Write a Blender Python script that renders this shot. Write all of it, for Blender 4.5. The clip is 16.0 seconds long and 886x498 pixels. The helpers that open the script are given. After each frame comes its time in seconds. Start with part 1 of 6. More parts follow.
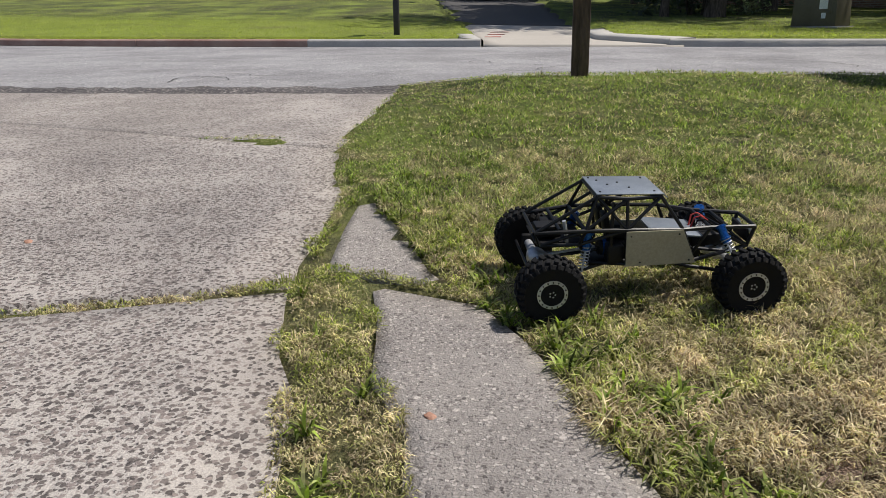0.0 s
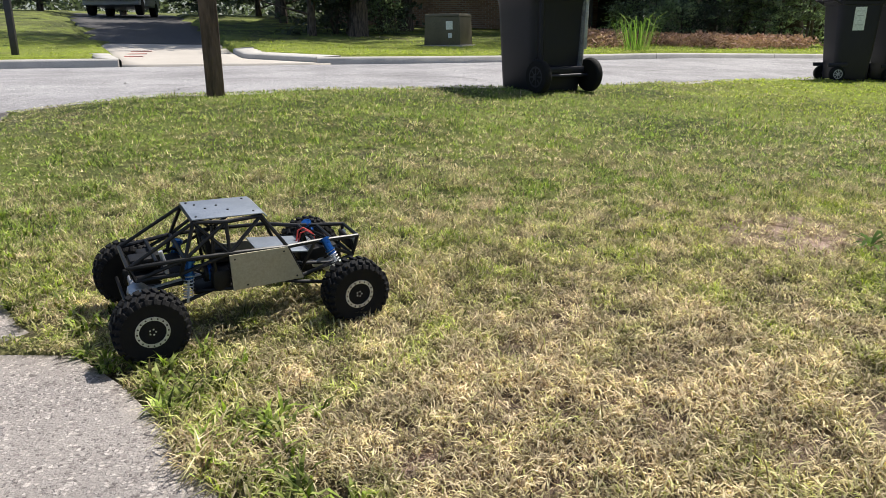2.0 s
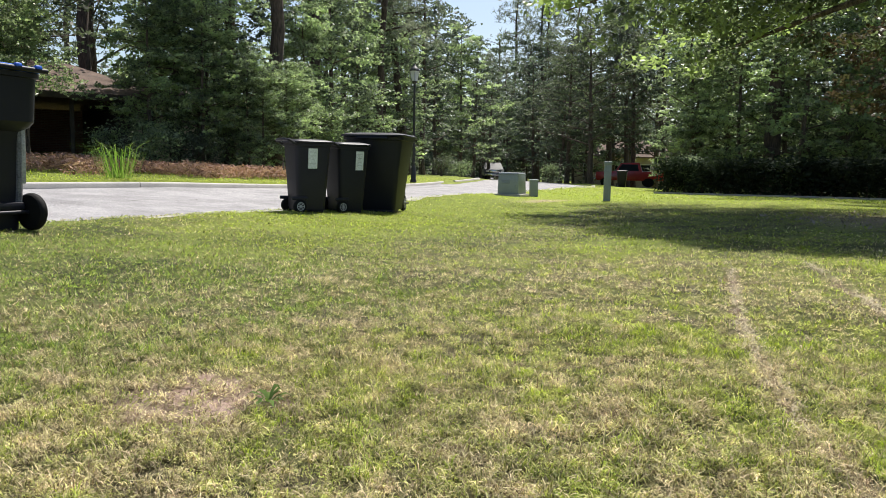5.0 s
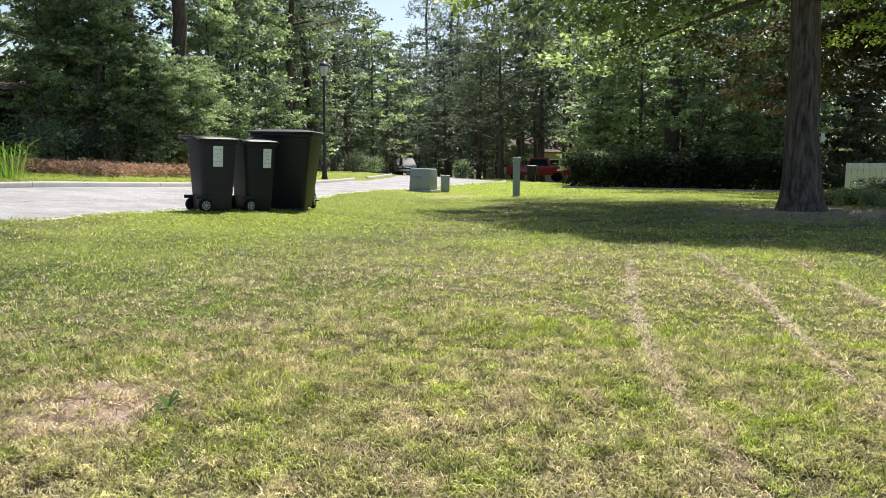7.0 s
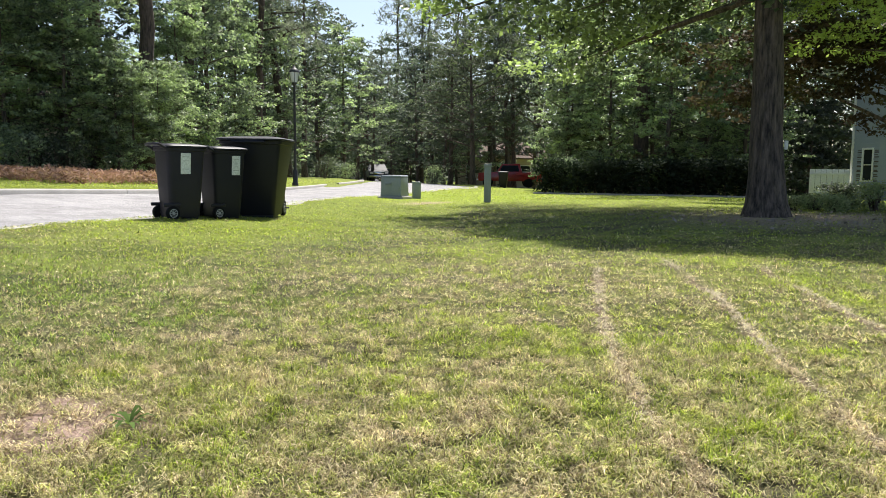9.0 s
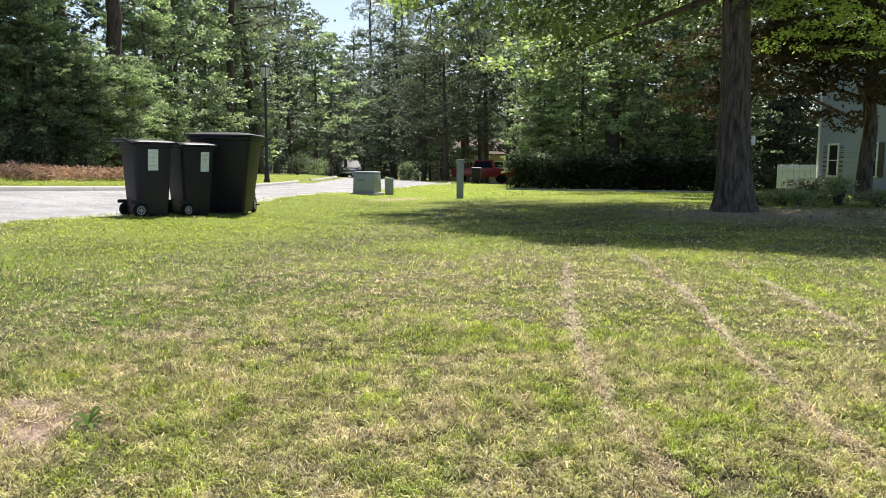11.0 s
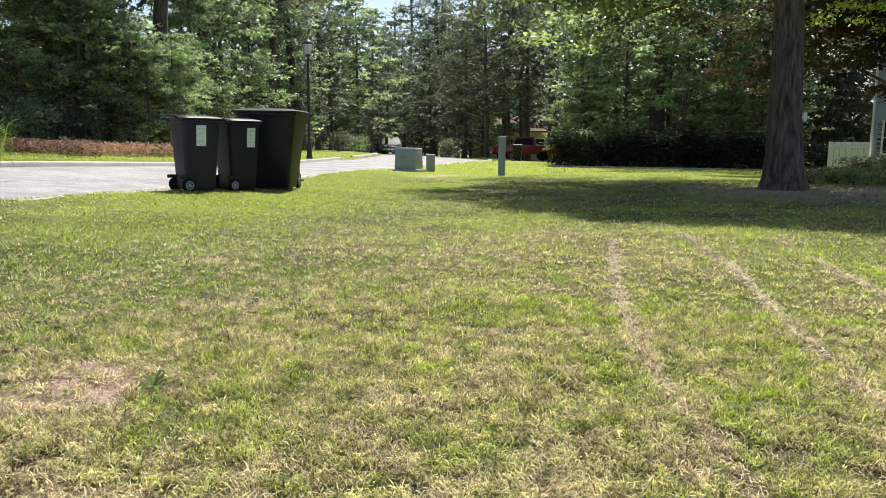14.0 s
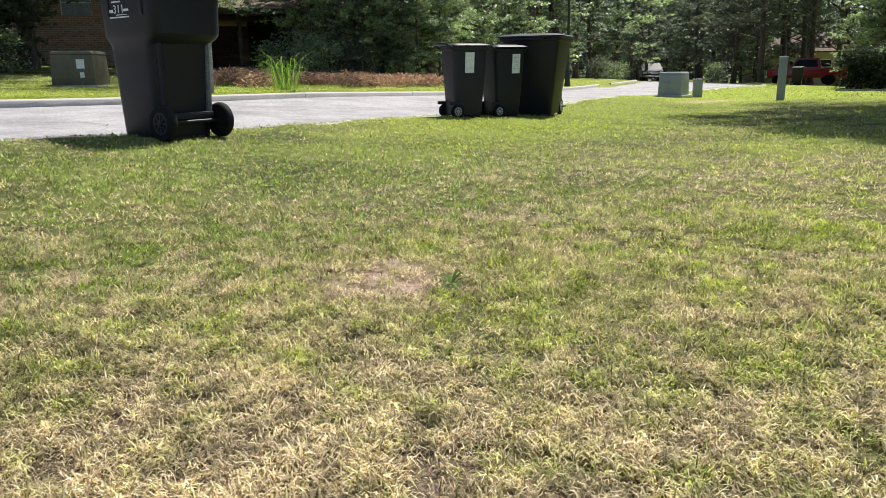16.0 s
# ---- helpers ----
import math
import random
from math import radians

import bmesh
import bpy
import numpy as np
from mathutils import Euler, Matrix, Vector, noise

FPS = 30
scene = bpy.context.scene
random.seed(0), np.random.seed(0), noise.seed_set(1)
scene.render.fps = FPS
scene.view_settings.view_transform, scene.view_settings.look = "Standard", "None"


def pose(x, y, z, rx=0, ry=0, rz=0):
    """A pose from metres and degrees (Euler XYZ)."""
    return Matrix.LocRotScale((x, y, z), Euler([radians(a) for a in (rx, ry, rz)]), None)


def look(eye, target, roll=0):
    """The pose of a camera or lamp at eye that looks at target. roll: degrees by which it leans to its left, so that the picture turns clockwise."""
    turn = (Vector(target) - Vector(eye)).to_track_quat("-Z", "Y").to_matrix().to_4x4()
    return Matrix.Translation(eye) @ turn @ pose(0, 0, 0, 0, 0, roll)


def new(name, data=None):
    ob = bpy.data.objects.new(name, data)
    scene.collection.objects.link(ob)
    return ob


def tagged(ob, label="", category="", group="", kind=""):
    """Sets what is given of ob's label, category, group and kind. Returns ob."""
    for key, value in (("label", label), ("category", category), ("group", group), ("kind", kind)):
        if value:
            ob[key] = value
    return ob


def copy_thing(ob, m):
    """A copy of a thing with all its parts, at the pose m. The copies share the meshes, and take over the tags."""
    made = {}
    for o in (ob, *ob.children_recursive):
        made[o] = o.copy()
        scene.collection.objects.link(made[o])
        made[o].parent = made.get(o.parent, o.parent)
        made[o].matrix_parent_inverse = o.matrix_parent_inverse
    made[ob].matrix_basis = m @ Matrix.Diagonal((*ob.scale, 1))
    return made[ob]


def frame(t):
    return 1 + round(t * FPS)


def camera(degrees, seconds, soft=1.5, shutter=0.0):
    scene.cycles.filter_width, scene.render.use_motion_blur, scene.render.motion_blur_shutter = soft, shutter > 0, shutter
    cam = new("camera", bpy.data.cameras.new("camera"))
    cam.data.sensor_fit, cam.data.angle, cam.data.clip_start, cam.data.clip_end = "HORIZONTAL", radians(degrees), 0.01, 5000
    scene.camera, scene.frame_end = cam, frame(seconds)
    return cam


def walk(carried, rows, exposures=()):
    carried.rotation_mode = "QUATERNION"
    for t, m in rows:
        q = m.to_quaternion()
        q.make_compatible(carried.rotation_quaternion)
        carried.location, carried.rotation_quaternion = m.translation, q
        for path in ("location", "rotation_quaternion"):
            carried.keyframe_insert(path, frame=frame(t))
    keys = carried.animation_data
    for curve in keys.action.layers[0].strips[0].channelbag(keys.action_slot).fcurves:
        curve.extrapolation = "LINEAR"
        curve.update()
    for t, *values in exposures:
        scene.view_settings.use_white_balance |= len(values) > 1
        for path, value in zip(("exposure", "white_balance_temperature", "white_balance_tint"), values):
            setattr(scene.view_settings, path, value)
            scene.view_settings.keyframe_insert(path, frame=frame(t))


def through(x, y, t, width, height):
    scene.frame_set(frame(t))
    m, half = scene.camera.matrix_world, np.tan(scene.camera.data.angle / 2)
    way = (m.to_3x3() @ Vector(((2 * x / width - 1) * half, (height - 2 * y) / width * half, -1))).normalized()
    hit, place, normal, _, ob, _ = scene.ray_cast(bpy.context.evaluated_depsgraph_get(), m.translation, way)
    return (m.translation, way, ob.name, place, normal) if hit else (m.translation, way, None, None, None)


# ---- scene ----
cam = camera(61.6, 16.0, soft=0.7)
PATH = [
    (0, (-0.036, -0.349, 0.577), (-0.417, 1.529, 0.006), -0.9),
    (0.5, (0.074, -0.321, 0.586), (0.054, 1.597, 0.018), -1.0),
    (1, (0.114, -0.311, 0.577), (0.301, 1.596, 0.007), -1.1),
    (1.5, (0.117, -0.316, 0.577), (0.409, 1.578, 0.003), -1.2),
    (2, (0.12, -0.321, 0.575), (0.571, 1.551, 0.036), -0.9),
    (2.5, (0.183, -0.326, 0.599), (0.875, 1.487, 0.115), -0.4),
    (3, (0.287, -0.318, 0.597), (1.214, 1.405, 0.184), -0.4),
    (3.5, (0.347, -0.3, 0.615), (1.457, 1.326, 0.263), -0.2),
    (4, (0.378, -0.296, 0.63), (1.637, 1.229, 0.332), 0.1),
    (4.5, (0.415, -0.299, 0.628), (1.816, 1.106, 0.376), 0.6),
    (5, (0.488, -0.315, 0.658), (2.015, 0.957, 0.439), 1.0),
    (7.3, (0.484, -0.369, 0.679), (2.15, 0.713, 0.451), 0.5),
    (7.5, (0.477, -0.372, 0.685), (2.146, 0.707, 0.458), 0.4),
    (8, (0.49, -0.376, 0.683), (2.169, 0.688, 0.458), 0.4),
    (8.5, (0.492, -0.376, 0.681), (2.181, 0.671, 0.461), 0.5),
    (9, (0.496, -0.378, 0.687), (2.2, 0.647, 0.476), 0.6),
    (9.5, (0.51, -0.383, 0.685), (2.232, 0.611, 0.474), 1.0),
    (9.7, (0.519, -0.385, 0.683), (2.248, 0.598, 0.468), 1.1),
    (12, (0.514, -0.399, 0.689), (2.252, 0.563, 0.466), 0.3),
    (12.5, (0.511, -0.396, 0.683), (2.245, 0.572, 0.443), 0.4),
    (13, (0.495, -0.39, 0.681), (2.221, 0.59, 0.428), 0.6),
    (13.5, (0.485, -0.39, 0.68), (2.191, 0.619, 0.413), 0.7),
    (14, (0.474, -0.38, 0.675), (2.152, 0.671, 0.393), 0.6),
    (14.5, (0.458, -0.38, 0.674), (2.097, 0.727, 0.376), 0.4),
    (15, (0.436, -0.372, 0.679), (2.026, 0.8, 0.361), 0.2),
    (15.5, (0.416, -0.369, 0.673), (1.872, 0.95, 0.301), 0.3),
    (16, (0.375, -0.328, 0.623), (1.587, 1.195, 0.161), -0.9),
]
walk(cam, [(t, look(eye, target, roll)) for t, eye, target, roll in PATH], exposures=[(0, -0.1), (0.5, 0.22), (1.0, 0.45), (1.8, 0.47), (2.5, 0.33), (3.5, 0.46), (4.3, 0.47), (5, 0.6), (8, 0.76), (12.5, 0.8), (16, 0.67)])

# ---- sky and sun ----
SUN = Vector((0.93 * 0.5, 0.36 * 0.5, 0.866)).normalized()
world = bpy.data.worlds.new("sky")
scene.world = world
world.use_nodes = True
sky = world.node_tree.nodes.new("ShaderNodeTexSky")
sky.sky_type, sky.sun_disc = "NISHITA", False
sky.sun_elevation, sky.sun_rotation, sky.dust_density = radians(60), radians(68.8), 2.0
sky.ozone_density = 2.0
world.node_tree.links.new(sky.outputs[0], world.node_tree.nodes["Background"].inputs[0])
world.node_tree.nodes["Background"].inputs[1].default_value = 0.1
sun = new("sun", bpy.data.lights.new("sun", "SUN"))
sun.data.energy, sun.data.angle, sun.data.color = 5.0, radians(0.53), (1.0, 0.95, 0.87)
sun.matrix_world = look(SUN * 60, (0, 0, 0))


# ---- materials ----
def nodes_of(name):
    m = bpy.data.materials.new(name)
    m.use_nodes = True
    t = m.node_tree
    return m, t, t.nodes["Principled BSDF"]


def add(t, kind, **values):
    n = t.nodes.new(kind)
    for key, value in values.items():
        n.inputs[key.replace("_", " ")].default_value = value
    return n


def mixed(t, fac, a, b, how="MIX"):
    n = t.nodes.new("ShaderNodeMix")
    n.data_type, n.blend_type = "RGBA", how
    for sock, value in ((n.inputs[0], fac), (n.inputs[6], a), (n.inputs[7], b)):
        if isinstance(value, bpy.types.NodeSocket):
            t.links.new(value, sock)
        elif isinstance(value, (int, float)):
            sock.default_value = value
        else:
            sock.default_value = (*value, 1)
    return n.outputs[2]


def ramp(t, value, a, b):
    n = t.nodes.new("ShaderNodeMapRange")
    n.inputs[1].default_value, n.inputs[2].default_value = a, b
    t.links.new(value, n.inputs[0])
    return n.outputs[0]


def noise_of(t, scale, detail=4.0, rough=0.6, where=None):
    n = add(t, "ShaderNodeTexNoise", Scale=scale, Detail=detail, Roughness=rough)
    if where is None:
        where = t.nodes.get("where")
        if where is None:
            where = t.nodes.new("ShaderNodeTexCoord")
            where.name = "where"
        where = where.outputs["Object"]
    t.links.new(where, n.inputs["Vector"])
    return n.outputs["Fac"]


def bump(t, bsdf, height, strength, distance):
    n = add(t, "ShaderNodeBump", Strength=strength, Distance=distance)
    t.links.new(height, n.inputs["Height"])
    t.links.new(n.outputs[0], bsdf.inputs["Normal"])


def plain(name, dark, light, coarse=6.0, fine=60.0, rough=0.6, metal=0.0, relief=0.15, depth=0.003, spread=0.15, coat=0.0, shine=0.5):
    """Two colours mixed at two scales, with grain, relief and uneven gloss."""
    m, t, p = nodes_of(name)
    a, b = noise_of(t, coarse), noise_of(t, fine, 3.0)
    colour = mixed(t, ramp(t, a, 0.3, 0.7), dark, light)
    grain = mixed(t, ramp(t, b, 0.35, 0.65), [c * (1 - spread) for c in dark], [min(1, c * (1 + spread)) for c in light])
    t.links.new(mixed(t, 0.4, colour, grain), p.inputs["Base Color"])
    n = t.nodes.new("ShaderNodeMapRange")
    n.inputs[3].default_value, n.inputs[4].default_value = max(0.03, rough - 0.12), min(1, rough + 0.12)
    t.links.new(b, n.inputs[0])
    t.links.new(n.outputs[0], p.inputs["Roughness"])
    p.inputs["Metallic"].default_value = metal
    p.inputs["Coat Weight"].default_value = coat
    p.inputs["Specular IOR Level"].default_value = shine
    bump(t, p, b, relief, depth)
    return m


def leafy(name, dark, light, young, through=0.45, rough=0.52, shine=0.3, lump=0.6):
    """Leaves: each its own tone, light passing through them; young lumps also paint sunlit clumps."""
    m, t, p = nodes_of(name)
    g = t.nodes.new("ShaderNodeNewGeometry")
    island = g.outputs["Random Per Island"]
    colour = mixed(t, island, dark, light)
    big = noise_of(t, lump, 3.0, 0.6)
    colour = mixed(t, ramp(t, big, 0.46, 0.62), colour, young)
    t.links.new(colour, p.inputs["Base Color"])
    p.inputs["Roughness"].default_value = rough
    p.inputs["Specular IOR Level"].default_value = shine
    tr = t.nodes.new("ShaderNodeBsdfTranslucent")
    warm = mixed(t, 1.0, colour, (1.25, 1.38, 1.0), "MULTIPLY")
    t.links.new(warm, tr.inputs["Color"])
    mix = t.nodes.new("ShaderNodeMixShader")
    mix.inputs[0].default_value = through
    t.links.new(p.outputs[0], mix.inputs[1])
    t.links.new(tr.outputs[0], mix.inputs[2])
    t.links.new(mix.outputs[0], t.nodes["Material Output"].inputs["Surface"])
    return m


def bark(name, dark, light):
    m, t, p = nodes_of(name)
    c = t.nodes.new("ShaderNodeTexCoord")
    s = t.nodes.new("ShaderNodeMapping")
    s.inputs["Scale"].default_value = (9, 9, 1.6)
    t.links.new(c.outputs["Object"], s.inputs[0])
    ridge = noise_of(t, 2.2, 5.0, 0.65, s.outputs[0])
    t.links.new(mixed(t, ramp(t, ridge, 0.35, 0.68), dark, light), p.inputs["Base Color"])
    p.inputs["Roughness"].default_value = 0.95
    bump(t, p, ridge, 0.9, 0.04)
    return m


def turf(name, ground):
    """Blades or the soil and thatch under them; the attribute dry says how withered they are."""
    m, t, p = nodes_of(name)
    dry = t.nodes.new("ShaderNodeAttribute")
    dry.attribute_name = "dry"
    g = t.nodes.new("ShaderNodeNewGeometry")
    if ground:
        speck = noise_of(t, 42.0, 5.0, 0.75)
        fine = noise_of(t, 160.0, 3.0, 0.7)
        # Soil tones are darkened to put the shade between blades into them.
        green = mixed(t, ramp(t, speck, 0.35, 0.65), (0.014, 0.018, 0.007), (0.12, 0.15, 0.03))
        straw = mixed(t, ramp(t, speck, 0.35, 0.65), (0.028, 0.019, 0.014), (0.30, 0.21, 0.15))
        far = noise_of(t, 1.1, 4.0, 0.6)
        green = mixed(t, ramp(t, far, 0.4, 0.7), green, (0.25, 0.31, 0.05))
        lush_sun = t.nodes.new("ShaderNodeAttribute")
        lush_sun.attribute_name = "lush_sun"
        green = mixed(t, ramp(t, lush_sun.outputs["Fac"], 0.35, 1.0), green, mixed(t, ramp(t, speck, 0.35, 0.65), (0.10, 0.14, 0.012), (0.38, 0.47, 0.035)))
        colour = mixed(t, dry.outputs["Fac"], green, straw)
        bare = t.nodes.new("ShaderNodeAttribute")
        bare.attribute_name = "bare"
        colour = mixed(t, bare.outputs["Fac"], colour, mixed(t, ramp(t, speck, 0.35, 0.65), (0.32, 0.2, 0.15), (0.62, 0.46, 0.38)))
        colour = mixed(t, 0.35, colour, mixed(t, ramp(t, fine, 0.3, 0.7), (0.2, 0.2, 0.2), (1.2, 1.2, 1.2)), "MULTIPLY")
        t.links.new(colour, p.inputs["Base Color"])
        p.inputs["Roughness"].default_value = 1.0
        bump(t, p, speck, 1.0, 0.03)
        return m
    island = g.outputs["Random Per Island"]
    lush_sun = t.nodes.new("ShaderNodeAttribute")
    lush_sun.attribute_name = "lush_sun"
    green = mixed(t, island, (0.034, 0.048, 0.010), (0.52, 0.605, 0.09))
    green = mixed(t, ramp(t, lush_sun.outputs["Fac"], 0.0, 0.35), mixed(t, island, (0.024, 0.046, 0.011), (0.33, 0.46, 0.10)), green)
    green = mixed(t, ramp(t, lush_sun.outputs["Fac"], 0.35, 1.0), green, mixed(t, island, (0.16, 0.23, 0.012), (0.54, 0.62, 0.075)))
    straw = mixed(t, island, (0.2, 0.135, 0.075), (1.0, 0.86, 0.62))
    colour = mixed(t, dry.outputs["Fac"], green, straw)
    colour = mixed(t, 0.85, colour, mixed(t, ramp(t, noise_of(t, 16.0, 5.0, 0.72), 0.36, 0.64), (0.32, 0.32, 0.29), (1.42, 1.42, 1.37)), "MULTIPLY")
    t.links.new(colour, p.inputs["Base Color"])
    p.inputs["Roughness"].default_value = 0.6
    p.inputs["Specular IOR Level"].default_value = 0.18
    tr = t.nodes.new("ShaderNodeBsdfTranslucent")
    tint = mixed(t, dry.outputs["Fac"], (1.28, 1.45, 0.62), (1.12, 1.04, 0.88))
    t.links.new(mixed(t, 1.0, colour, tint, "MULTIPLY"), tr.inputs["Color"])
    mix = t.nodes.new("ShaderNodeMixShader")
    mix.inputs[0].default_value = 0.42
    t.links.new(p.outputs[0], mix.inputs[1])
    t.links.new(tr.outputs[0], mix.inputs[2])
    t.links.new(mix.outputs[0], t.nodes["Material Output"].inputs["Surface"])
    return m


def stony(name, paste, stones, scale, share, rough=0.9, more=0.0):
    """Worn concrete or asphalt with the stones showing in it."""
    m, t, p = nodes_of(name)
    where = t.nodes.new("ShaderNodeTexCoord").outputs["Object"]
    shake = t.nodes.new("ShaderNodeVectorMath")
    shake.operation = "MULTIPLY_ADD"
    shift = add(t, "ShaderNodeTexNoise", Scale=scale * 1.3, Detail=2.0)
    t.links.new(where, shift.inputs["Vector"])
    t.links.new(shift.outputs["Color"], shake.inputs[0])
    shake.inputs[1].default_value = (1.1 / scale,) * 3
    t.links.new(where, shake.inputs[2])
    where = shake.outputs[0]
    v = add(t, "ShaderNodeTexVoronoi", Scale=scale, Randomness=1.0)
    v.inputs["Detail"].default_value = 0
    t.links.new(where, v.inputs["Vector"])
    stain, grit = noise_of(t, 1.6, 5.0, 0.65), noise_of(t, 260.0, 3.0, 0.6)
    sep = t.nodes.new("ShaderNodeSeparateColor")
    t.links.new(v.outputs["Color"], sep.inputs[0])
    stone = mixed(t, sep.outputs[1], stones[0], stones[1])
    chosen = t.nodes.new("ShaderNodeMath")
    chosen.operation = "LESS_THAN"
    patch = t.nodes.new("ShaderNodeMapRange")
    patch.inputs[1].default_value, patch.inputs[2].default_value = 0.35, 0.65
    patch.inputs[3].default_value, patch.inputs[4].default_value = share * 0.45, share * 1.4
    t.links.new(noise_of(t, 2.7, 3.0, 0.55), patch.inputs[0])
    t.links.new(sep.outputs[0], chosen.inputs[0])
    t.links.new(patch.outputs[0], chosen.inputs[1])
    inside = ramp(t, v.outputs["Distance"], 0.52, 0.42)
    both = t.nodes.new("ShaderNodeMath")
    both.operation = "MULTIPLY"
    t.links.new(chosen.outputs[0], both.inputs[0])
    t.links.new(inside, both.inputs[1])
    base = mixed(t, ramp(t, stain, 0.3, 0.7), [c * 0.8 for c in paste], paste)
    base = mixed(t, 0.5, base, mixed(t, ramp(t, grit, 0.3, 0.7), [c * 0.45 for c in paste], [min(1, c * 1.2) for c in paste]))
    colour = mixed(t, both.outputs[0], base, stone)
    if more:
        # a second, larger size of stone, thinly strewn
        v2 = add(t, "ShaderNodeTexVoronoi", Scale=scale * 0.55, Randomness=1.0)
        t.links.new(where, v2.inputs["Vector"])
        s2 = t.nodes.new("ShaderNodeSeparateColor")
        t.links.new(v2.outputs["Color"], s2.inputs[0])
        pick = t.nodes.new("ShaderNodeMath")
        pick.operation = "LESS_THAN"
        pick.inputs[1].default_value = more
        t.links.new(s2.outputs[0], pick.inputs[0])
        round2 = t.nodes.new("ShaderNodeMath")
        round2.operation = "MULTIPLY"
        t.links.new(pick.outputs[0], round2.inputs[0])
        t.links.new(ramp(t, v2.outputs["Distance"], 0.46, 0.34), round2.inputs[1])
        colour = mixed(t, round2.outputs[0], colour, mixed(t, s2.outputs[1], stones[0], stones[1]))
        blot = noise_of(t, 0.9, 5.0, 0.7)
        colour = mixed(t, 0.8, colour, mixed(t, ramp(t, blot, 0.34, 0.6), (0.6, 0.58, 0.58), (1.08, 1.06, 1.04)), "MULTIPLY")
    t.links.new(colour, p.inputs["Base Color"])
    p.inputs["Roughness"].default_value = rough
    high = t.nodes.new("ShaderNodeMath")
    high.operation = "MULTIPLY_ADD"
    high.inputs[1].default_value = 0.8
    t.links.new(both.outputs[0], high.inputs[0])
    t.links.new(grit, high.inputs[2])
    bump(t, p, high.outputs[0], 0.8, 0.006)
    return m


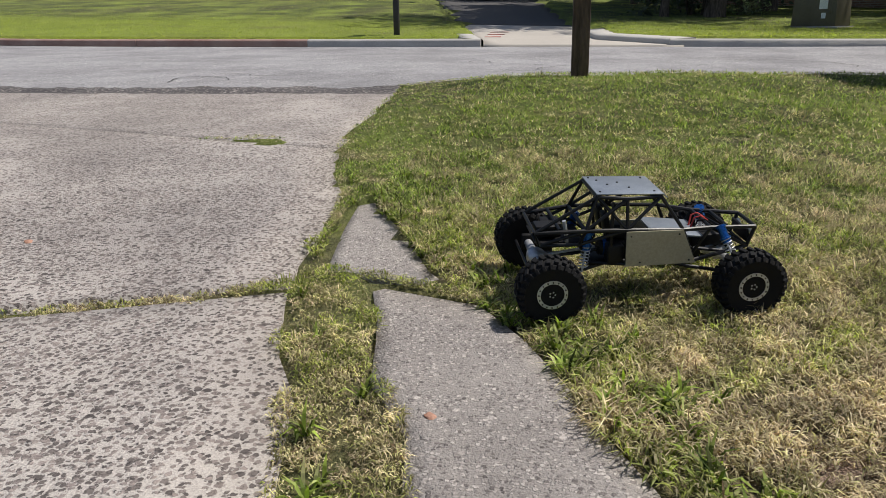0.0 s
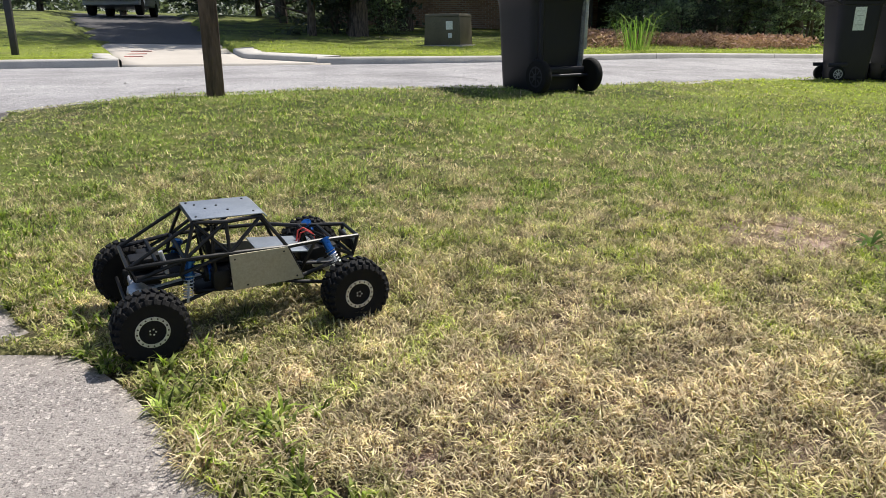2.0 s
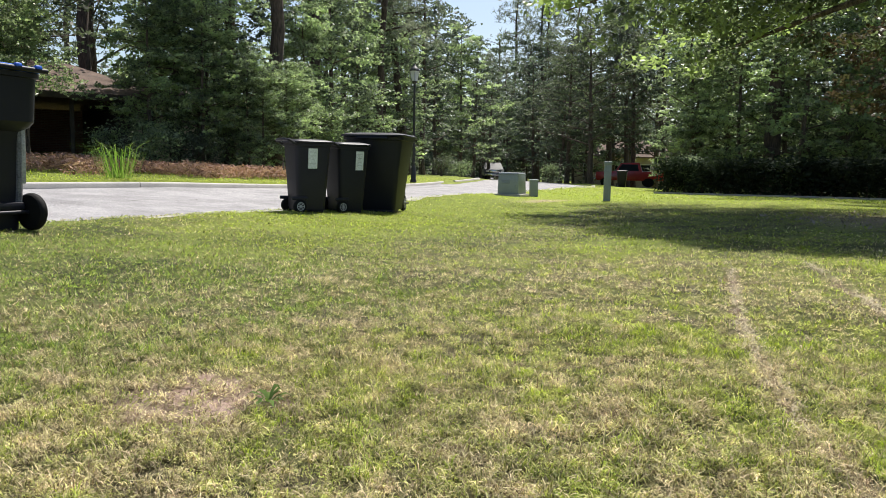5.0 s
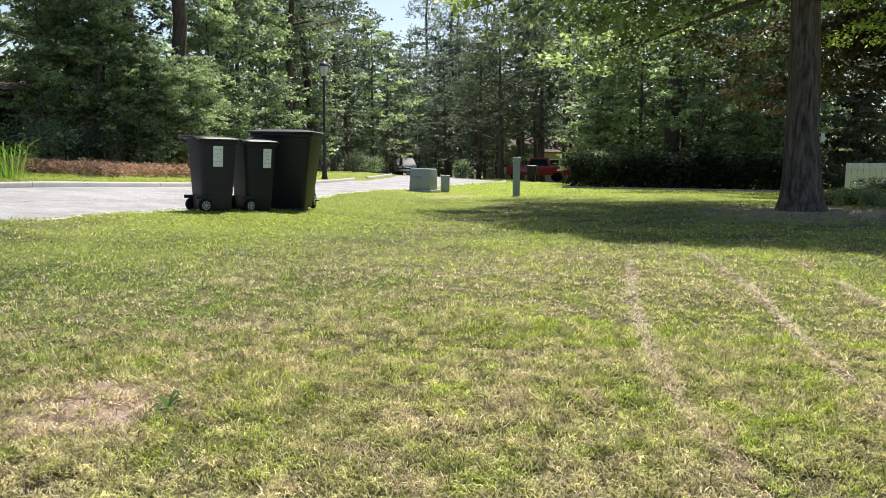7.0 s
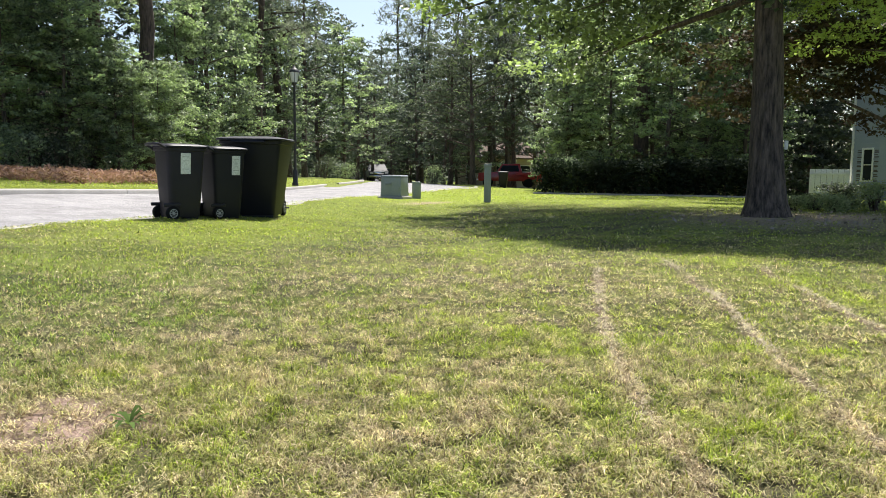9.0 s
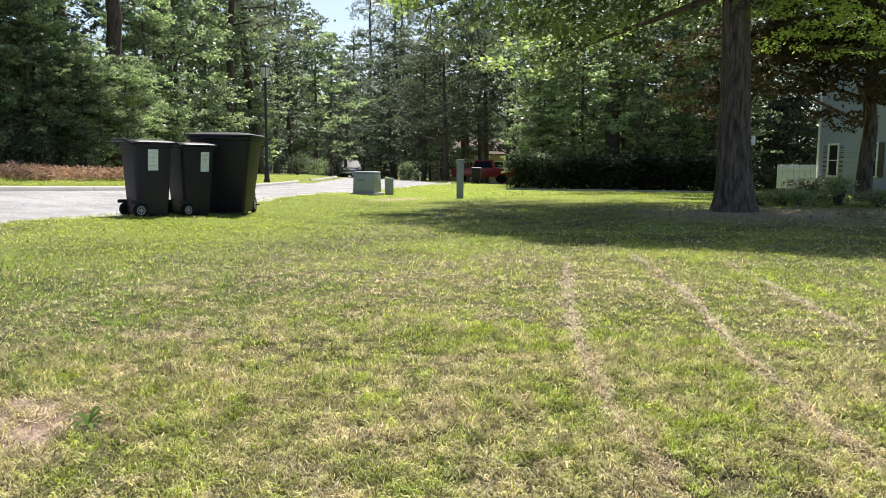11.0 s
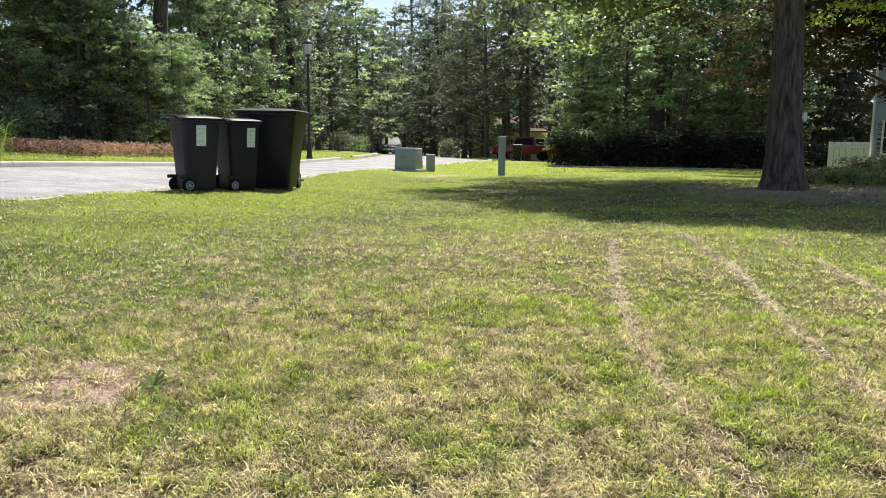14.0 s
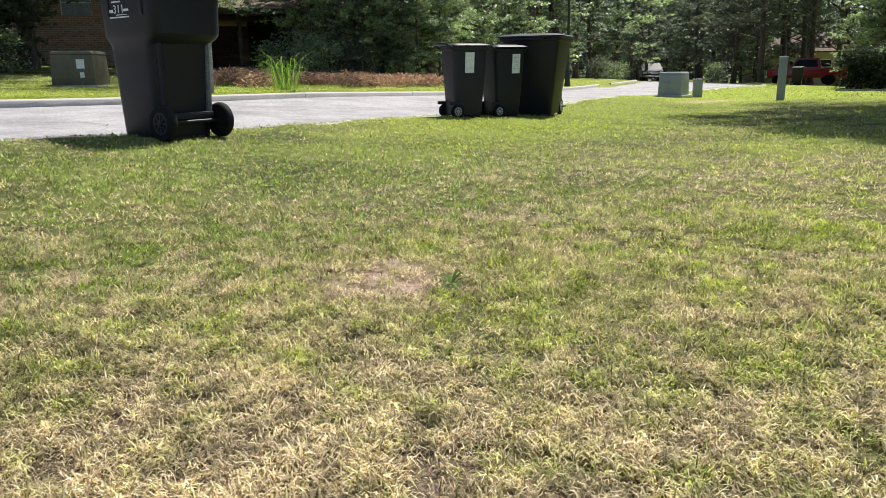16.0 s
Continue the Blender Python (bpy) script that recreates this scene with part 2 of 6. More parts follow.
M = dict(
    blades=turf("grass blades", False), soil=turf("turf and thatch", True),
    asphalt=stony("worn grey asphalt", (0.35, 0.345, 0.36), ((0.16, 0.16, 0.17), (0.52, 0.51, 0.505)), 48.0, 0.6, more=0.04),
    tar=plain("dark crumbled asphalt", (0.05, 0.047, 0.047), (0.11, 0.105, 0.105), 14, 90, 0.95, relief=0.8, depth=0.01),
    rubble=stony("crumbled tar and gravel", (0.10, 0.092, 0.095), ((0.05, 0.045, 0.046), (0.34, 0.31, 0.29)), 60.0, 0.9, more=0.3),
    pebbled=stony("exposed aggregate concrete", (0.50, 0.46, 0.43), ((0.07, 0.06, 0.058), (0.31, 0.265, 0.245)), 100.0, 0.95, more=0.38),
    path=stony("weathered path concrete", (0.39, 0.36, 0.335), ((0.15, 0.13, 0.125), (0.6, 0.55, 0.51)), 130.0, 0.9, more=0.08),
    kerb=plain("pale kerb concrete", (0.33, 0.31, 0.29), (0.5, 0.48, 0.45), 3, 80, 0.9, relief=0.4),
    kerb_red=plain("stained reddish kerb concrete", (0.22, 0.11, 0.085), (0.40, 0.29, 0.24), 3, 60, 0.9, relief=0.4),
    apron=plain("light drive concrete", (0.36, 0.33, 0.295), (0.46, 0.42, 0.375), 1.4, 90, 0.9, relief=0.3),
    cart=plain("black cart plastic", (0.0075, 0.0075, 0.0125), (0.013, 0.0135, 0.021), 3, 220, 0.48, relief=0.2, depth=0.001, shine=0.3),
    cart_b=plain("charcoal cart plastic", (0.0138, 0.0128, 0.0195), (0.0235, 0.0215, 0.0315), 3, 220, 0.5, relief=0.2, depth=0.001, shine=0.28),
    blue=plain("blue lid plastic", (0.012, 0.075, 0.42), (0.02, 0.11, 0.55), 5, 120, 0.35, relief=0.1),
    scuff=plain("pale scuffed plastic", (0.2, 0.2, 0.2), (0.45, 0.45, 0.44), 20, 90, 0.7),
    rubber=plain("black rubber", (0.005, 0.005, 0.0055), (0.0105, 0.0102, 0.0105), 9, 90, 0.8, relief=0.3, shine=0.22),
    paper=plain("white paper label", (0.6, 0.62, 0.62), (0.82, 0.83, 0.84), 9, 60, 0.7, relief=0.05),
    ink=plain("dark printing", (0.36, 0.36, 0.37), (0.46, 0.46, 0.47), 9, 60, 0.7, relief=0.05),
    print=plain("white printing", (0.7, 0.71, 0.72), (0.8, 0.8, 0.8), 9, 60, 0.6, relief=0.05),
    hub=plain("grey wheel plastic", (0.35, 0.35, 0.34), (0.5, 0.5, 0.48), 20, 90, 0.5),
    box_green=plain("grey-green enamel", (0.2, 0.228, 0.25), (0.27, 0.30, 0.325), 2.5, 70, 0.5, relief=0.1),
    box_dark=plain("weathered olive enamel", (0.07, 0.06, 0.036), (0.13, 0.11, 0.07), 3, 50, 0.6, relief=0.2),
    concrete=plain("pad concrete", (0.3, 0.28, 0.26), (0.45, 0.42, 0.39), 4, 80, 0.9, relief=0.4),
    iron=plain("black painted iron", (0.012, 0.012, 0.013), (0.028, 0.028, 0.03), 6, 90, 0.5),
    wood=bark("weathered post wood", (0.05, 0.034, 0.024), (0.16, 0.11, 0.08)),
    bark=bark("oak bark", (0.026, 0.02, 0.017), (0.19, 0.145, 0.115)),
    pine_bark=bark("pine bark", (0.035, 0.026, 0.022), (0.14, 0.10, 0.08)),
    # The oak's third tone also holds the brightness of its lit clumps.
    oak_leaf=leafy("oak leaves", (0.05, 0.063, 0.047), (0.165, 0.2, 0.115), (0.33, 0.40, 0.16), 0.58, 0.42, 0.5),
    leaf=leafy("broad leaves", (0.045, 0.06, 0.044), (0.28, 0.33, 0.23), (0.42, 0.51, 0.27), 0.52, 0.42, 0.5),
    # Sunlit and shaded looks are put into the next two leaf colours.
    leaf_sunlit=leafy("maple leaves with painted sunlight", (0.055, 0.074, 0.045), (0.28, 0.335, 0.2), (0.44, 0.53, 0.29), 0.55, 0.4, 0.6),
    leaf_shaded=leafy("broad leaves with painted shade", (0.03, 0.04, 0.036), (0.115, 0.135, 0.112), (0.165, 0.2, 0.14), 0.5, 0.45, 0.45),
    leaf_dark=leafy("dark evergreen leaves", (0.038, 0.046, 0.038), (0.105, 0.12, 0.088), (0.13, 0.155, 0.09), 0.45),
    # Hedge leaves go near black: the hedge's shade is in their base colour.
    hedge_leaf_shade=leafy("hedge leaves with painted shade", (0.013, 0.019, 0.013), (0.03, 0.04, 0.026), (0.034, 0.048, 0.028), 0.2, 0.9, 0.06),
    needles=leafy("pine needles", (0.085, 0.092, 0.082), (0.215, 0.23, 0.19), (0.22, 0.24, 0.19), 0.48),
    red_leaf=leafy("bronze red leaves", (0.03, 0.022, 0.017), (0.105, 0.07, 0.05), (0.09, 0.085, 0.045), 0.4, 0.7, 0.15),
    dead_leaf=leafy("withered brush", (0.16, 0.08, 0.058), (0.5, 0.32, 0.25), (0.42, 0.25, 0.19), 0.25, 0.8),
    reed=leafy("tall reed grass", (0.11, 0.2, 0.03), (0.24, 0.36, 0.07), (0.26, 0.36, 0.09), 0.45),
    brick=None, siding=plain("blue-grey siding paint", (0.25, 0.29, 0.38), (0.31, 0.35, 0.44), 1.5, 60, 0.6, relief=0.1),
    trim=plain("white trim paint", (0.62, 0.62, 0.6), (0.78, 0.78, 0.76), 3, 60, 0.5, relief=0.1),
    shutter=plain("dark plum shutter paint", (0.05, 0.035, 0.04), (0.09, 0.07, 0.075), 3, 60, 0.55),
    shingle=plain("brown roof shingles", (0.05, 0.033, 0.026), (0.15, 0.098, 0.075), 2.0, 14, 0.95, relief=0.7, depth=0.02),
    stucco=plain("tan wall paint", (0.36, 0.3, 0.23), (0.46, 0.39, 0.3), 1.2, 40, 0.9, relief=0.3),
    dark_wood=plain("dark brown fascia paint", (0.03, 0.022, 0.018), (0.06, 0.045, 0.036), 4, 50, 0.7),
    pane=plain("dark window glass", (0.01, 0.012, 0.014), (0.02, 0.024, 0.028), 2, 20, 0.5, relief=0.02, shine=0.12),
    pale_pane=plain("pale grey-blue window glass", (0.13, 0.15, 0.18), (0.24, 0.27, 0.31), 2, 20, 0.3, relief=0.02),
    alloy=plain("brushed aluminium", (0.52, 0.53, 0.55), (0.66, 0.67, 0.69), 20, 300, 0.42, 0.6, relief=0.1, depth=0.0005),
    # Plate colour is lightened and blued to hold the sky's reflection.
    roof_plate=plain("scuffed grey anodised plate with painted sky sheen", (0.17, 0.195, 0.235), (0.26, 0.29, 0.335), 30, 260, 0.4, 0.3, relief=0.1, depth=0.0005),
    panel=plain("beige grey composite sheet", (0.32, 0.29, 0.20), (0.38, 0.345, 0.25), 12, 200, 0.55, relief=0.05, depth=0.0005),
    tube_black=plain("black powder-coated tube", (0.0035, 0.0035, 0.004), (0.008, 0.008, 0.009), 30, 200, 0.42, shine=0.35, relief=0.1, depth=0.0004),
    anodised=plain("blue anodised aluminium", (0.01, 0.07, 0.26), (0.018, 0.12, 0.4), 30, 200, 0.3, 0.7, relief=0.05, depth=0.0004),
    black_plastic=plain("black moulded plastic", (0.0045, 0.0045, 0.005), (0.011, 0.011, 0.012), 30, 240, 0.55, shine=0.25, relief=0.2, depth=0.0005),
    red_wire=plain("red wire sheath", (0.35, 0.02, 0.02), (0.5, 0.05, 0.04), 30, 200, 0.5),
    red_paint=plain("red car paint", (0.32, 0.012, 0.012), (0.42, 0.02, 0.018), 1, 60, 0.3, coat=0.6, relief=0.02),
    navy_paint=plain("dark blue-black car paint", (0.02, 0.024, 0.032), (0.035, 0.04, 0.05), 1, 60, 0.6, relief=0.02, shine=0.3),
    silver_paint=plain("pale blue-grey car paint", (0.3, 0.34, 0.4), (0.36, 0.4, 0.46), 1, 60, 0.4, coat=0.2, relief=0.02),
    chrome=plain("chrome", (0.6, 0.6, 0.62), (0.7, 0.7, 0.72), 5, 60, 0.12, 1.0, relief=0.02),
    lens=plain("headlamp lens", (0.75, 0.75, 0.72), (0.85, 0.85, 0.82), 5, 60, 0.1, relief=0.02),
    pink=plain("pink marking paint", (0.7, 0.16, 0.15), (0.8, 0.3, 0.27), 20, 90, 0.8, relief=0.1),
)


def brickwork():
    m, t, p = nodes_of("brown brick")
    c = t.nodes.new("ShaderNodeTexCoord")
    turned = t.nodes.new("ShaderNodeMapping")
    turned.inputs["Rotation"].default_value = (radians(90), 0, 0)
    t.links.new(c.outputs["Object"], turned.inputs[0])
    b = t.nodes.new("ShaderNodeTexBrick")
    for key, value in (("Color1", (0.27, 0.15, 0.11, 1)), ("Color2", (0.41, 0.25, 0.185, 1)), ("Mortar", (0.44, 0.4, 0.36, 1)), ("Scale", 1.0), ("Mortar Size", 0.008), ("Brick Width", 0.2), ("Row Height", 0.067)):
        b.inputs[key].default_value = value
    t.links.new(turned.outputs[0], b.inputs["Vector"])
    t.links.new(mixed(t, 0.4, b.outputs["Color"], mixed(t, noise_of(t, 5.0), (0.5, 0.45, 0.4), (1.3, 1.25, 1.2)), "MULTIPLY"), p.inputs["Base Color"])
    p.inputs["Roughness"].default_value = 0.9
    bump(t, p, b.outputs["Fac"], -0.6, 0.008)
    return m


M["brick"] = brickwork()


# ground heights: road level everywhere; lawns stand a kerb higher along the road
HEIGHTS = np.array((
    (-0.3, 1.0, 0.0), (1.0, 0.7, 0.02), (2.5, 0.3, 0.05), (4.8, 0.1, 0.10), (1.6, 1.4, 0.03), (0.0, -3.0, -0.02), (4.0, -4.0, 0.08),
    (-8.0, 4.6, 0.20), (-3.0, 4.6, 0.16), (0.0, 4.6, 0.15), (2.2, 5.4, 0.09), (6.2, 7.1, -0.01), (10.0, 8.8, -0.06), (17.0, 12.0, -0.15),
    (-10.0, 11.4, 0.38), (-4.0, 11.4, 0.30), (3.4, 11.5, 0.215), (7.5, 12.2, 0.18), (10.7, 13.2, 0.10), (22.0, 18.0, -0.06),
    (11.5, 1.0, 0.10), (15.0, 7.0, 0.0), (25.0, 8.0, -0.14), (36.0, 17.0, -0.36), (46.0, 20.0, -0.5), (4.2, 15.8, 0.34), (-8.0, 22.0, 1.2), (12.0, 24.0, 0.6), (74.0, 53.0, -0.8)))


def _bend(d2):
    return 0.5 * d2 * np.log(np.maximum(d2, 1e-9))


def _solve_heights():
    p, n = HEIGHTS[:, :2], len(HEIGHTS)
    k = _bend(((p[:, None] - p[None]) ** 2).sum(2)) + 0.3 * np.eye(n)
    one = np.c_[np.ones(n), p]
    a = np.block([[k, one], [one.T, np.zeros((3, 3))]])
    return np.linalg.solve(a, np.r_[HEIGHTS[:, 2], np.zeros(3)])


WEIGHTS = _solve_heights()


def level(x, y):
    """Height of the bare ground (road level), for numbers or arrays."""
    x, y = np.broadcast_arrays(np.asarray(x, float), np.asarray(y, float))
    cx, cy = np.clip(x, -30, 80), np.clip(y, -8, 60)
    q = np.stack((cx, cy), -1)
    z = _bend(((q[..., None, :] - HEIGHTS[:, :2]) ** 2).sum(-1)) @ WEIGHTS[:-3]
    return np.clip(z + WEIGHTS[-3] + q @ WEIGHTS[-2:], -1.2, 2.5)


NEAR = np.array(((-60, 4.6), (-3, 4.6), (-1, 4.65), (0.7, 4.85), (2.2, 5.36), (4, 6.05), (6.2, 7.1), (10, 8.8), (15, 10.9), (24.5, 14.4), (38, 20), (46, 25), (60, 37.5), (140, 100)))
FAR = np.array(((-60, 11.4), (-4, 11.4), (3.4, 11.5), (7.5, 12.2), (10.7, 13.1), (15, 14.8), (22, 18.2), (30, 23), (42, 31), (60, 45), (140, 110)))


def along(line, x):
    """y of an edge of the road at x, rounded over."""
    x = np.asarray(x, float)
    return sum(np.interp(x + d, line[:, 0], line[:, 1]) for d in (-1.2, -0.8, -0.4, 0, 0.4, 0.8, 1.2)) / 7


def smooth(a, b, v):
    t = np.clip((np.asarray(v, float) - a) / (b - a), 0, 1)
    return t * t * (3 - 2 * t)


def lawn(x, y):
    """Height of the turf: a kerb's height above the road along it, less by the drive."""
    near, far = along(NEAR, x) - y, y - along(FAR, x)
    low = smooth(-1.9, -0.3, np.asarray(x, float)) * 0.9 + 0.1
    up = 0.125 * np.where(near > 0, np.exp(-np.maximum(near - 0.55, 0) / 1.7) * smooth(4.2, 1.2, near) * low, 0) + 0.14 * (far > 0)
    return level(x, y) + up


# ---- mesh helpers ----
def part(name, bm, material, parent=None, label="", flat=False):
    """Links a bmesh as one mesh object under a thing or part (or at the top)."""
    me = bpy.data.meshes.new(name)
    bm.normal_update()
    bm.to_mesh(me)
    bm.free()
    for m in (material if isinstance(material, (list, tuple)) else (material,)):
        me.materials.append(m)
    if not flat:
        me.shade_smooth()
        me.set_sharp_from_angle(angle=radians(38))
    ob = new(name, me)
    ob.parent = parent
    if label:
        tagged(ob, label)
    return ob


def thing(name, m, label, category, group="", kind=""):
    ob = new(name)
    ob.empty_display_size = 0.1
    ob.matrix_world = m
    return tagged(ob, label, category, group, kind)


def box(bm, size, at=(0, 0, 0), turn=None, bevel=0.0, taper=None):
    m = Matrix.Translation(at) @ (turn or Matrix()) @ Matrix.Diagonal((*size, 1))
    made = bmesh.ops.create_cube(bm, size=1.0)["verts"]
    if taper:
        for v in made:
            if v.co.z > 0:
                v.co.x, v.co.y = v.co.x * taper[0], v.co.y * taper[1]
    bmesh.ops.transform(bm, matrix=m, verts=made)
    if bevel:
        edges = list({e for v in made for e in v.link_edges})
        bmesh.ops.bevel(bm, geom=edges, offset=bevel, segments=2, affect="EDGES", profile=0.5)
    return bm


def boxed(*a, **k):
    return box(bmesh.new(), *a, **k)


def tube(bm, points, radius, sides=8, caps=True):
    """A bent tube through points; radius one number or one each."""
    pts = [Vector(p) for p in points]
    rad = [radius] * len(pts) if isinstance(radius, (int, float)) else radius
    rings, side = [], None
    for i, p in enumerate(pts):
        d = (pts[min(i + 1, len(pts) - 1)] - pts[max(i - 1, 0)]).normalized()
        if side is None:
            side = d.orthogonal().normalized()
        side = (side - d * side.dot(d)).normalized()
        up = d.cross(side)
        rings.append([bm.verts.new(p + (side * math.cos(a) + up * math.sin(a)) * rad[i]) for a in (2 * math.pi * k / sides for k in range(sides))])
    for a, b in zip(rings, rings[1:]):
        for k in range(sides):
            bm.faces.new((a[k], a[(k + 1) % sides], b[(k + 1) % sides], b[k]))
    if caps:
        bm.faces.new(rings[0][::-1])
        bm.faces.new(rings[-1])
    return bm


def tubed(*a, **k):
    return tube(bmesh.new(), *a, **k)


def lathe(bm, profile, steps=24, m=None):
    """Turns (radius, height) pairs about z."""
    rings = []
    for r, z in profile:
        rings.append([bm.verts.new((r * math.cos(2 * math.pi * k / steps), r * math.sin(2 * math.pi * k / steps), z)) for k in range(steps)])
    for a, b in zip(rings, rings[1:]):
        for k in range(steps):
            bm.faces.new((a[k], a[(k + 1) % steps], b[(k + 1) % steps], b[k]))
    bm.faces.new(rings[0][::-1])
    bm.faces.new(rings[-1])
    if m is not None:
        bmesh.ops.transform(bm, matrix=m, verts=[v for ring in rings for v in ring])
    return bm


def loft(bm, sections, caps=True):
    """Rounded rectangles joined upward: (z, width, depth, radius, shift x, shift y)."""
    rings = []
    for z, w, d, r, sx, sy in sections:
        ring = []
        for qx, qy, a0 in ((1, 1, 0), (-1, 1, 90), (-1, -1, 180), (1, -1, 270)):
            for k in range(5):
                a = radians(a0 + 22.5 * k)
                ring.append(bm.verts.new((sx + qx * (w / 2 - r) + r * math.cos(a), sy + qy * (d / 2 - r) + r * math.sin(a), z)))
        rings.append(ring)
    n = len(rings[0])
    for a, b in zip(rings, rings[1:]):
        for k in range(n):
            bm.faces.new((a[k], a[(k + 1) % n], b[(k + 1) % n], b[k]))
    if caps:
        bm.faces.new(rings[0][::-1])
        bm.faces.new(rings[-1])
    return bm


def sheet(name, verts, faces, material, attributes=None, smooth=True):
    """A mesh from arrays made by rule; faces all of one length."""
    verts, faces = np.asarray(verts, np.float32), np.asarray(faces, np.int32)
    me = bpy.data.meshes.new(name)
    me.vertices.add(len(verts))
    me.vertices.foreach_set("co", verts.ravel())
    n = faces.shape[1]
    me.loops.add(faces.size)
    me.loops.foreach_set("vertex_index", faces.ravel())
    me.polygons.add(len(faces))
    me.polygons.foreach_set("loop_start", np.arange(0, faces.size, n, dtype=np.int32))
    me.polygons.foreach_set("use_smooth", np.full(len(faces), smooth))
    for key, values in (attributes or {}).items():
        me.attributes.new(key, "FLOAT", "POINT").data.foreach_set("value", np.asarray(values, np.float32))
    me.materials.append(material)
    me.update(calc_edges=True)
    return new(name, me)


def grid_faces(nu, nv):
    i = np.arange(nu * nv).reshape(nv, nu)
    return np.stack((i[:-1, :-1], i[:-1, 1:], i[1:, 1:], i[1:, :-1]), -1).reshape(-1, 4)


def value_noise(x, y, size, seed):
    """Smooth noise from 0 to 1 with the given grain in metres."""
    x, y = np.asarray(x, float) / size, np.asarray(y, float) / size
    ix, iy = np.floor(x).astype(np.int64), np.floor(y).astype(np.int64)
    fx, fy = x - ix, y - iy
    fx, fy = fx * fx * (3 - 2 * fx), fy * fy * (3 - 2 * fy)

    def h(a, b):
        v = np.sin(a * 127.1 + b * 311.7 + seed * 74.7) * 43758.5453
        return v - np.floor(v)
    return (h(ix, iy) * (1 - fx) + h(ix + 1, iy) * fx) * (1 - fy) + (h(ix, iy + 1) * (1 - fx) + h(ix + 1, iy + 1) * fx) * fy



def pieces(name, bm, material, places, parent):
    """Alike pieces, each an object of its own on one shared mesh."""
    me = bpy.data.meshes.new(name)
    bm.to_mesh(me)
    bm.free()
    me.materials.append(material)
    for m in places:
        ob = new(name, me)
        ob.parent, ob.matrix_local = parent, m


# ---- the plan of drive and path ----
DRIVE_EDGE = np.array(((-4, 0.1), (-1, -0.12), (0.43, -0.42), (0.59, -0.48), (0.72, -0.51), (0.86, -0.61), (1.02, -0.66), (1.2, -0.72), (1.98, -0.85),
                       (2.28, -0.99), (2.7, -1.1), (3.3, -1.16), (4.2, -1.25), (4.62, -1.3)))
PATH_LEFT = np.array(((-4, 0.25), (-1, -0.02), (0.46, -0.26), (0.66, -0.3), (0.77, -0.40), (0.89, -0.42), (1.08, -0.47), (1.2, -0.52), (1.3, -0.66), (1.6, -0.72), (1.88, -0.76)))
PATH_RIGHT = np.array(((-4, 0.83), (-1, 0.45), (0.5, 0.07), (0.59, 0.02), (0.83, -0.08), (1.03, -0.185), (1.23, -0.345), (1.29, -0.40), (1.6, -0.54), (1.88, -0.71)))


def joint_low(x):
    return 1.15 + 0.45 * (np.asarray(x, float) + 0.75)


def joint_high(x):
    return 2.71 - 0.225 * (np.asarray(x, float) + 1.11)


def drive_edge(y):
    return np.interp(y, DRIVE_EDGE[:, 0], DRIVE_EDGE[:, 1])


def across_left(y):
    return -1.75 - 0.25 * (y - 11.5)


def across_right(y):
    return -0.05 - 0.13 * (y - 12.9) + 0.75 * np.maximum(0, 12.9 - y)


def ragged(x, y, seed=3):
    return 0.05 * (value_noise(x, y, 0.11, seed) - 0.5) + 0.05 * (value_noise(x, y, 0.35, seed + 1) - 0.5)


def is_turf(x, y):
    """Where grass grows, with a ragged edge."""
    x, y = np.asarray(x, float), np.asarray(y, float)
    w = ragged(x, y)
    side = x - drive_edge(y) + w
    low = (np.abs(y - joint_low(x)) < 0.035 + 0.6 * w) & (x > -3.2)
    tuft = (np.abs(y - joint_high(x)) < 0.045 + w) & (x > -1.85) & (x < -1.4)
    drive = (side < 0) & (y < along(NEAR, x)) & ~low & ~tuft & (x > -9)
    pl, pr = np.interp(y, PATH_LEFT[:, 0], PATH_LEFT[:, 1]), np.interp(y, PATH_RIGHT[:, 0], PATH_RIGHT[:, 1])
    walk_slab = (x > pl + w) & (x < pr + w) & (y < 1.9) & (np.abs(y - 1.19 + 0.3 * (x + 0.4)) > 0.03 + 0.5 * w)
    road = (y > along(NEAR, x) - 0.02) & (y < along(FAR, x) + 0.16)
    other = (x > across_left(y) - 0.3 * (y < 13.0)) & (x < across_right(y) + 0.3 * (y < 14.6)) & (y > 11.3) & (y < 40)
    return ~(drive | walk_slab | road | other)


TRACKS = (((5.03, 1.2), (3.72, 0.73), (2.84, 0.35), (2.29, 0.08), (1.7, -0.3)), ((5.5, 0.9), (4.4, 0.39), (3.1, -0.12), (2.43, -0.41), (1.6, -0.9)), ((5.4, 0.3), (4.19, -0.2), (3.54, -0.5), (2.4, -1.1)))


def near_line(x, y, line):
    best = np.full(np.shape(x), 9.0)
    for (ax, ay), (bx, by) in zip(line, line[1:]):
        dx, dy = bx - ax, by - ay
        s = np.clip(((x - ax) * dx + (y - ay) * dy) / (dx * dx + dy * dy), 0, 1)
        best = np.minimum(best, np.hypot(x - ax - s * dx, y - ay - s * dy))
    return best


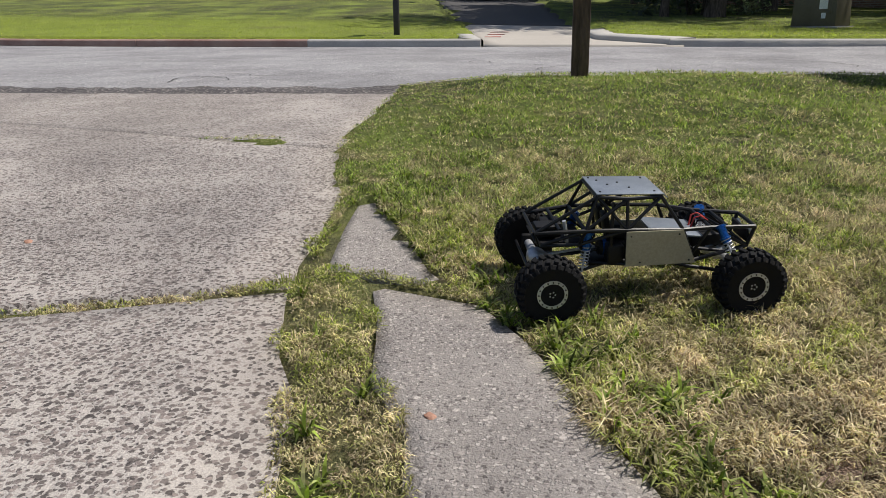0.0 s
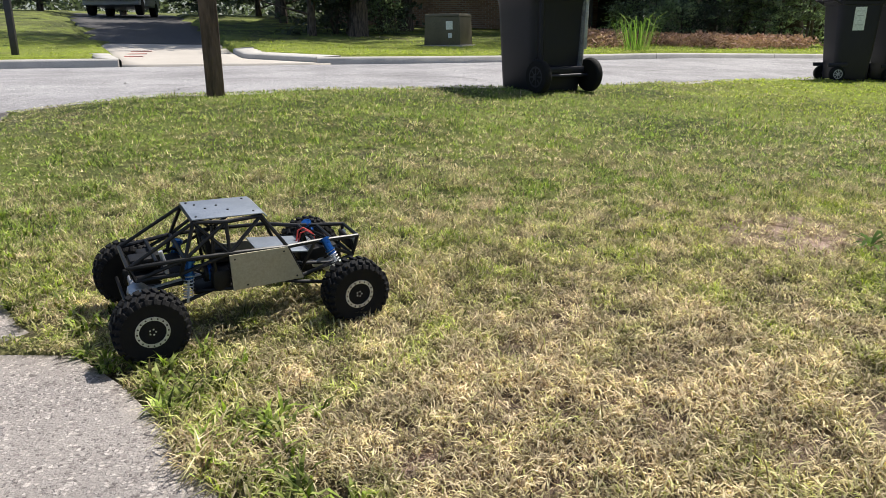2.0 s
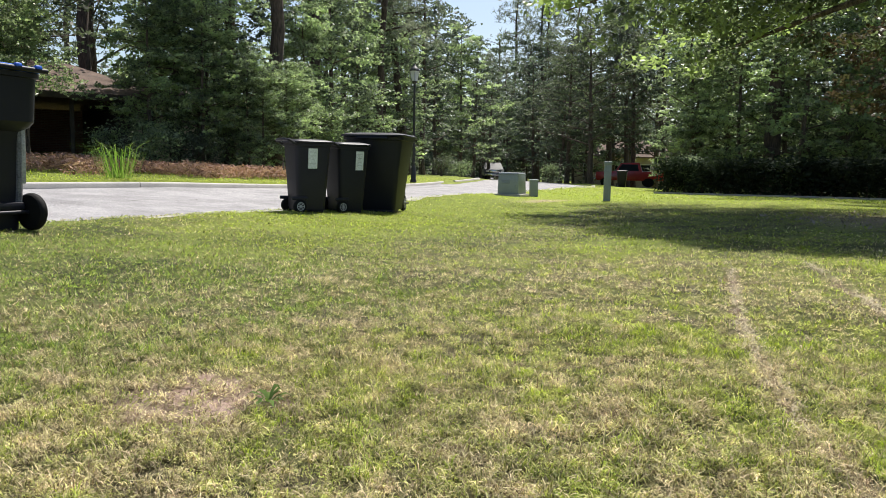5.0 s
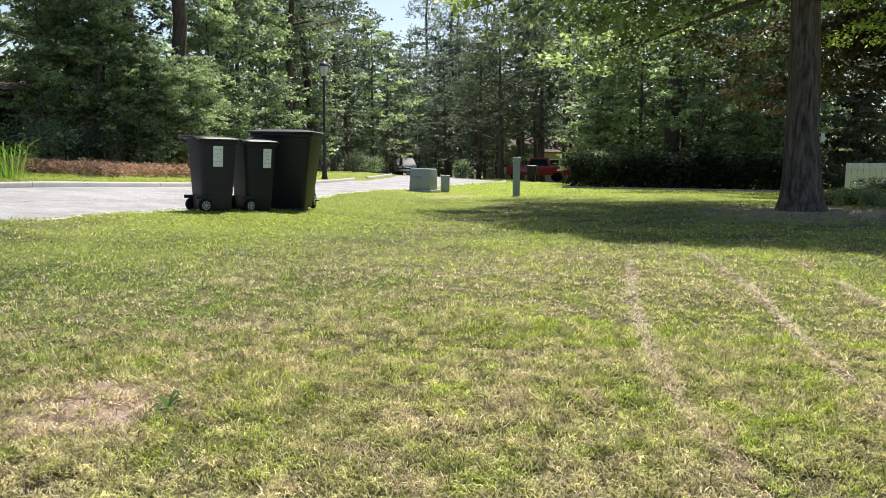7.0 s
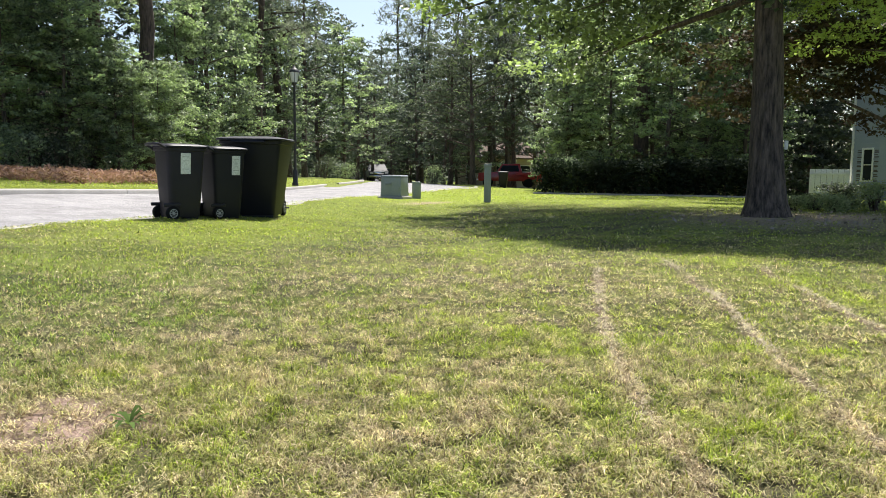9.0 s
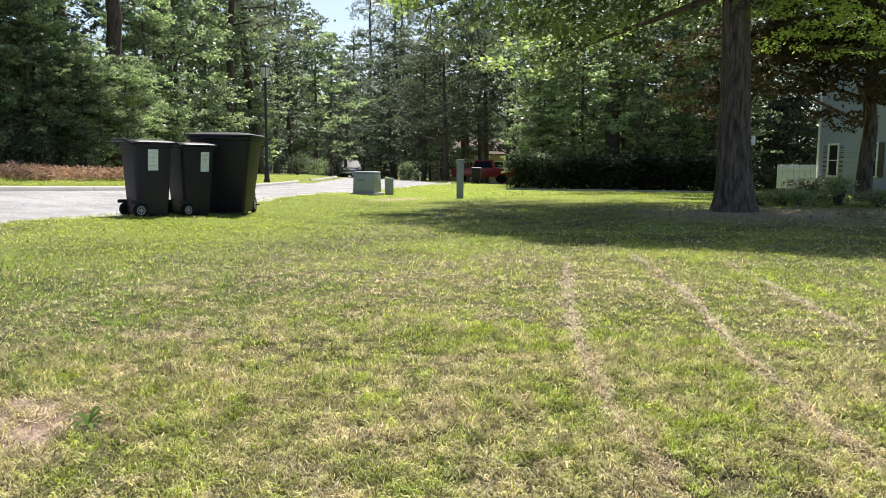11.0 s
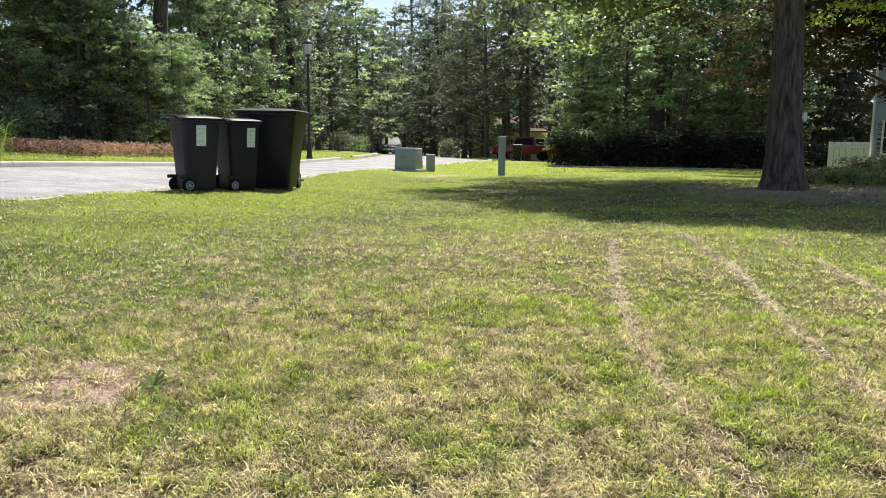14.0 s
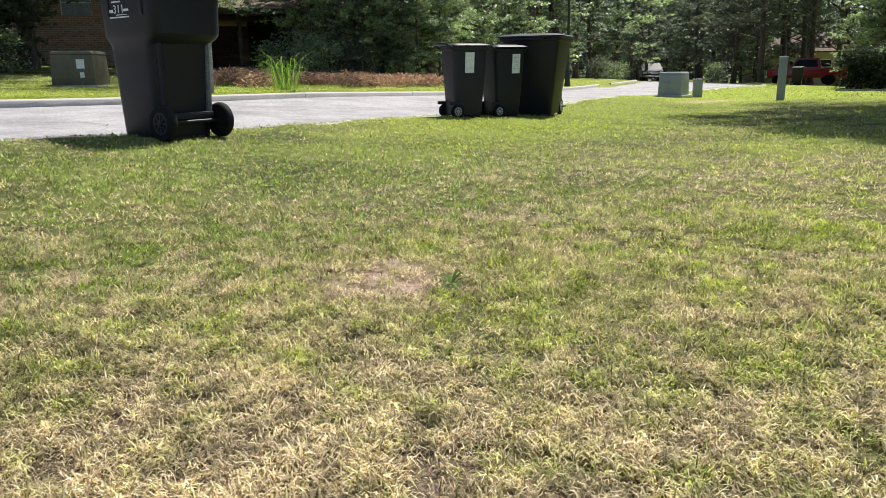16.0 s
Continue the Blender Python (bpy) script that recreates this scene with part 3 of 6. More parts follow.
def withered(x, y):
    """How dry the turf is, 0 to 1: scorched before the path, greener by the road, worn wheel lines."""
    x, y = np.asarray(x, float), np.asarray(y, float)
    big, mid, fine = value_noise(x, y, 1.3, 11), value_noise(x, y, 0.36, 12), value_noise(x, y, 0.07, 13)
    near = np.exp(-((x - 0.6) ** 2 / 0.65 + (y - 0.7) ** 2 / 0.5))
    d = 0.39 + 0.58 * near + 0.3 * (big - 0.5) + 0.26 * (mid - 0.5) + 0.5 * (fine - 0.5)
    d += 0.5 * np.exp(-((x - 1.57) ** 2 + (y - 1.40) ** 2) / 0.05)
    d -= 0.38 * smooth(1.6, 3.6, y - 0.35 * np.maximum(x - 2, 0)) + 0.3 * smooth(4.5, 6.5, x)
    for line in TRACKS:
        d += 0.85 * np.exp(-(near_line(x, y, line) / 0.022) ** 2) * (0.7 + 0.5 * mid)
    d = np.where(np.hypot(x, y) > 25, 0.1, d)
    return np.clip(d, 0.02, 1)


def lushness_and_sun(x, y):
    """Bright young weed patches, yellow-green grass by the street, and sunlight painted on the far verge and beyond the
    oak, 0 to 1.
    """
    x, y = np.asarray(x, float), np.asarray(y, float)
    patch = smooth(0.60, 0.76, 0.5 * value_noise(x, y, 0.24, 15) + 0.5 * value_noise(x, y, 0.06, 16)) * smooth(0.9, 2.0, x) * (1 - smooth(1.4, 2.4, y - 0.3 * np.maximum(x - 2, 0)))
    strip = 0.5 * smooth(2.7, 3.9, y - 0.3 * np.maximum(x - 2, 0) + 0.9 * (value_noise(x, y, 0.5, 17) - 0.5)) * smooth(1.5, 5.0, x)
    band = 0.9 * np.exp(-(near_line(x, y, ((6.2, 0.75), (5.0, 0.29), (4.25, -0.45))) / 0.16) ** 2) * smooth(0.3, 0.6, value_noise(x, y, 0.13, 56))
    patch = np.maximum(patch, band)
    near, over = y < along(NEAR, x), y > along(FAR, x)
    # Far verge and lawn beyond the oak get sunlit brightness as colour.
    rich = np.clip(np.maximum(np.maximum(0.9 * patch, strip * near), 0.75 * over * smooth(6.0, 4.0, y - along(FAR, x))) + 0.75 * smooth(12, 16, x) * near, 0, 1)
    deep = smooth(1.2, 2.2, y) * (1 - smooth(2.5, 5, x)) * near + 0.15 * over * (1 - smooth(8, 14, x))
    return np.clip(0.35 + 0.65 * rich - 0.35 * deep, 0, 1)


def bareness(x, y):
    """The scuffed patch where the soil shows, small scuffs in the scorched turf, and trodden earth round the oak."""
    x, y = np.asarray(x, float), np.asarray(y, float)
    scuff = 1.5 * np.exp(-((x - BARE[0]) ** 2 + (y - BARE[1]) ** 2) / 0.06) * (0.1 + 1.5 * value_noise(x, y, 0.07, 18)) - 0.18
    small = 3.2 * (0.6 * value_noise(x, y, 0.11, 51) + 0.4 * value_noise(x, y, 0.035, 52) - 0.66) * smooth(0.55, 0.8, withered(x, y))
    earth = (0.2 + 0.8 * value_noise(x, y, 0.4, 53)) * smooth(2.6, 0.6, np.hypot((x - 11.2) / 1.1, (y - 0.4) / 1.2))
    pit = 1.3 * value_noise(x, y, 0.25, 54) * np.exp(-(((x - 13.9) / 0.9) ** 2 + ((y - 8.2) / 0.5) ** 2))
    line = np.minimum(np.minimum(near_line(x, y, TRACKS[0]), near_line(x, y, TRACKS[1])), near_line(x, y, TRACKS[2]))
    worn = (0.12 + 0.3 * value_noise(x, y, 0.1, 55)) * np.exp(-(line / 0.02) ** 2)
    return np.clip(np.maximum(np.maximum(np.maximum(scuff, small), worn), np.maximum(earth, pit)), 0, 1)


BARE = (1.57, 1.40)


# ---- ground: one sheet out to the horizon ----
def spaced(a, b, step, low, high, grow=1.16):
    mid = list(np.arange(a, b, step))
    up, s = [], step
    while (up or mid)[-1] < high:
        s *= grow
        up.append((up or mid)[-1] + s)
    down, s = [], step
    while (down or mid[:1])[-1] > low:
        s *= grow
        down.append((down or mid[:1])[-1] - s)
    return np.array(down[::-1] + mid + up)


rows_y = spaced(-0.3, 5.5, 0.06, -300, 500)
rows_y = np.sort(np.r_[rows_y[(rows_y < 9.0) | (rows_y > 15.5)], np.arange(9.1, 15.4, 0.15)])
gx, gy = np.meshgrid(spaced(-1.5, 4.5, 0.06, -500, 500), rows_y)
gx, gy = gx.ravel(), gy.ravel()
nu = len(spaced(-1.5, 4.5, 0.06, -500, 500))
grass_here = is_turf(gx, gy) & ~((gy > along(NEAR, gx)) & (gy < along(FAR, gx) + 0.34))
gz = np.where(grass_here, lawn(gx, gy) - 0.003 + 0.03 * (value_noise(gx, gy, 0.5, 21) - 0.5) * (np.hypot(gx, gy) < 9), level(gx, gy) - np.where((gy < 4.2) & (gx > -3), 0.016, 0.07))
ground = sheet("ground", np.c_[gx, gy, gz], grid_faces(nu, len(gx) // nu), M["soil"], {"dry": withered(gx, gy), "lush_sun": lushness_and_sun(gx, gy), "bare": bareness(gx, gy)})
tagged(ground, "mown lawn turf with straw thatch and bare soil", "ground", kind="structure")


# ---- road, kerbs, drive, path ----
def ribbon(name, x, lo, hi, n, z, material, parent=None):
    """A strip along x between two edges, n quads across, at heights z(x, y)."""
    v = np.linspace(0, 1, n + 1)[:, None]
    xx = np.broadcast_to(x, (n + 1, len(x)))
    yy = lo * (1 - v) + hi * v
    ob = sheet(name, np.c_[xx.ravel(), yy.ravel(), z(xx, yy).ravel()], grid_faces(len(x), n + 1), material)
    ob.parent = parent
    return ob


rx = np.r_[np.arange(-60, -8, 2.0), np.arange(-8, 20, 0.25), np.arange(20, 60, 1.0), np.arange(60, 141, 3.0)]
road = ribbon("road", rx, along(NEAR, rx), along(FAR, rx), 14, lambda x, y: level(x, y) + 0.03 * np.sin(np.pi * np.clip((y - along(NEAR, x)) / 6.8, 0, 1)), M["asphalt"])
tagged(road, "sun-bleached grey asphalt street with fine cracks", "road", kind="structure")
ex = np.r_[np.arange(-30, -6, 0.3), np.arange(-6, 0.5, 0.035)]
# Last term widens the dark strip to stand for the turf edge's shade.
frayed_and_shade = 0.16 * value_noise(ex, ex * 0, 0.3, 5) + 0.09 * value_noise(ex, ex * 0, 0.08, 6) + 0.25 * np.exp(-((ex + 0.35) / 0.8) ** 4)
edge = ribbon("road_edge", ex, along(NEAR, ex) - 0.05 - 0.07 * value_noise(ex, ex * 0, 0.12, 7), along(NEAR, ex) + 0.06 + frayed_and_shade, 8,
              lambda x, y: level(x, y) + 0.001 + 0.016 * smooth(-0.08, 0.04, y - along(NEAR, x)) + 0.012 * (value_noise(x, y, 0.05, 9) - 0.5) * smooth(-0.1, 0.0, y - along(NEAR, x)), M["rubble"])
tagged(edge, "dark crumbled tar edge of the street, widened to paint in turf shade", "road", kind="structure")


def kerb_stone(x0, x1, line, into, height=0.12, wide=0.15):
    """One length of kerb with a rounded front edge; into: +1 behind the far edge, -1 behind the near one."""
    xs = np.linspace(x0 + 0.006, x1 - 0.006, max(2, int((x1 - x0) / 0.5) + 1))
    rows = []
    for off, up in ((0.0, -0.1), (0.0, height - 0.03), (0.02, height - 0.006), (0.05, height), (wide, height), (wide, -0.1)):
        y = along(line, xs) + into * off
        rows.append(np.c_[xs, y, level(xs, along(line, xs)) + up])
    v = np.concatenate(rows)
    f = grid_faces(len(xs), len(rows))
    n = len(xs)
    caps = np.array([[len(v) + 6 * j + r for r in q] for j in (0, 1) for q in ((0, 1, 2, 3), (0, 3, 4, 5))])
    v = np.concatenate((v, v[0::n], v[n - 1::n]))
    return v, np.r_[f if into < 0 else f[:, ::-1], caps]


def kerb(name, stretches, line, into, label):
    top = thing(name, Matrix(), label, "kerb", kind="structure")
    for x0, x1, step, m in stretches:
        x = x0
        while x < x1 - 0.1:
            v, f = kerb_stone(x, min(x + step, x1), line, into)
            sheet("kerb_stone", v, f, m).parent = top
            x += step
    return top


kerb("kerb_far", ((-29, -4.6, 3.05, M["kerb_red"]), (-4.6, -1.78, 2.82, M["kerb"]), (1.03, 24.5, 3.05, M["kerb"]), (27.5, 60, 4.0, M["kerb"])), FAR, 1, "pale concrete kerb with a rust-stained stretch")
kerb("kerb_near", ((-0.6, 40, 3.05, M["kerb"]),), NEAR, -1, "low concrete kerb under overhanging turf")


def slab(name, lo, hi, left, right, nx, ny, material, label, lift=0.0):
    """A paving slab between two joints and two edges, with its sides."""
    u, v = np.meshgrid(np.linspace(0, 1, nx), np.linspace(0, 1, ny))
    x = left(v * 0 + 1) * (1 - u) + right(v * 0 + 1) * u
    for _ in range(6):
        y = lo(x) * (1 - v) + hi(x) * v
        x = left(y) * (1 - u) + right(y) * u
    z = level(x, y) + lift
    top = np.c_[x.ravel(), y.ravel(), z.ravel()]
    i = np.arange(nx * ny).reshape(ny, nx)
    rim = np.r_[i[0], i[1:, -1], i[-1, -2::-1], i[-2:0:-1, 0]]
    down = top[rim] - (0, 0, 0.09)
    n, k = len(top), len(rim)
    j = np.arange(k)
    sides = np.stack((rim, n + j, n + (j + 1) % k, np.roll(rim, -1)), -1)
    ob = sheet(name, np.r_[top, down], np.r_[grid_faces(nx, ny), sides], material)
    return tagged(ob, label, "paving", kind="structure")


far_left = lambda y: y * 0 - 9.0
slab("drive_slab", lambda x: x * 0 - 4.0, lambda x: joint_low(x) - 0.03, far_left, drive_edge, 40, 30, M["pebbled"], "worn exposed-aggregate concrete drive slab")
slab("drive_slab", lambda x: joint_low(x) + 0.03, lambda x: joint_high(x) - 0.008, far_left, drive_edge, 40, 30, M["pebbled"], "worn exposed-aggregate concrete drive slab", 0.006)
slab("drive_slab", lambda x: joint_high(x) + 0.008, lambda x: x * 0 + 4.60, far_left, drive_edge, 40, 20, M["pebbled"], "worn exposed-aggregate concrete drive slab by the street")
pl = lambda y: np.interp(y, PATH_LEFT[:, 0], PATH_LEFT[:, 1])
pr = lambda y: np.interp(y, PATH_RIGHT[:, 0], PATH_RIGHT[:, 1])
slab("path_slab", lambda x: x * 0 - 4.0, lambda x: 1.16 - 0.3 * (x + 0.4), pl, pr, 8, 40, M["path"], "weathered concrete garden path slab edged with turf", 0.004)
slab("path_slab", lambda x: 1.22 - 0.3 * (x + 0.4), lambda x: x * 0 + 1.9, pl, pr, 8, 16, M["path"], "weathered concrete garden path slab beside the drive", 0.004)
# the drive across the street, flared at the kerb
slab("drive_across", lambda x: along(FAR, x) - 0.03, lambda x: x * 0 + 16.9, across_left, across_right, 10, 40, M["apron"], "light concrete apron of the drive across the street", 0.03)
slab("drive_across", lambda x: x * 0 + 16.92, lambda x: x * 0 + 40.0, across_left, across_right, 10, 60, M["tar"], "dark asphalt drive under the trees across the street", 0.03)


def drive_kerb(edge, y0, y1, out):
    """Kerb along one side of the drive across, running back from the street."""
    ys = np.linspace(y0, y1, 16)
    rows = [np.c_[edge(ys) + out * off, ys, level(edge(ys), ys) + up] for off, up in ((0.0, -0.1), (0.0, 0.085), (0.02, 0.105), (0.05, 0.115), (0.15, 0.12), (0.34, 0.13), (0.34, -0.1))]
    f = grid_faces(16, 7)
    return sheet("kerb_stone", np.concatenate(rows), f if out < 0 else f[:, ::-1], M["kerb"])


side_kerb = thing("kerb_drive", Matrix(), "pale concrete kerb curving in along the drive", "kerb", kind="structure")
drive_kerb(across_right, 11.62, 14.6, 1).parent = side_kerb
drive_kerb(across_left, 11.5, 13.0, -1).parent = side_kerb


# cracks in the street and marking paint on the drive across
def crack(points, wide, parent=None):
    p = np.array(points, float)
    d = np.gradient(p, axis=0)
    n = np.c_[-d[:, 1], d[:, 0]] / np.linalg.norm(d, axis=1)[:, None]
    w = wide * (0.4 + value_noise(p[:, 0], p[:, 1], 0.15, 61))[:, None]
    e = np.concatenate((p - n * w, p + n * w))
    z = level(e[:, 0], e[:, 1]) + 0.034 * np.sin(np.pi * np.clip((e[:, 1] - along(NEAR, e[:, 0])) / 6.8, 0, 1)) + 0.004
    ob = sheet("crack", np.c_[e, z], grid_faces(len(p), 2), M["tar"])
    ob.parent = parent
    return ob


rc = np.random.default_rng(17)
for x, y, a, n, w in ((-3.4, 5.2, 1.2, 9, 0.008), (-3.3, 5.9, 0.6, 8, 0.006), (-0.9, 6.2, 0.1, 10, 0.008), (-1.3, 7.4, 0.4, 10, 0.008), (-7.5, 6.0, 0.2, 14, 0.01), (1.6, 8.4, -0.2, 12, 0.008), (5.5, 9.5, 0.3, 14, 0.009)):
    pts = [(x, y)]
    for _ in range(n):
        a += rc.normal() * 0.55
        pts.append((pts[-1][0] + 0.12 * math.cos(a), pts[-1][1] + 0.12 * math.sin(a)))
    tagged(crack(pts, w), "thin dark crack in the asphalt", "crack", kind="structure")
for x0, y0, x1, y1 in ((-2.02, 13.55, -1.72, 13.58), (-2.06, 14.2, -1.74, 14.24), (-2.1, 14.85, -1.74, 14.9)):
    ob = part("paint_mark", box(bmesh.new(), (math.hypot(x1 - x0, y1 - y0), 0.2, 0.006), ((x0 + x1) / 2, (y0 + y1) / 2, float(level((x0 + x1) / 2, (y0 + y1) / 2)) + 0.034), Matrix.Rotation(math.atan2(y1 - y0, x1 - x0), 4, "Z")), M["pink"])
    tagged(ob, "pink utility marking paint on the concrete drive", "paint mark", "paint marks on the drive")


# ---- wheeled refuse carts ----
def heading(deg):
    """Turn about z that points local -y along a compass heading (clockwise from +y)."""
    return 180 - deg


def stand(x, y, rz=0.0, sink=0.0, ground_of=lawn):
    return pose(x, y, float(ground_of(x, y)) - sink, 0, 0, rz)


def cart_wheel(parent, x, y, r, wide, hub):
    turn = Matrix.Translation((x, y, r)) @ Matrix.Rotation(radians(90), 4, "Y")
    prof = [(r * 0.62, -wide / 2), (r * 0.9, -wide / 2), (r * 0.97, -wide * 0.36), (r, -wide * 0.2), (r, wide * 0.2), (r * 0.97, wide * 0.36), (r * 0.9, wide / 2), (r * 0.62, wide / 2)]
    tyre = part("wheel", lathe(bmesh.new(), prof, 28, turn), M["rubber"], parent)
    s = 1 if x > 0 else -1
    bm = lathe(bmesh.new(), [(r * 0.6, 0), (r * 0.6, wide * 0.51), (r * 0.5, wide * 0.51), (r * 0.46, wide * 0.4), (r * 0.2, wide * 0.42), (r * 0.17, wide * 0.62), (r * 0.08, wide * 0.64)], 20)
    for k in range(8):
        a = math.pi * k / 4
        box(bm, (r * 0.36, r * 0.09, wide * 0.1), (r * 0.36 * math.cos(a), r * 0.36 * math.sin(a), wide * 0.46), Matrix.Rotation(a, 4, "Z"))
    bmesh.ops.transform(bm, matrix=Matrix.Translation((x, y, r)) @ Matrix.Rotation(radians(90 * s), 4, "Y"), verts=bm.verts)
    part("hub", bm, hub, tyre)
    return tyre


M["worn_arm"] = plain("worn grey cart plastic", (0.03, 0.03, 0.033), (0.2, 0.2, 0.21), 14, 90, 0.6)


def big_cart(m):
    """96-gallon cart: stepped body, blue lid hinged at the back (-y), two wheels."""
    top = thing("trash_cart", m, "tall black plastic refuse cart with a bright blue lid", "trash cart", "refuse carts by the street")
    part("body", loft(bmesh.new(), [(0.0, 0.45, 0.45, 0.07, 0, 0.03), (0.02, 0.465, 0.465, 0.08, 0, 0.03), (0.4, 0.495, 0.505, 0.09, 0, 0.03), (0.6, 0.515, 0.525, 0.095, 0, 0.03), (0.67, 0.525, 0.545, 0.1, 0, 0.025),
          (0.705, 0.56, 0.61, 0.1, 0, 0.0), (0.735, 0.58, 0.645, 0.1, 0, -0.01), (0.92, 0.59, 0.665, 0.1, 0, -0.01), (1.02, 0.60, 0.68, 0.1, 0, -0.01), (1.025, 0.635, 0.71, 0.11, 0, -0.01), (1.055, 0.64, 0.715, 0.11, 0, -0.01), (1.06, 0.6, 0.68, 0.1, 0, -0.01)]), M["cart"], top)
    lid = part("lid", loft(bmesh.new(), [(1.058, 0.63, 0.70, 0.11, 0, 0.0), (1.064, 0.66, 0.74, 0.12, 0, 0.005), (1.082, 0.66, 0.74, 0.12, 0, 0.005), (1.10, 0.6, 0.68, 0.11, 0, 0.005), (1.116, 0.45, 0.52, 0.1, 0, 0.0)]), M["blue"], top, "bright blue plastic lid")
    bar = bmesh.new()
    tube(bar, [(-0.3, -0.395, 1.075), (0.3, -0.395, 1.075)], 0.017, 10)
    part("handle_bar", bar, M["cart"], top)
    for x in (-0.23, -0.08, 0.08, 0.23):
        part("hinge", box(bmesh.new(), (0.05, 0.1, 0.03), (x, -0.365, 1.082), Matrix.Rotation(radians(-18), 4, "X"), 0.01), M["blue"], lid)
    for s in (-1, 1):
        part("rib", box(bmesh.new(), (0.03, 0.035, 0.16), (s * 0.29, 0.17, 0.94), None, 0.008), M["cart"], top)
        part("rib", box(bmesh.new(), (0.03, 0.035, 0.16), (s * 0.29, -0.2, 0.94), None, 0.008), M["cart"], top)
        part("arm", tubed([(s * 0.2, -0.225, 0.78), (s * 0.2, -0.22, 0.55), (s * 0.195, -0.215, 0.3), (s * 0.19, -0.2, 0.13)], [0.03, 0.022, 0.022, 0.028], 8), M["worn_arm"] if s > 0 else M["cart"], top)
        cart_wheel(top, s * 0.25, -0.26, 0.128, 0.06, M["cart"])
    part("scuff", box(bmesh.new(), (0.03, 0.006, 0.4), (0.215, -0.246, 0.52), Matrix.Rotation(radians(2), 4, "X"), 0.001), M["scuff"], top, "pale worn strip")
    part("axle_bar", box(tubed([(-0.24, -0.26, 0.128), (0.24, -0.26, 0.128)], 0.014, 10), (0.4, 0.07, 0.05), (0, -0.225, 0.17), None, 0.01), M["cart"], top)
    part("panel", box(bmesh.new(), (0.3, 0.012, 0.3), (0, -0.205, 0.42), None, 0.005), M["cart"], top)
    for z, w, y, h in ((0.955, 0.10, 0.07, 0.009), (0.852, 0.215, 0.045, 0.009), (0.895, 0.04, 0.132, 0.02), (0.897, 0.055, -0.035, 0.016), (0.868, 0.12, 0.02, 0.005)):
        part("lettering_bar", box(bmesh.new(), (0.003, w, h), (-0.297, y, z), None), M["print"], top, "white printed line")
    for k, digit in enumerate("311"):
        word(digit, 0.078, Matrix.Translation((-0.2975, 0.108 - 0.042 * k, 0.88)) @ Matrix.Rotation(radians(-90), 4, "Z") @ Matrix.Rotation(radians(90), 4, "X"), M["print"], top)
    return top


def word(text, size, m, material, parent):
    """Printed letters as a thin mesh; m: x along the line, y up, z out."""
    c = bpy.data.curves.new("lettering", "FONT")
    c.body, c.size, c.extrude, c.resolution_u = text, size, 0.0012, 2
    ob = bpy.data.objects.new("lettering", c)
    me = bpy.data.meshes.new_from_object(ob)
    bpy.data.objects.remove(ob)
    me.materials.append(material)
    ob = new("lettering", me)
    ob.parent, ob.matrix_local = parent, m
    return ob


def small_cart(m, w, d, h, r, label, material, tag=0.0, name="trash_cart", foot=0.72):
    """Plain tapered cart, flat lid, grip at the back (-y), small wheels."""
    top = thing(name, m, label, "trash cart", "refuse carts by the street")
    part("body", loft(bmesh.new(), [(0.03, w * (foot - 0.02), d * (foot - 0.04), 0.05, 0, 0), (0.05, w * (foot + 0.01), d * (foot - 0.01), 0.06, 0, 0), (h * 0.5, w * (foot + 0.9) / 2, d * (foot + 0.9) / 2, 0.06, 0, 0.005), (h * 0.9, w * 0.9, d * 0.9, 0.07, 0, 0.01), (h * 0.905, w * 0.95, d * 0.95, 0.07, 0, 0.01), (h * 0.94, w * 0.96, d * 0.96, 0.07, 0, 0.01), (h * 0.945, w * 0.88, d * 0.88, 0.06, 0, 0.01)]), material, top)
    lid = part("lid", loft(bmesh.new(), [(h * 0.943, w * 0.95, d * 0.96, 0.07, 0, 0.012), (h * 0.95, w, d * 1.02, 0.08, 0, 0.02), (h * 0.968, w, d * 1.02, 0.08, 0, 0.02), (h * 0.985, w * 0.9, d * 0.92, 0.07, 0, 0.01), (h, w * 0.6, d * 0.62, 0.06, 0, 0)]), material, top)
    grip = bmesh.new()
    tube(grip, [(-w * 0.4, -d * 0.42, h * 0.93), (-w * 0.4, -d * 0.6, h * 0.985), (-w * 0.2, -d * 0.64, h * 0.99), (w * 0.2, -d * 0.64, h * 0.99), (w * 0.4, -d * 0.6, h * 0.985), (w * 0.4, -d * 0.42, h * 0.93)], 0.017, 8)
    part("grip", grip, material, top)
    part("lid_grip", box(bmesh.new(), (w * 0.5, 0.05, 0.03), (0, d * 0.52, h * 0.93), None, 0.01), material, lid)
    for s in (-1, 1):
        cart_wheel(top, s * w * (foot - 0.32), -d * 0.33, r, 0.05, M["hub"])
        part("wheel_arch", box(bmesh.new(), (0.03, r * 2.5, r * 0.5), (s * w * (foot - 0.335), -d * 0.33, r * 2.15), None, 0.01), material, top)
    part("axle", tubed([(-w * 0.4, -d * 0.33, r), (w * 0.4, -d * 0.33, r)], 0.01, 8), M["iron"], top)
    part("foot", box(bmesh.new(), (w * 0.6, d * 0.3, 0.035), (0, d * 0.16, 0.018), None, 0.008), material, top)
    if tag is not None:
        lean = Matrix.Rotation(radians(4.5), 4, "Y")
        tag_ob = part("label", box(bmesh.new(), (0.003, 0.115, 0.23), (w * 0.437, tag - d * 0.02, h * 0.74), lean), M["paper"], top, "white printed paper label")
        for k in range(4):
            z = h * 0.74 + 0.075 - 0.045 * k
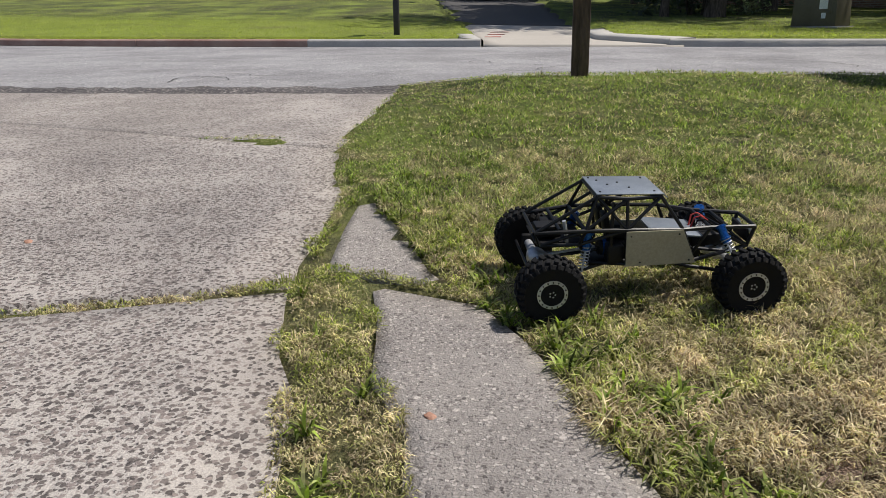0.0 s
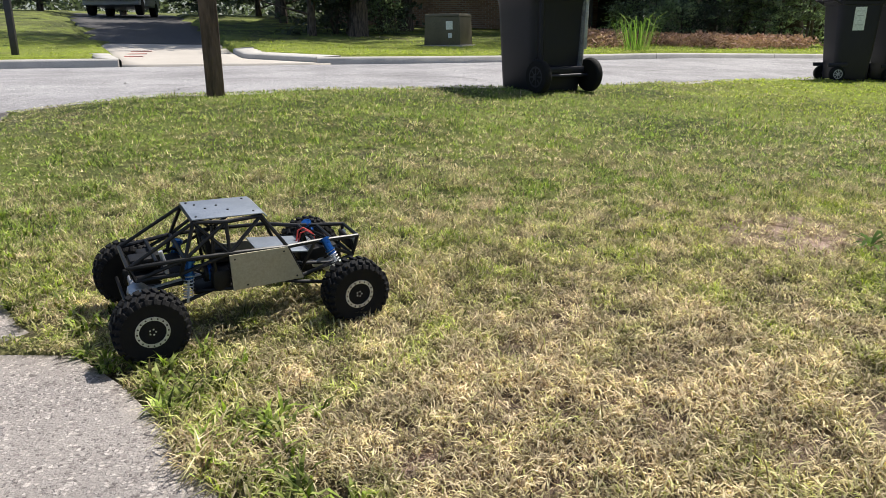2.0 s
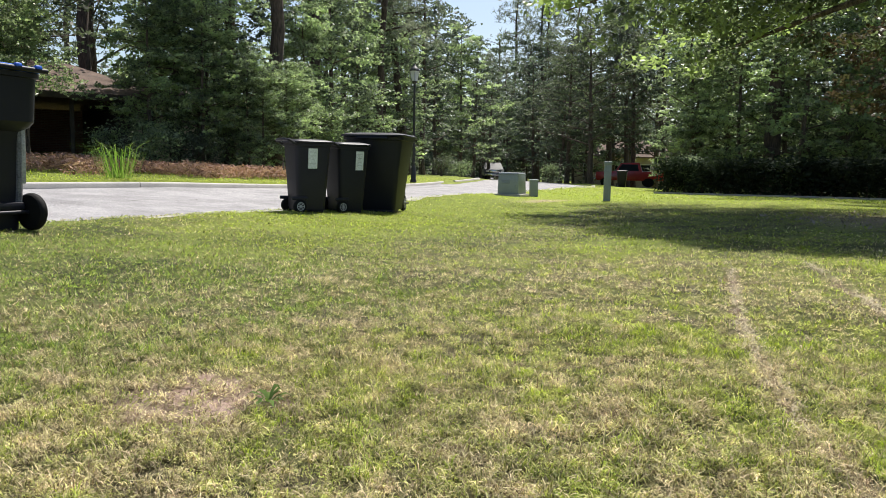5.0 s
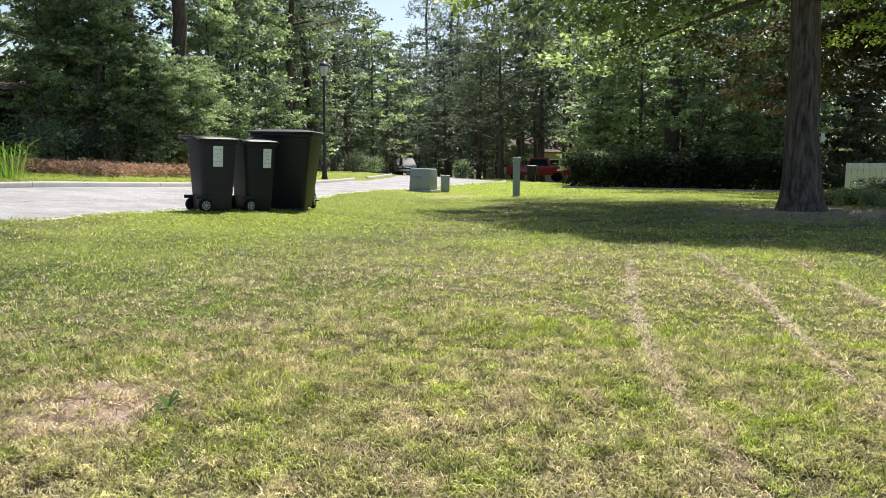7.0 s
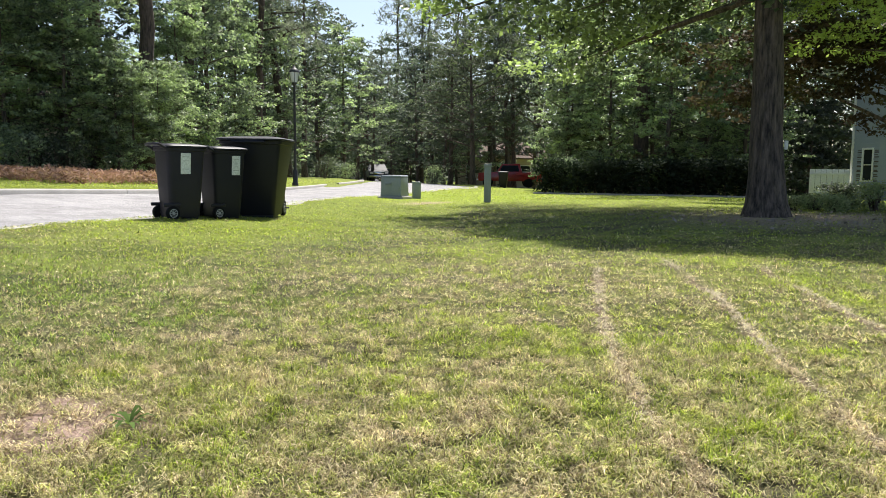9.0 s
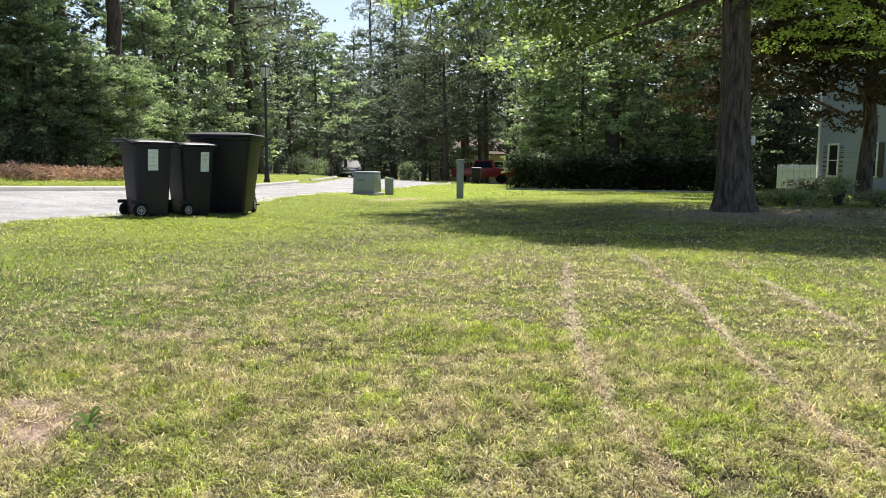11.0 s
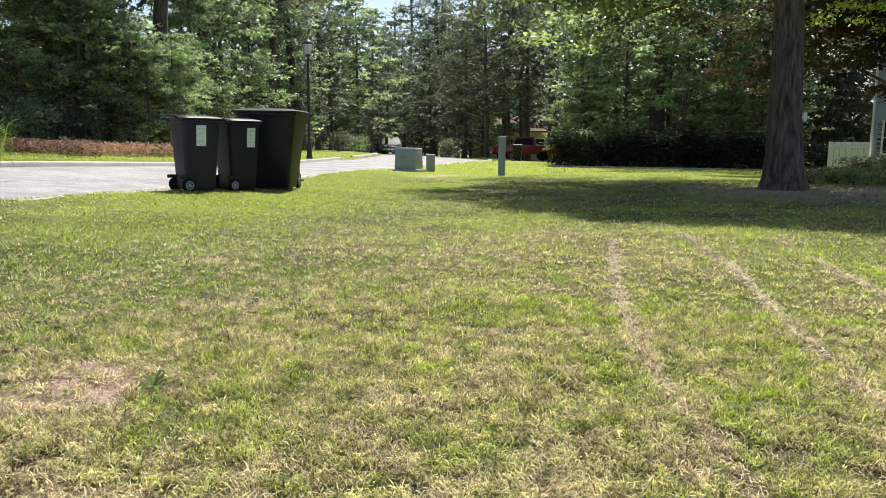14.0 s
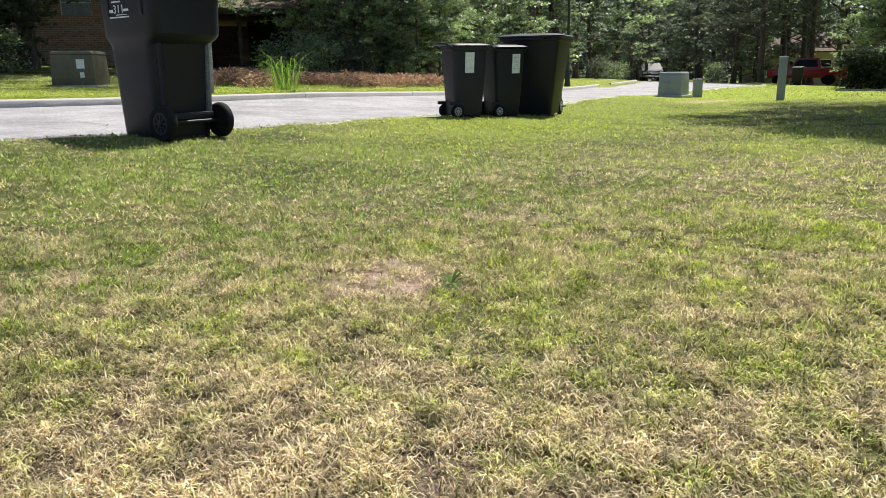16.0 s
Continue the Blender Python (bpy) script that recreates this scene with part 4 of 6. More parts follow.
            part("print_bar", box(bmesh.new(), (0.002, 0.08 - 0.02 * (k % 3), 0.006), (w * 0.437 + 0.002 + (z - h * 0.74) * 0.0787, tag - d * 0.02, z), lean), M["ink"], tag_ob)
    return top


big_cart(stand(2.195, 5.03, heading(162), 0.012) @ Matrix.Scale(0.95, 4))
small_cart(stand(6.2, 6.55, heading(285), 0.012), 0.44, 0.5, 0.85, 0.08, "charcoal wheeled refuse cart with a white label", M["cart_b"])
small_cart(stand(6.86, 6.6, heading(278), 0.012), 0.44, 0.5, 0.87, 0.08, "charcoal wheeled refuse cart with a white label, between two carts", M["cart"], 0.09)
small_cart(stand(7.64, 6.76, heading(60), 0.012), 0.84, 0.86, 1.04, 0.11, "large black wheeled refuse cart without a label", M["cart"], None, foot=0.62)


# ---- utility boxes, posts and lamp ----
def pad_box(m, w, d, h, material, label, louvres=True, tags=False):
    top = thing("transformer_box", m, label, "utility box")
    part("pad", box(bmesh.new(), (w + 0.12, d + 0.12, 0.10), (0, 0, 0.0), None, 0.015), M["concrete"], top)
    part("cabinet", box(bmesh.new(), (w, d, h * 0.9), (0, 0, 0.05 + h * 0.45), None, 0.012, (0.95, 0.95)), material, top)
    lid = part("lid", box(bmesh.new(), (w * 0.99, d * 0.99, h * 0.1), (0, 0, 0.05 + h * 0.95), None, 0.015, (0.93, 0.93)), material, top)
    if louvres:
        for z in (0.62, 0.68, 0.74):
            part("louvre", box(bmesh.new(), (w * 0.34, 0.03, 0.026), (w * -0.12, -d * 0.487, h * z), Matrix.Rotation(radians(-25), 4, "X"), 0.003), material, top)
    part("hasp", box(bmesh.new(), (0.05, 0.03, 0.08), (w * 0.36, -d * 0.49, h * 0.5), None, 0.006), material, top)
    if tags:
        part("warning_label", box(bmesh.new(), (0.15, 0.004, 0.17), (w * 0.2, -d * 0.492, h * 0.70), None), M["paper"], top, "white warning label")
        part("warning_label", box(bmesh.new(), (0.08, 0.004, 0.1), (w * 0.22, -d * 0.497, h * 0.38), None), M["paper"], top, "small pale label")
    return top


def pedestal(m, w, h, label):
    top = thing("utility_pedestal", m, label, "utility pedestal")
    part("column", box(bmesh.new(), (w, w * 0.85, h * 0.92), (0, 0, h * 0.46), None, 0.012), M["box_green"], top)
    part("cap", box(bmesh.new(), (w * 1.12, w * 0.97, h * 0.09), (0, 0, h * 0.955), None, 0.014), M["box_green"], top)
    part("seam", box(bmesh.new(), (w * 1.03, w * 0.89, 0.012), (0, 0, h * 0.32), None, 0.002), M["box_green"], top)
    return top


pad_box(stand(15.15, 9.8, heading(256)), 0.53, 0.52, 0.5, M["box_green"], "grey-green enamelled transformer box on a concrete pad")
pedestal(stand(16.1, 9.8, heading(228)), 0.2, 0.42, "short grey-green utility pedestal beside the transformer box")
pedestal(stand(14.95, 7.2, heading(240)), 0.15, 0.84, "tall grey-green utility pedestal in the lawn")
pad_box(stand(4.2, 15.8, heading(215), 0.04), 0.82, 0.78, 0.64, M["box_dark"], "weathered olive transformer box with white labels", False, True)

lamp = thing("street_lamp", stand(20.05, 17.4), "black iron street lamp with a glass lantern", "street lamp")
part("base", lathe(bmesh.new(), [(0.11, 0), (0.11, 0.08), (0.085, 0.12), (0.085, 0.5), (0.06, 0.56), (0.05, 0.6)], 16), M["iron"], lamp)
part("pole", tubed([(0, 0, 0.55), (0, 0, 3.45)], [0.05, 0.038], 12), M["iron"], lamp)
lantern = part("lantern", lathe(bmesh.new(), [(0.04, 3.42), (0.08, 3.46), (0.09, 3.52), (0.05, 3.53)], 12), M["iron"], lamp)
m_glass, tg, pg = nodes_of("frosted lantern glass")
pg.inputs["Base Color"].default_value, pg.inputs["Roughness"].default_value, pg.inputs["Transmission Weight"].default_value = (0.8, 0.82, 0.84, 1), 0.35, 0.4
part("glass", lathe(bmesh.new(), [(0.10, 3.53), (0.165, 3.86), (0.16, 3.865), (0.098, 3.535)], 8), m_glass, lantern, "frosted glass panes")
part("roof", lathe(bmesh.new(), [(0.2, 3.86), (0.2, 3.88), (0.12, 3.98), (0.05, 4.03), (0.02, 4.1), (0.005, 4.12)], 8), M["iron"], lantern)
for k in range(4):
    a = math.pi * (k / 2 + 0.25)
    part("strut", tubed([(0.10 * math.cos(a), 0.10 * math.sin(a), 3.53), (0.17 * math.cos(a), 0.17 * math.sin(a), 3.87)], 0.008, 6), M["iron"], lantern)

post = thing("wooden_post", stand(-0.13, 4.5, 4), "weathered square wooden post in the lawn by the street", "post")
part("shaft", box(bmesh.new(), (0.105, 0.105, 1.5), (0, 0, 0.65), None, 0.008), M["wood"], post)
mail = thing("mailbox", stand(-3.35, 12.35, 0), "black mailbox on a dark wooden post", "mailbox")
part("shaft", box(bmesh.new(), (0.09, 0.09, 1.1), (0, 0, 0.5), None, 0.006), M["iron"], mail)
bm = bmesh.new()
rings = []
for y in (-0.24, 0.24):
    rings.append([bm.verts.new((0.085 * math.cos(a), y, 1.16 + 0.085 * math.sin(a))) for a in (math.pi * k / 8 for k in range(9))] + [bm.verts.new((-0.085, y, 1.05)), bm.verts.new((0.085, y, 1.05))])
for k in range(11):
    bm.faces.new((rings[0][k], rings[0][(k + 1) % 11], rings[1][(k + 1) % 11], rings[1][k]))
bm.faces.new(rings[0])
bm.faces.new(rings[1][::-1])
part("box", bm, M["iron"], mail)


# ---- radio-controlled rock crawler ----
def crawler_tyre(parent, at, r=0.069, wide=0.058):
    """Balloon tyre with staggered lugs on a beadlock rim; axle along y."""
    s = 1 if at[1] > 0 else -1
    place = Matrix.Translation(at) @ Matrix.Rotation(radians(-90), 4, "X")
    wheel = part("wheel", lathe(bmesh.new(), [(r * 0.40, -wide * 0.3), (r * 0.42, -wide * 0.36), (r * 0.42, wide * 0.36), (r * 0.40, wide * 0.3)], 24, place), M["black_plastic"], parent)
    bm = lathe(bmesh.new(), [(r * 0.44, -wide * 0.40), (r * 0.62, -wide * 0.47), (r * 0.82, -wide * 0.48), (r * 0.91, -wide * 0.40), (r * 0.935, -wide * 0.2), (r * 0.935, wide * 0.2), (r * 0.91, wide * 0.40), (r * 0.82, wide * 0.48), (r * 0.62, wide * 0.47), (r * 0.44, wide * 0.40)], 32)
    bmesh.ops.transform(bm, matrix=place, verts=bm.verts)
    part("tyre", bm, M["rubber"], wheel, "knobbly black rubber tyre")
    n = 26
    tread, shoulder = [], []
    for k in range(n):
        a = 2 * math.pi * k / n
        for side, da in ((-1, 0), (1, math.pi / n)):
            turn = Matrix.Rotation(a + da, 4, "Z")
            tread.append(place @ turn @ Matrix.Translation((r * 0.945, 0, side * wide * 0.19)) @ Matrix.Rotation(radians(side * 18), 4, "X"))
            shoulder.append(place @ turn @ Matrix.Translation((r * 0.88, r * 0.03, side * wide * 0.44)) @ Matrix.Rotation(radians(side * 28), 4, "Y"))
    pieces("tread_lug", boxed((r * 0.12, r * 0.125, wide * 0.32), (0, 0, 0), None, 0.0012), M["rubber"], tread, wheel)
    pieces("shoulder_lug", boxed((r * 0.16, r * 0.10, wide * 0.13), (0, 0, 0), None, 0.001), M["rubber"], shoulder, wheel)
    out = place @ Matrix.Rotation(0 if s > 0 else math.pi, 4, "X")
    ring = lathe(bmesh.new(), [(r * 0.34, wide * 0.34), (r * 0.345, wide * 0.42), (r * 0.44, wide * 0.42), (r * 0.46, wide * 0.36)], 32)
    pieces("bolt", lathe(bmesh.new(), [(0.0017, 0), (0.0017, 0.0012)], 6), M["tube_black"], [out @ Matrix.Translation((r * 0.395 * math.cos(math.pi * k / 8), r * 0.395 * math.sin(math.pi * k / 8), wide * 0.42)) for k in range(16)], wheel)
    bmesh.ops.transform(ring, matrix=out, verts=ring.verts)
    part("beadlock_ring", ring, M["alloy"], wheel, "silver beadlock ring with bolts")
    disc = lathe(bmesh.new(), [(r * 0.34, wide * 0.10), (r * 0.34, wide * 0.14), (r * 0.12, wide * 0.22), (r * 0.11, wide * 0.34), (r * 0.05, wide * 0.36)], 20)
    for k in range(8):
        a = math.pi * k / 4
        box(disc, (r * 0.2, r * 0.05, wide * 0.16), (r * 0.24 * math.cos(a), r * 0.24 * math.sin(a), wide * 0.2), Matrix.Rotation(a, 4, "Z"), 0.0008)
    bmesh.ops.transform(disc, matrix=out, verts=disc.verts)
    part("wheel_disc", disc, M["black_plastic"], wheel)
    pieces("wheel_nut", lathe(bmesh.new(), [(0.002, 0), (0.0018, 0.003)], 6), M["alloy"], [out @ Matrix.Translation((r * 0.08 * math.cos(1.2566 * k), r * 0.08 * math.sin(1.2566 * k), wide * 0.35)) for k in range(5)], wheel)
    return wheel


def shock(parent, low, high):
    low, high = Vector(low), Vector(high)
    body = part("shock_absorber", tubed([low.lerp(high, 0.5), low.lerp(high, 0.96)], 0.0085, 12), M["anodised"], parent, "blue anodised shock absorber")
    part("shaft", tubed([low, low.lerp(high, 0.55)], 0.0025, 8), M["alloy"], body)
    d = (high - low).normalized()
    u = d.orthogonal().normalized()
    w = d.cross(u)
    coil = [low.lerp(high, 0.1 + 0.52 * k / 60) + (u * math.cos(k * 0.72) + w * math.sin(k * 0.72)) * 0.0098 for k in range(61)]
    part("spring", tubed(coil, 0.0011, 5), M["alloy"], body, "bare steel coil spring")
    collar = bmesh.new()
    for f in (0.62, 0.9):
        tube(collar, [low.lerp(high, f), low.lerp(high, f + 0.035)], 0.0115, 14)
    part("collar", collar, M["anodised"], body)
    return body


def lowered(bm, by=0.014):
    for v in bm.verts:
        v.co.z -= by
    return bm


def crawler(m):
    top = thing("radio_controlled_car", m, "black tube-frame radio-controlled rock crawler with beige side panels", "toy car")
    for x in (-0.2025, 0.2025):
        for y in (-0.145, 0.145):
            crawler_tyre(top, (x, y, 0.072))
        s = 1 if x > 0 else -1
        axle = part("axle", tubed([(x, -0.125, 0.075), (x, -0.05, 0.077), (x, 0.05, 0.077), (x, 0.125, 0.075)], [0.008, 0.0105, 0.0105, 0.008], 12), M["alloy"], top, "silver metal axle housing")
        pump = lathe(bmesh.new(), [(0.004, -0.02), (0.014, -0.017), (0.02, -0.006), (0.021, 0.005), (0.016, 0.014), (0.008, 0.024), (0.006, 0.036)], 18, Matrix.Translation((x, 0.012, 0.078)) @ Matrix.Rotation(radians(-90 * s), 4, "Y"))
        part("gear_housing", pump, M["alloy"], axle)
        for y in (-0.105, 0.105):
            part("knuckle", box(bmesh.new(), (0.03, 0.016, 0.036), (x, y, 0.076), None, 0.004), M["alloy"] if s > 0 else M["black_plastic"], axle)
            part("upper_link", tubed([(x - s * 0.005, y * 0.45, 0.1), (x - s * 0.13, y * 0.28, 0.108)], 0.0034, 8), M["tube_black"], top)
            part("lower_link", tubed([(x, y * 0.7, 0.062), (x - s * 0.09, y * 0.42, 0.068), (x - s * 0.15, y * 0.36, 0.083)], 0.0042, 8), M["tube_black"], top)
            shock(top, *(((x - 0.006, y * 0.88, 0.09), (x - 0.035, y * 0.52, 0.166)) if s > 0 else ((x + 0.082, y * 0.66, 0.074), (x + 0.094, y * 0.58, 0.164))))
        part("track_rod", tubed([(x + s * 0.028, -0.1, 0.08), (x + s * 0.028, 0.1, 0.08)], 0.0035, 8), M["alloy"] if s > 0 else M["tube_black"], axle)

    def sprung(name, bm, *rest):
        return part(name, lowered(bm), *rest)

    # tube frame
    r = 0.0044
    for s in (-1, 1):
        n = dict(rb=(-0.21, 0.06, 0.146), rt=(-0.222, 0.062, 0.174), rm=(-0.12, 0.078, 0.182), rl=(-0.13, 0.07, 0.15), wr=(-0.10, 0.045, 0.098), wf=(0.115, 0.045, 0.1), bp=(-0.035, 0.08, 0.182),
                 pr=(-0.03, 0.078, 0.106), pf=(0.112, 0.074, 0.108), pt=(0.082, 0.078, 0.178), rr=(-0.096, 0.058, 0.247), rf=(0.037, 0.056, 0.244), hf=(0.252, 0.042, 0.166), hb=(0.24, 0.04, 0.122), hm=(0.15, 0.055, 0.172), cm=(-0.035, 0.064, 0.243))
        n = {k: Vector((v[0], v[1] * s, v[2])) for k, v in n.items()}
        for line in ("rb rt rm bp pt hm hf", "rb rl wr wf pf hb hf", "rt rr", "rr cm rf", "rf pt", "rm rr", "cm bp", "bp pr", "pr pf", "rl rm", "rb rm", "wr pr", "cm rm", "hm hb", "pt pf", "wf hm", "rl bp", "rr bp", "rf bp"):
            sprung("frame_tube", tubed([n[k] for k in line.split()], r if len(line) > 6 else r * 0.85, 8), M["tube_black"], top)
        panel = bmesh.new()
        front = [panel.verts.new(Vector((x, s * y, z))) for x, y, z in ((-0.034, 0.087, 0.104), (0.114, 0.083, 0.106), (0.080 if s < 0 else 0.098, 0.086, 0.180 if s < 0 else 0.142), (-0.038, 0.087, 0.180 if s < 0 else 0.142))]
        back = [panel.verts.new(v.co - Vector((0, s * 0.003, 0))) for v in front]
        panel.faces.new(front if s < 0 else front[::-1])
        panel.faces.new(back[::-1] if s < 0 else back)
        for k in range(4):
            q = (front[k], back[k], back[(k + 1) % 4], front[(k + 1) % 4])
            panel.faces.new(q if s < 0 else q[::-1])
        side = sprung("side_panel", panel, M["panel"], top, "flat beige-grey side panel with black screws")
        for x, z in ((-0.028, 0.170 if s < 0 else 0.134), (0.072, 0.172 if s < 0 else 0.134), (0.098, 0.114), (-0.005, 0.112)):
            sprung("screw", lathe(bmesh.new(), [(0.0022, 0), (0.0018, 0.0018)], 8, Matrix.Translation((x, s * 0.0855, z)) @ Matrix.Rotation(radians(-90 * s), 4, "X")), M["tube_black"], side)
    for x, y, z in ((-0.21, 0.06, 0.146), (-0.222, 0.062, 0.174), (-0.12, 0.078, 0.182), (0.252, 0.042, 0.166), (0.24, 0.04, 0.122), (-0.096, 0.058, 0.247), (0.037, 0.056, 0.244), (0.15, 0.055, 0.172), (-0.17, 0.066, 0.18), (0.19, 0.049, 0.169)):
        sprung("cross_tube", tubed([(x, -y, z), (x, y, z)], r * 0.9, 8), M["tube_black"], top)
    roof = sprung("roof_panel", box(box(bmesh.new(), (0.138, 0.122, 0.0026), (-0.029, 0, 0.2515), Matrix.Rotation(radians(1.2), 4, "Y"), 0.0008), (0.014, 0.118, 0.0026), (0.044, 0, 0.246), Matrix.Rotation(radians(42), 4, "Y"), 0.0008), M["roof_plate"], top, "scuffed dark grey metal roof plate")
    for x, y in ((-0.088, -0.048), (-0.088, 0.048), (0.025, -0.045), (0.025, 0.045), (-0.06, 0.0), (-0.035, 0.015), (-0.02, -0.02), (-0.075, 0.03)):
        sprung("screw", lathe(bmesh.new(), [(0.0026, 0), (0.002, 0.0016)], 8, Matrix.Translation((x, y, 0.2532 - 0.021 * (x + 0.0375)))), M["tube_black"], roof)
    # belly, gearbox, motor, electronics
    sprung("skid_plate", box(bmesh.new(), (0.215, 0.09, 0.006), (0.005, 0, 0.094), None, 0.002), M["black_plastic"], top)
    sprung("gearbox", box(bmesh.new(), (0.07, 0.05, 0.05), (-0.01, 0, 0.122), None, 0.006), M["black_plastic"], top)
    motor = sprung("motor", lathe(bmesh.new(), [(0.016, -0.03), (0.018, -0.028), (0.018, 0.024), (0.008, 0.027), (0.004, 0.034)], 18, Matrix.Translation((-0.05, -0.03, 0.128)) @ Matrix.Rotation(radians(90), 4, "Y")), M["black_plastic"], top, "black can electric motor")
    sprung("motor_band", lathe(bmesh.new(), [(0.0185, -0.022), (0.0185, -0.014)], 18, Matrix.Translation((-0.05, -0.03, 0.128)) @ Matrix.Rotation(radians(90), 4, "Y")), M["anodised"], motor)
    sprung("battery", box(bmesh.new(), (0.085, 0.045, 0.026), (0.17, 0, 0.13), Matrix.Rotation(radians(-4), 4, "Y"), 0.004), M["black_plastic"], top)
    sprung("speed_controller", box(bmesh.new(), (0.04, 0.034, 0.02), (-0.175, 0.02, 0.165), None, 0.003), M["black_plastic"], top)
    sprung("receiver_box", box(bmesh.new(), (0.05, 0.04, 0.024), (-0.19, -0.02, 0.168), None, 0.004), M["black_plastic"], top)
    sprung("servo", box(bmesh.new(), (0.04, 0.02, 0.036), (0.21, 0.01, 0.112), None, 0.003), M["black_plastic"], top)
    sprung("interior_tray", box(bmesh.new(), (0.11, 0.1, 0.004), (0.085, 0, 0.155), Matrix.Rotation(radians(6), 4, "Y"), 0.001), M["roof_plate"], top)
    for y in (-0.025, 0.025):
        sprung("seat", box(box(bmesh.new(), (0.04, 0.036, 0.012), (-0.04, y, 0.155), None, 0.004), (0.012, 0.036, 0.05), (-0.065, y, 0.178), Matrix.Rotation(radians(-12), 4, "Y"), 0.004), M["black_plastic"], top)
    for k, y in enumerate((-0.012, 0.0, 0.012)):
        sprung("wire", tubed([(0.13, y, 0.15), (0.138, y * 1.5 + 0.004, 0.172), (0.15, y * 1.8, 0.177), (0.165, y * 1.3, 0.168), (0.17, y, 0.15)], 0.0019, 6), M["red_wire"] if k else M["black_plastic"], top, "" if not k else "loop of red wire")
    sprung("grille", box(bmesh.new(), (0.006, 0.074, 0.034), (0.243, 0, 0.142), Matrix.Rotation(radians(-15), 4, "Y"), 0.002), M["black_plastic"], top)
    for s in (-1, 1):
        sprung("headlight", lathe(bmesh.new(), [(0.007, 0), (0.0065, 0.005), (0.003, 0.006)], 12, Matrix.Translation((0.246, s * 0.027, 0.152)) @ Matrix.Rotation(radians(75), 4, "Y")), M["lens"], top, "small clear headlight")
    for k in range(5):
        sprung("grille_slot", box(bmesh.new(), (0.003, 0.004, 0.016), (0.247, 0.007 * (k - 2), 0.14), Matrix.Rotation(radians(-15), 4, "Y")), M["alloy"], top)
    for s in (-1, 1):
        part("drive_shaft", tubed([(s * 0.185, 0.012, 0.08), (s * 0.03, 0.005, 0.105)], 0.004, 8), M["alloy"], top)
    sprung("brace", tubed([(-0.160, -0.052, 0.196), (-0.154, -0.05, 0.17), (-0.150, -0.05, 0.142)], 0.0042, 8), M["alloy"], top, "bare silver brace")
    sprung("electronics_plate", box(bmesh.new(), (0.105, 0.105, 0.003), (-0.165, 0, 0.148), None, 0.001), M["black_plastic"], top)
    sprung("battery_strap", box(bmesh.new(), (0.016, 0.05, 0.03), (-0.165, 0.0, 0.165), None, 0.003), M["black_plastic"], top)
    sprung("winch_motor", box(bmesh.new(), (0.034, 0.03, 0.042), (-0.052, -0.058, 0.124), None, 0.004), M["black_plastic"], top)
    for y in (-0.05, 0.05):
        sprung("cable", tubed([(-0.15, y * 0.6, 0.165), (-0.12, y, 0.16), (-0.08, y * 0.8, 0.13), (-0.05, y * 0.6, 0.14)], 0.0026, 6), M["black_plastic"], top)
        sprung("frame_tube", tubed([(-0.062, y * 1.2, 0.236), (-0.066, y * 1.5, 0.182), (-0.06, y * 1.3, 0.11)], 0.0036, 8), M["tube_black"], top)
    return top


CAR_X, CAR_Y, CAR_TURN = 0.05, 1.25, 15.4
crawler(pose(CAR_X, CAR_Y, float(lawn(CAR_X, CAR_Y)) + 0.006, 6, 0, CAR_TURN))


# ---- houses ----
def window_at(parent, w, h, m, shutters=False, bars=(1, 2), glass=None):
    win = part("window", box(bmesh.new(), (w, 0.03, h), (0, 0.0, 0), None), glass or M["pane"], parent, "dark glazed window")
    win.matrix_local = m
    for x, z, sx, sz in ((-w / 2, 0, 0.07, h + 0.14), (w / 2, 0, 0.07, h + 0.14), (0, h / 2 + 0.035, w, 0.07), (0, -h / 2 - 0.035, w + 0.14, 0.07)):
        part("window_frame", box(bmesh.new(), (sx, 0.07, sz), (x, -0.02, z), None, 0.006), M["trim"], win)
    for k in range(bars[1] - 1):
        part("glazing_bar", box(bmesh.new(), (w, 0.05, 0.03), (0, -0.01, -h / 2 + h * (k + 1) / bars[1]), None), M["trim"], win)
    for k in range(bars[0] - 1):
        part("glazing_bar", box(bmesh.new(), (0.025, 0.045, h), (-w / 2 + w * (k + 1) / bars[0], -0.01, 0), None), M["trim"], win)
    if shutters:
        for s in (-1, 1):
            bm = box(bmesh.new(), (0.22, 0.03, h + 0.1), (s * (w / 2 + 0.16), -0.02, 0), None, 0.004)
            for k in range(14):
                box(bm, (0.17, 0.012, 0.05), (s * (w / 2 + 0.16), -0.038, -h / 2 + (k + 0.5) * h / 14), Matrix.Rotation(radians(30), 4, "X"))
            part("shutter", bm, M["shutter"], win)
    return win


def gable(bm, x0, x1, y0, y1, eave, ridge, over=0.4, thick=0.12, hip=0.0):
    """A roof of two pitches with its ridge along x; hip: how far the ridge stops short of the end at x1."""
    mid = (y0 + y1) / 2
    for sy in (-1, 1):
        edge = (y0 - over) if sy < 0 else (y1 + over)
        top = [bm.verts.new(p) for p in ((x0 - over, edge, eave), (x1 + over, edge, eave), (x1 + over - hip, mid, ridge), (x0 - over, mid, ridge))]
        low = [bm.verts.new(v.co - Vector((0, 0, thick))) for v in top]
        if sy > 0:
            top, low = top[::-1], low[::-1]
        bm.faces.new(top)
        bm.faces.new(low[::-1])
        for k in range(4):
            bm.faces.new((top[k], low[k], low[(k + 1) % 4], top[(k + 1) % 4]))
    if hip:
        top = [bm.verts.new(p) for p in ((x1 + over, y0 - over, eave), (x1 + over, y1 + over, eave), (x1 + over - hip, mid, ridge))]
        low = [bm.verts.new(v.co - Vector((0, 0, thick))) for v in top]
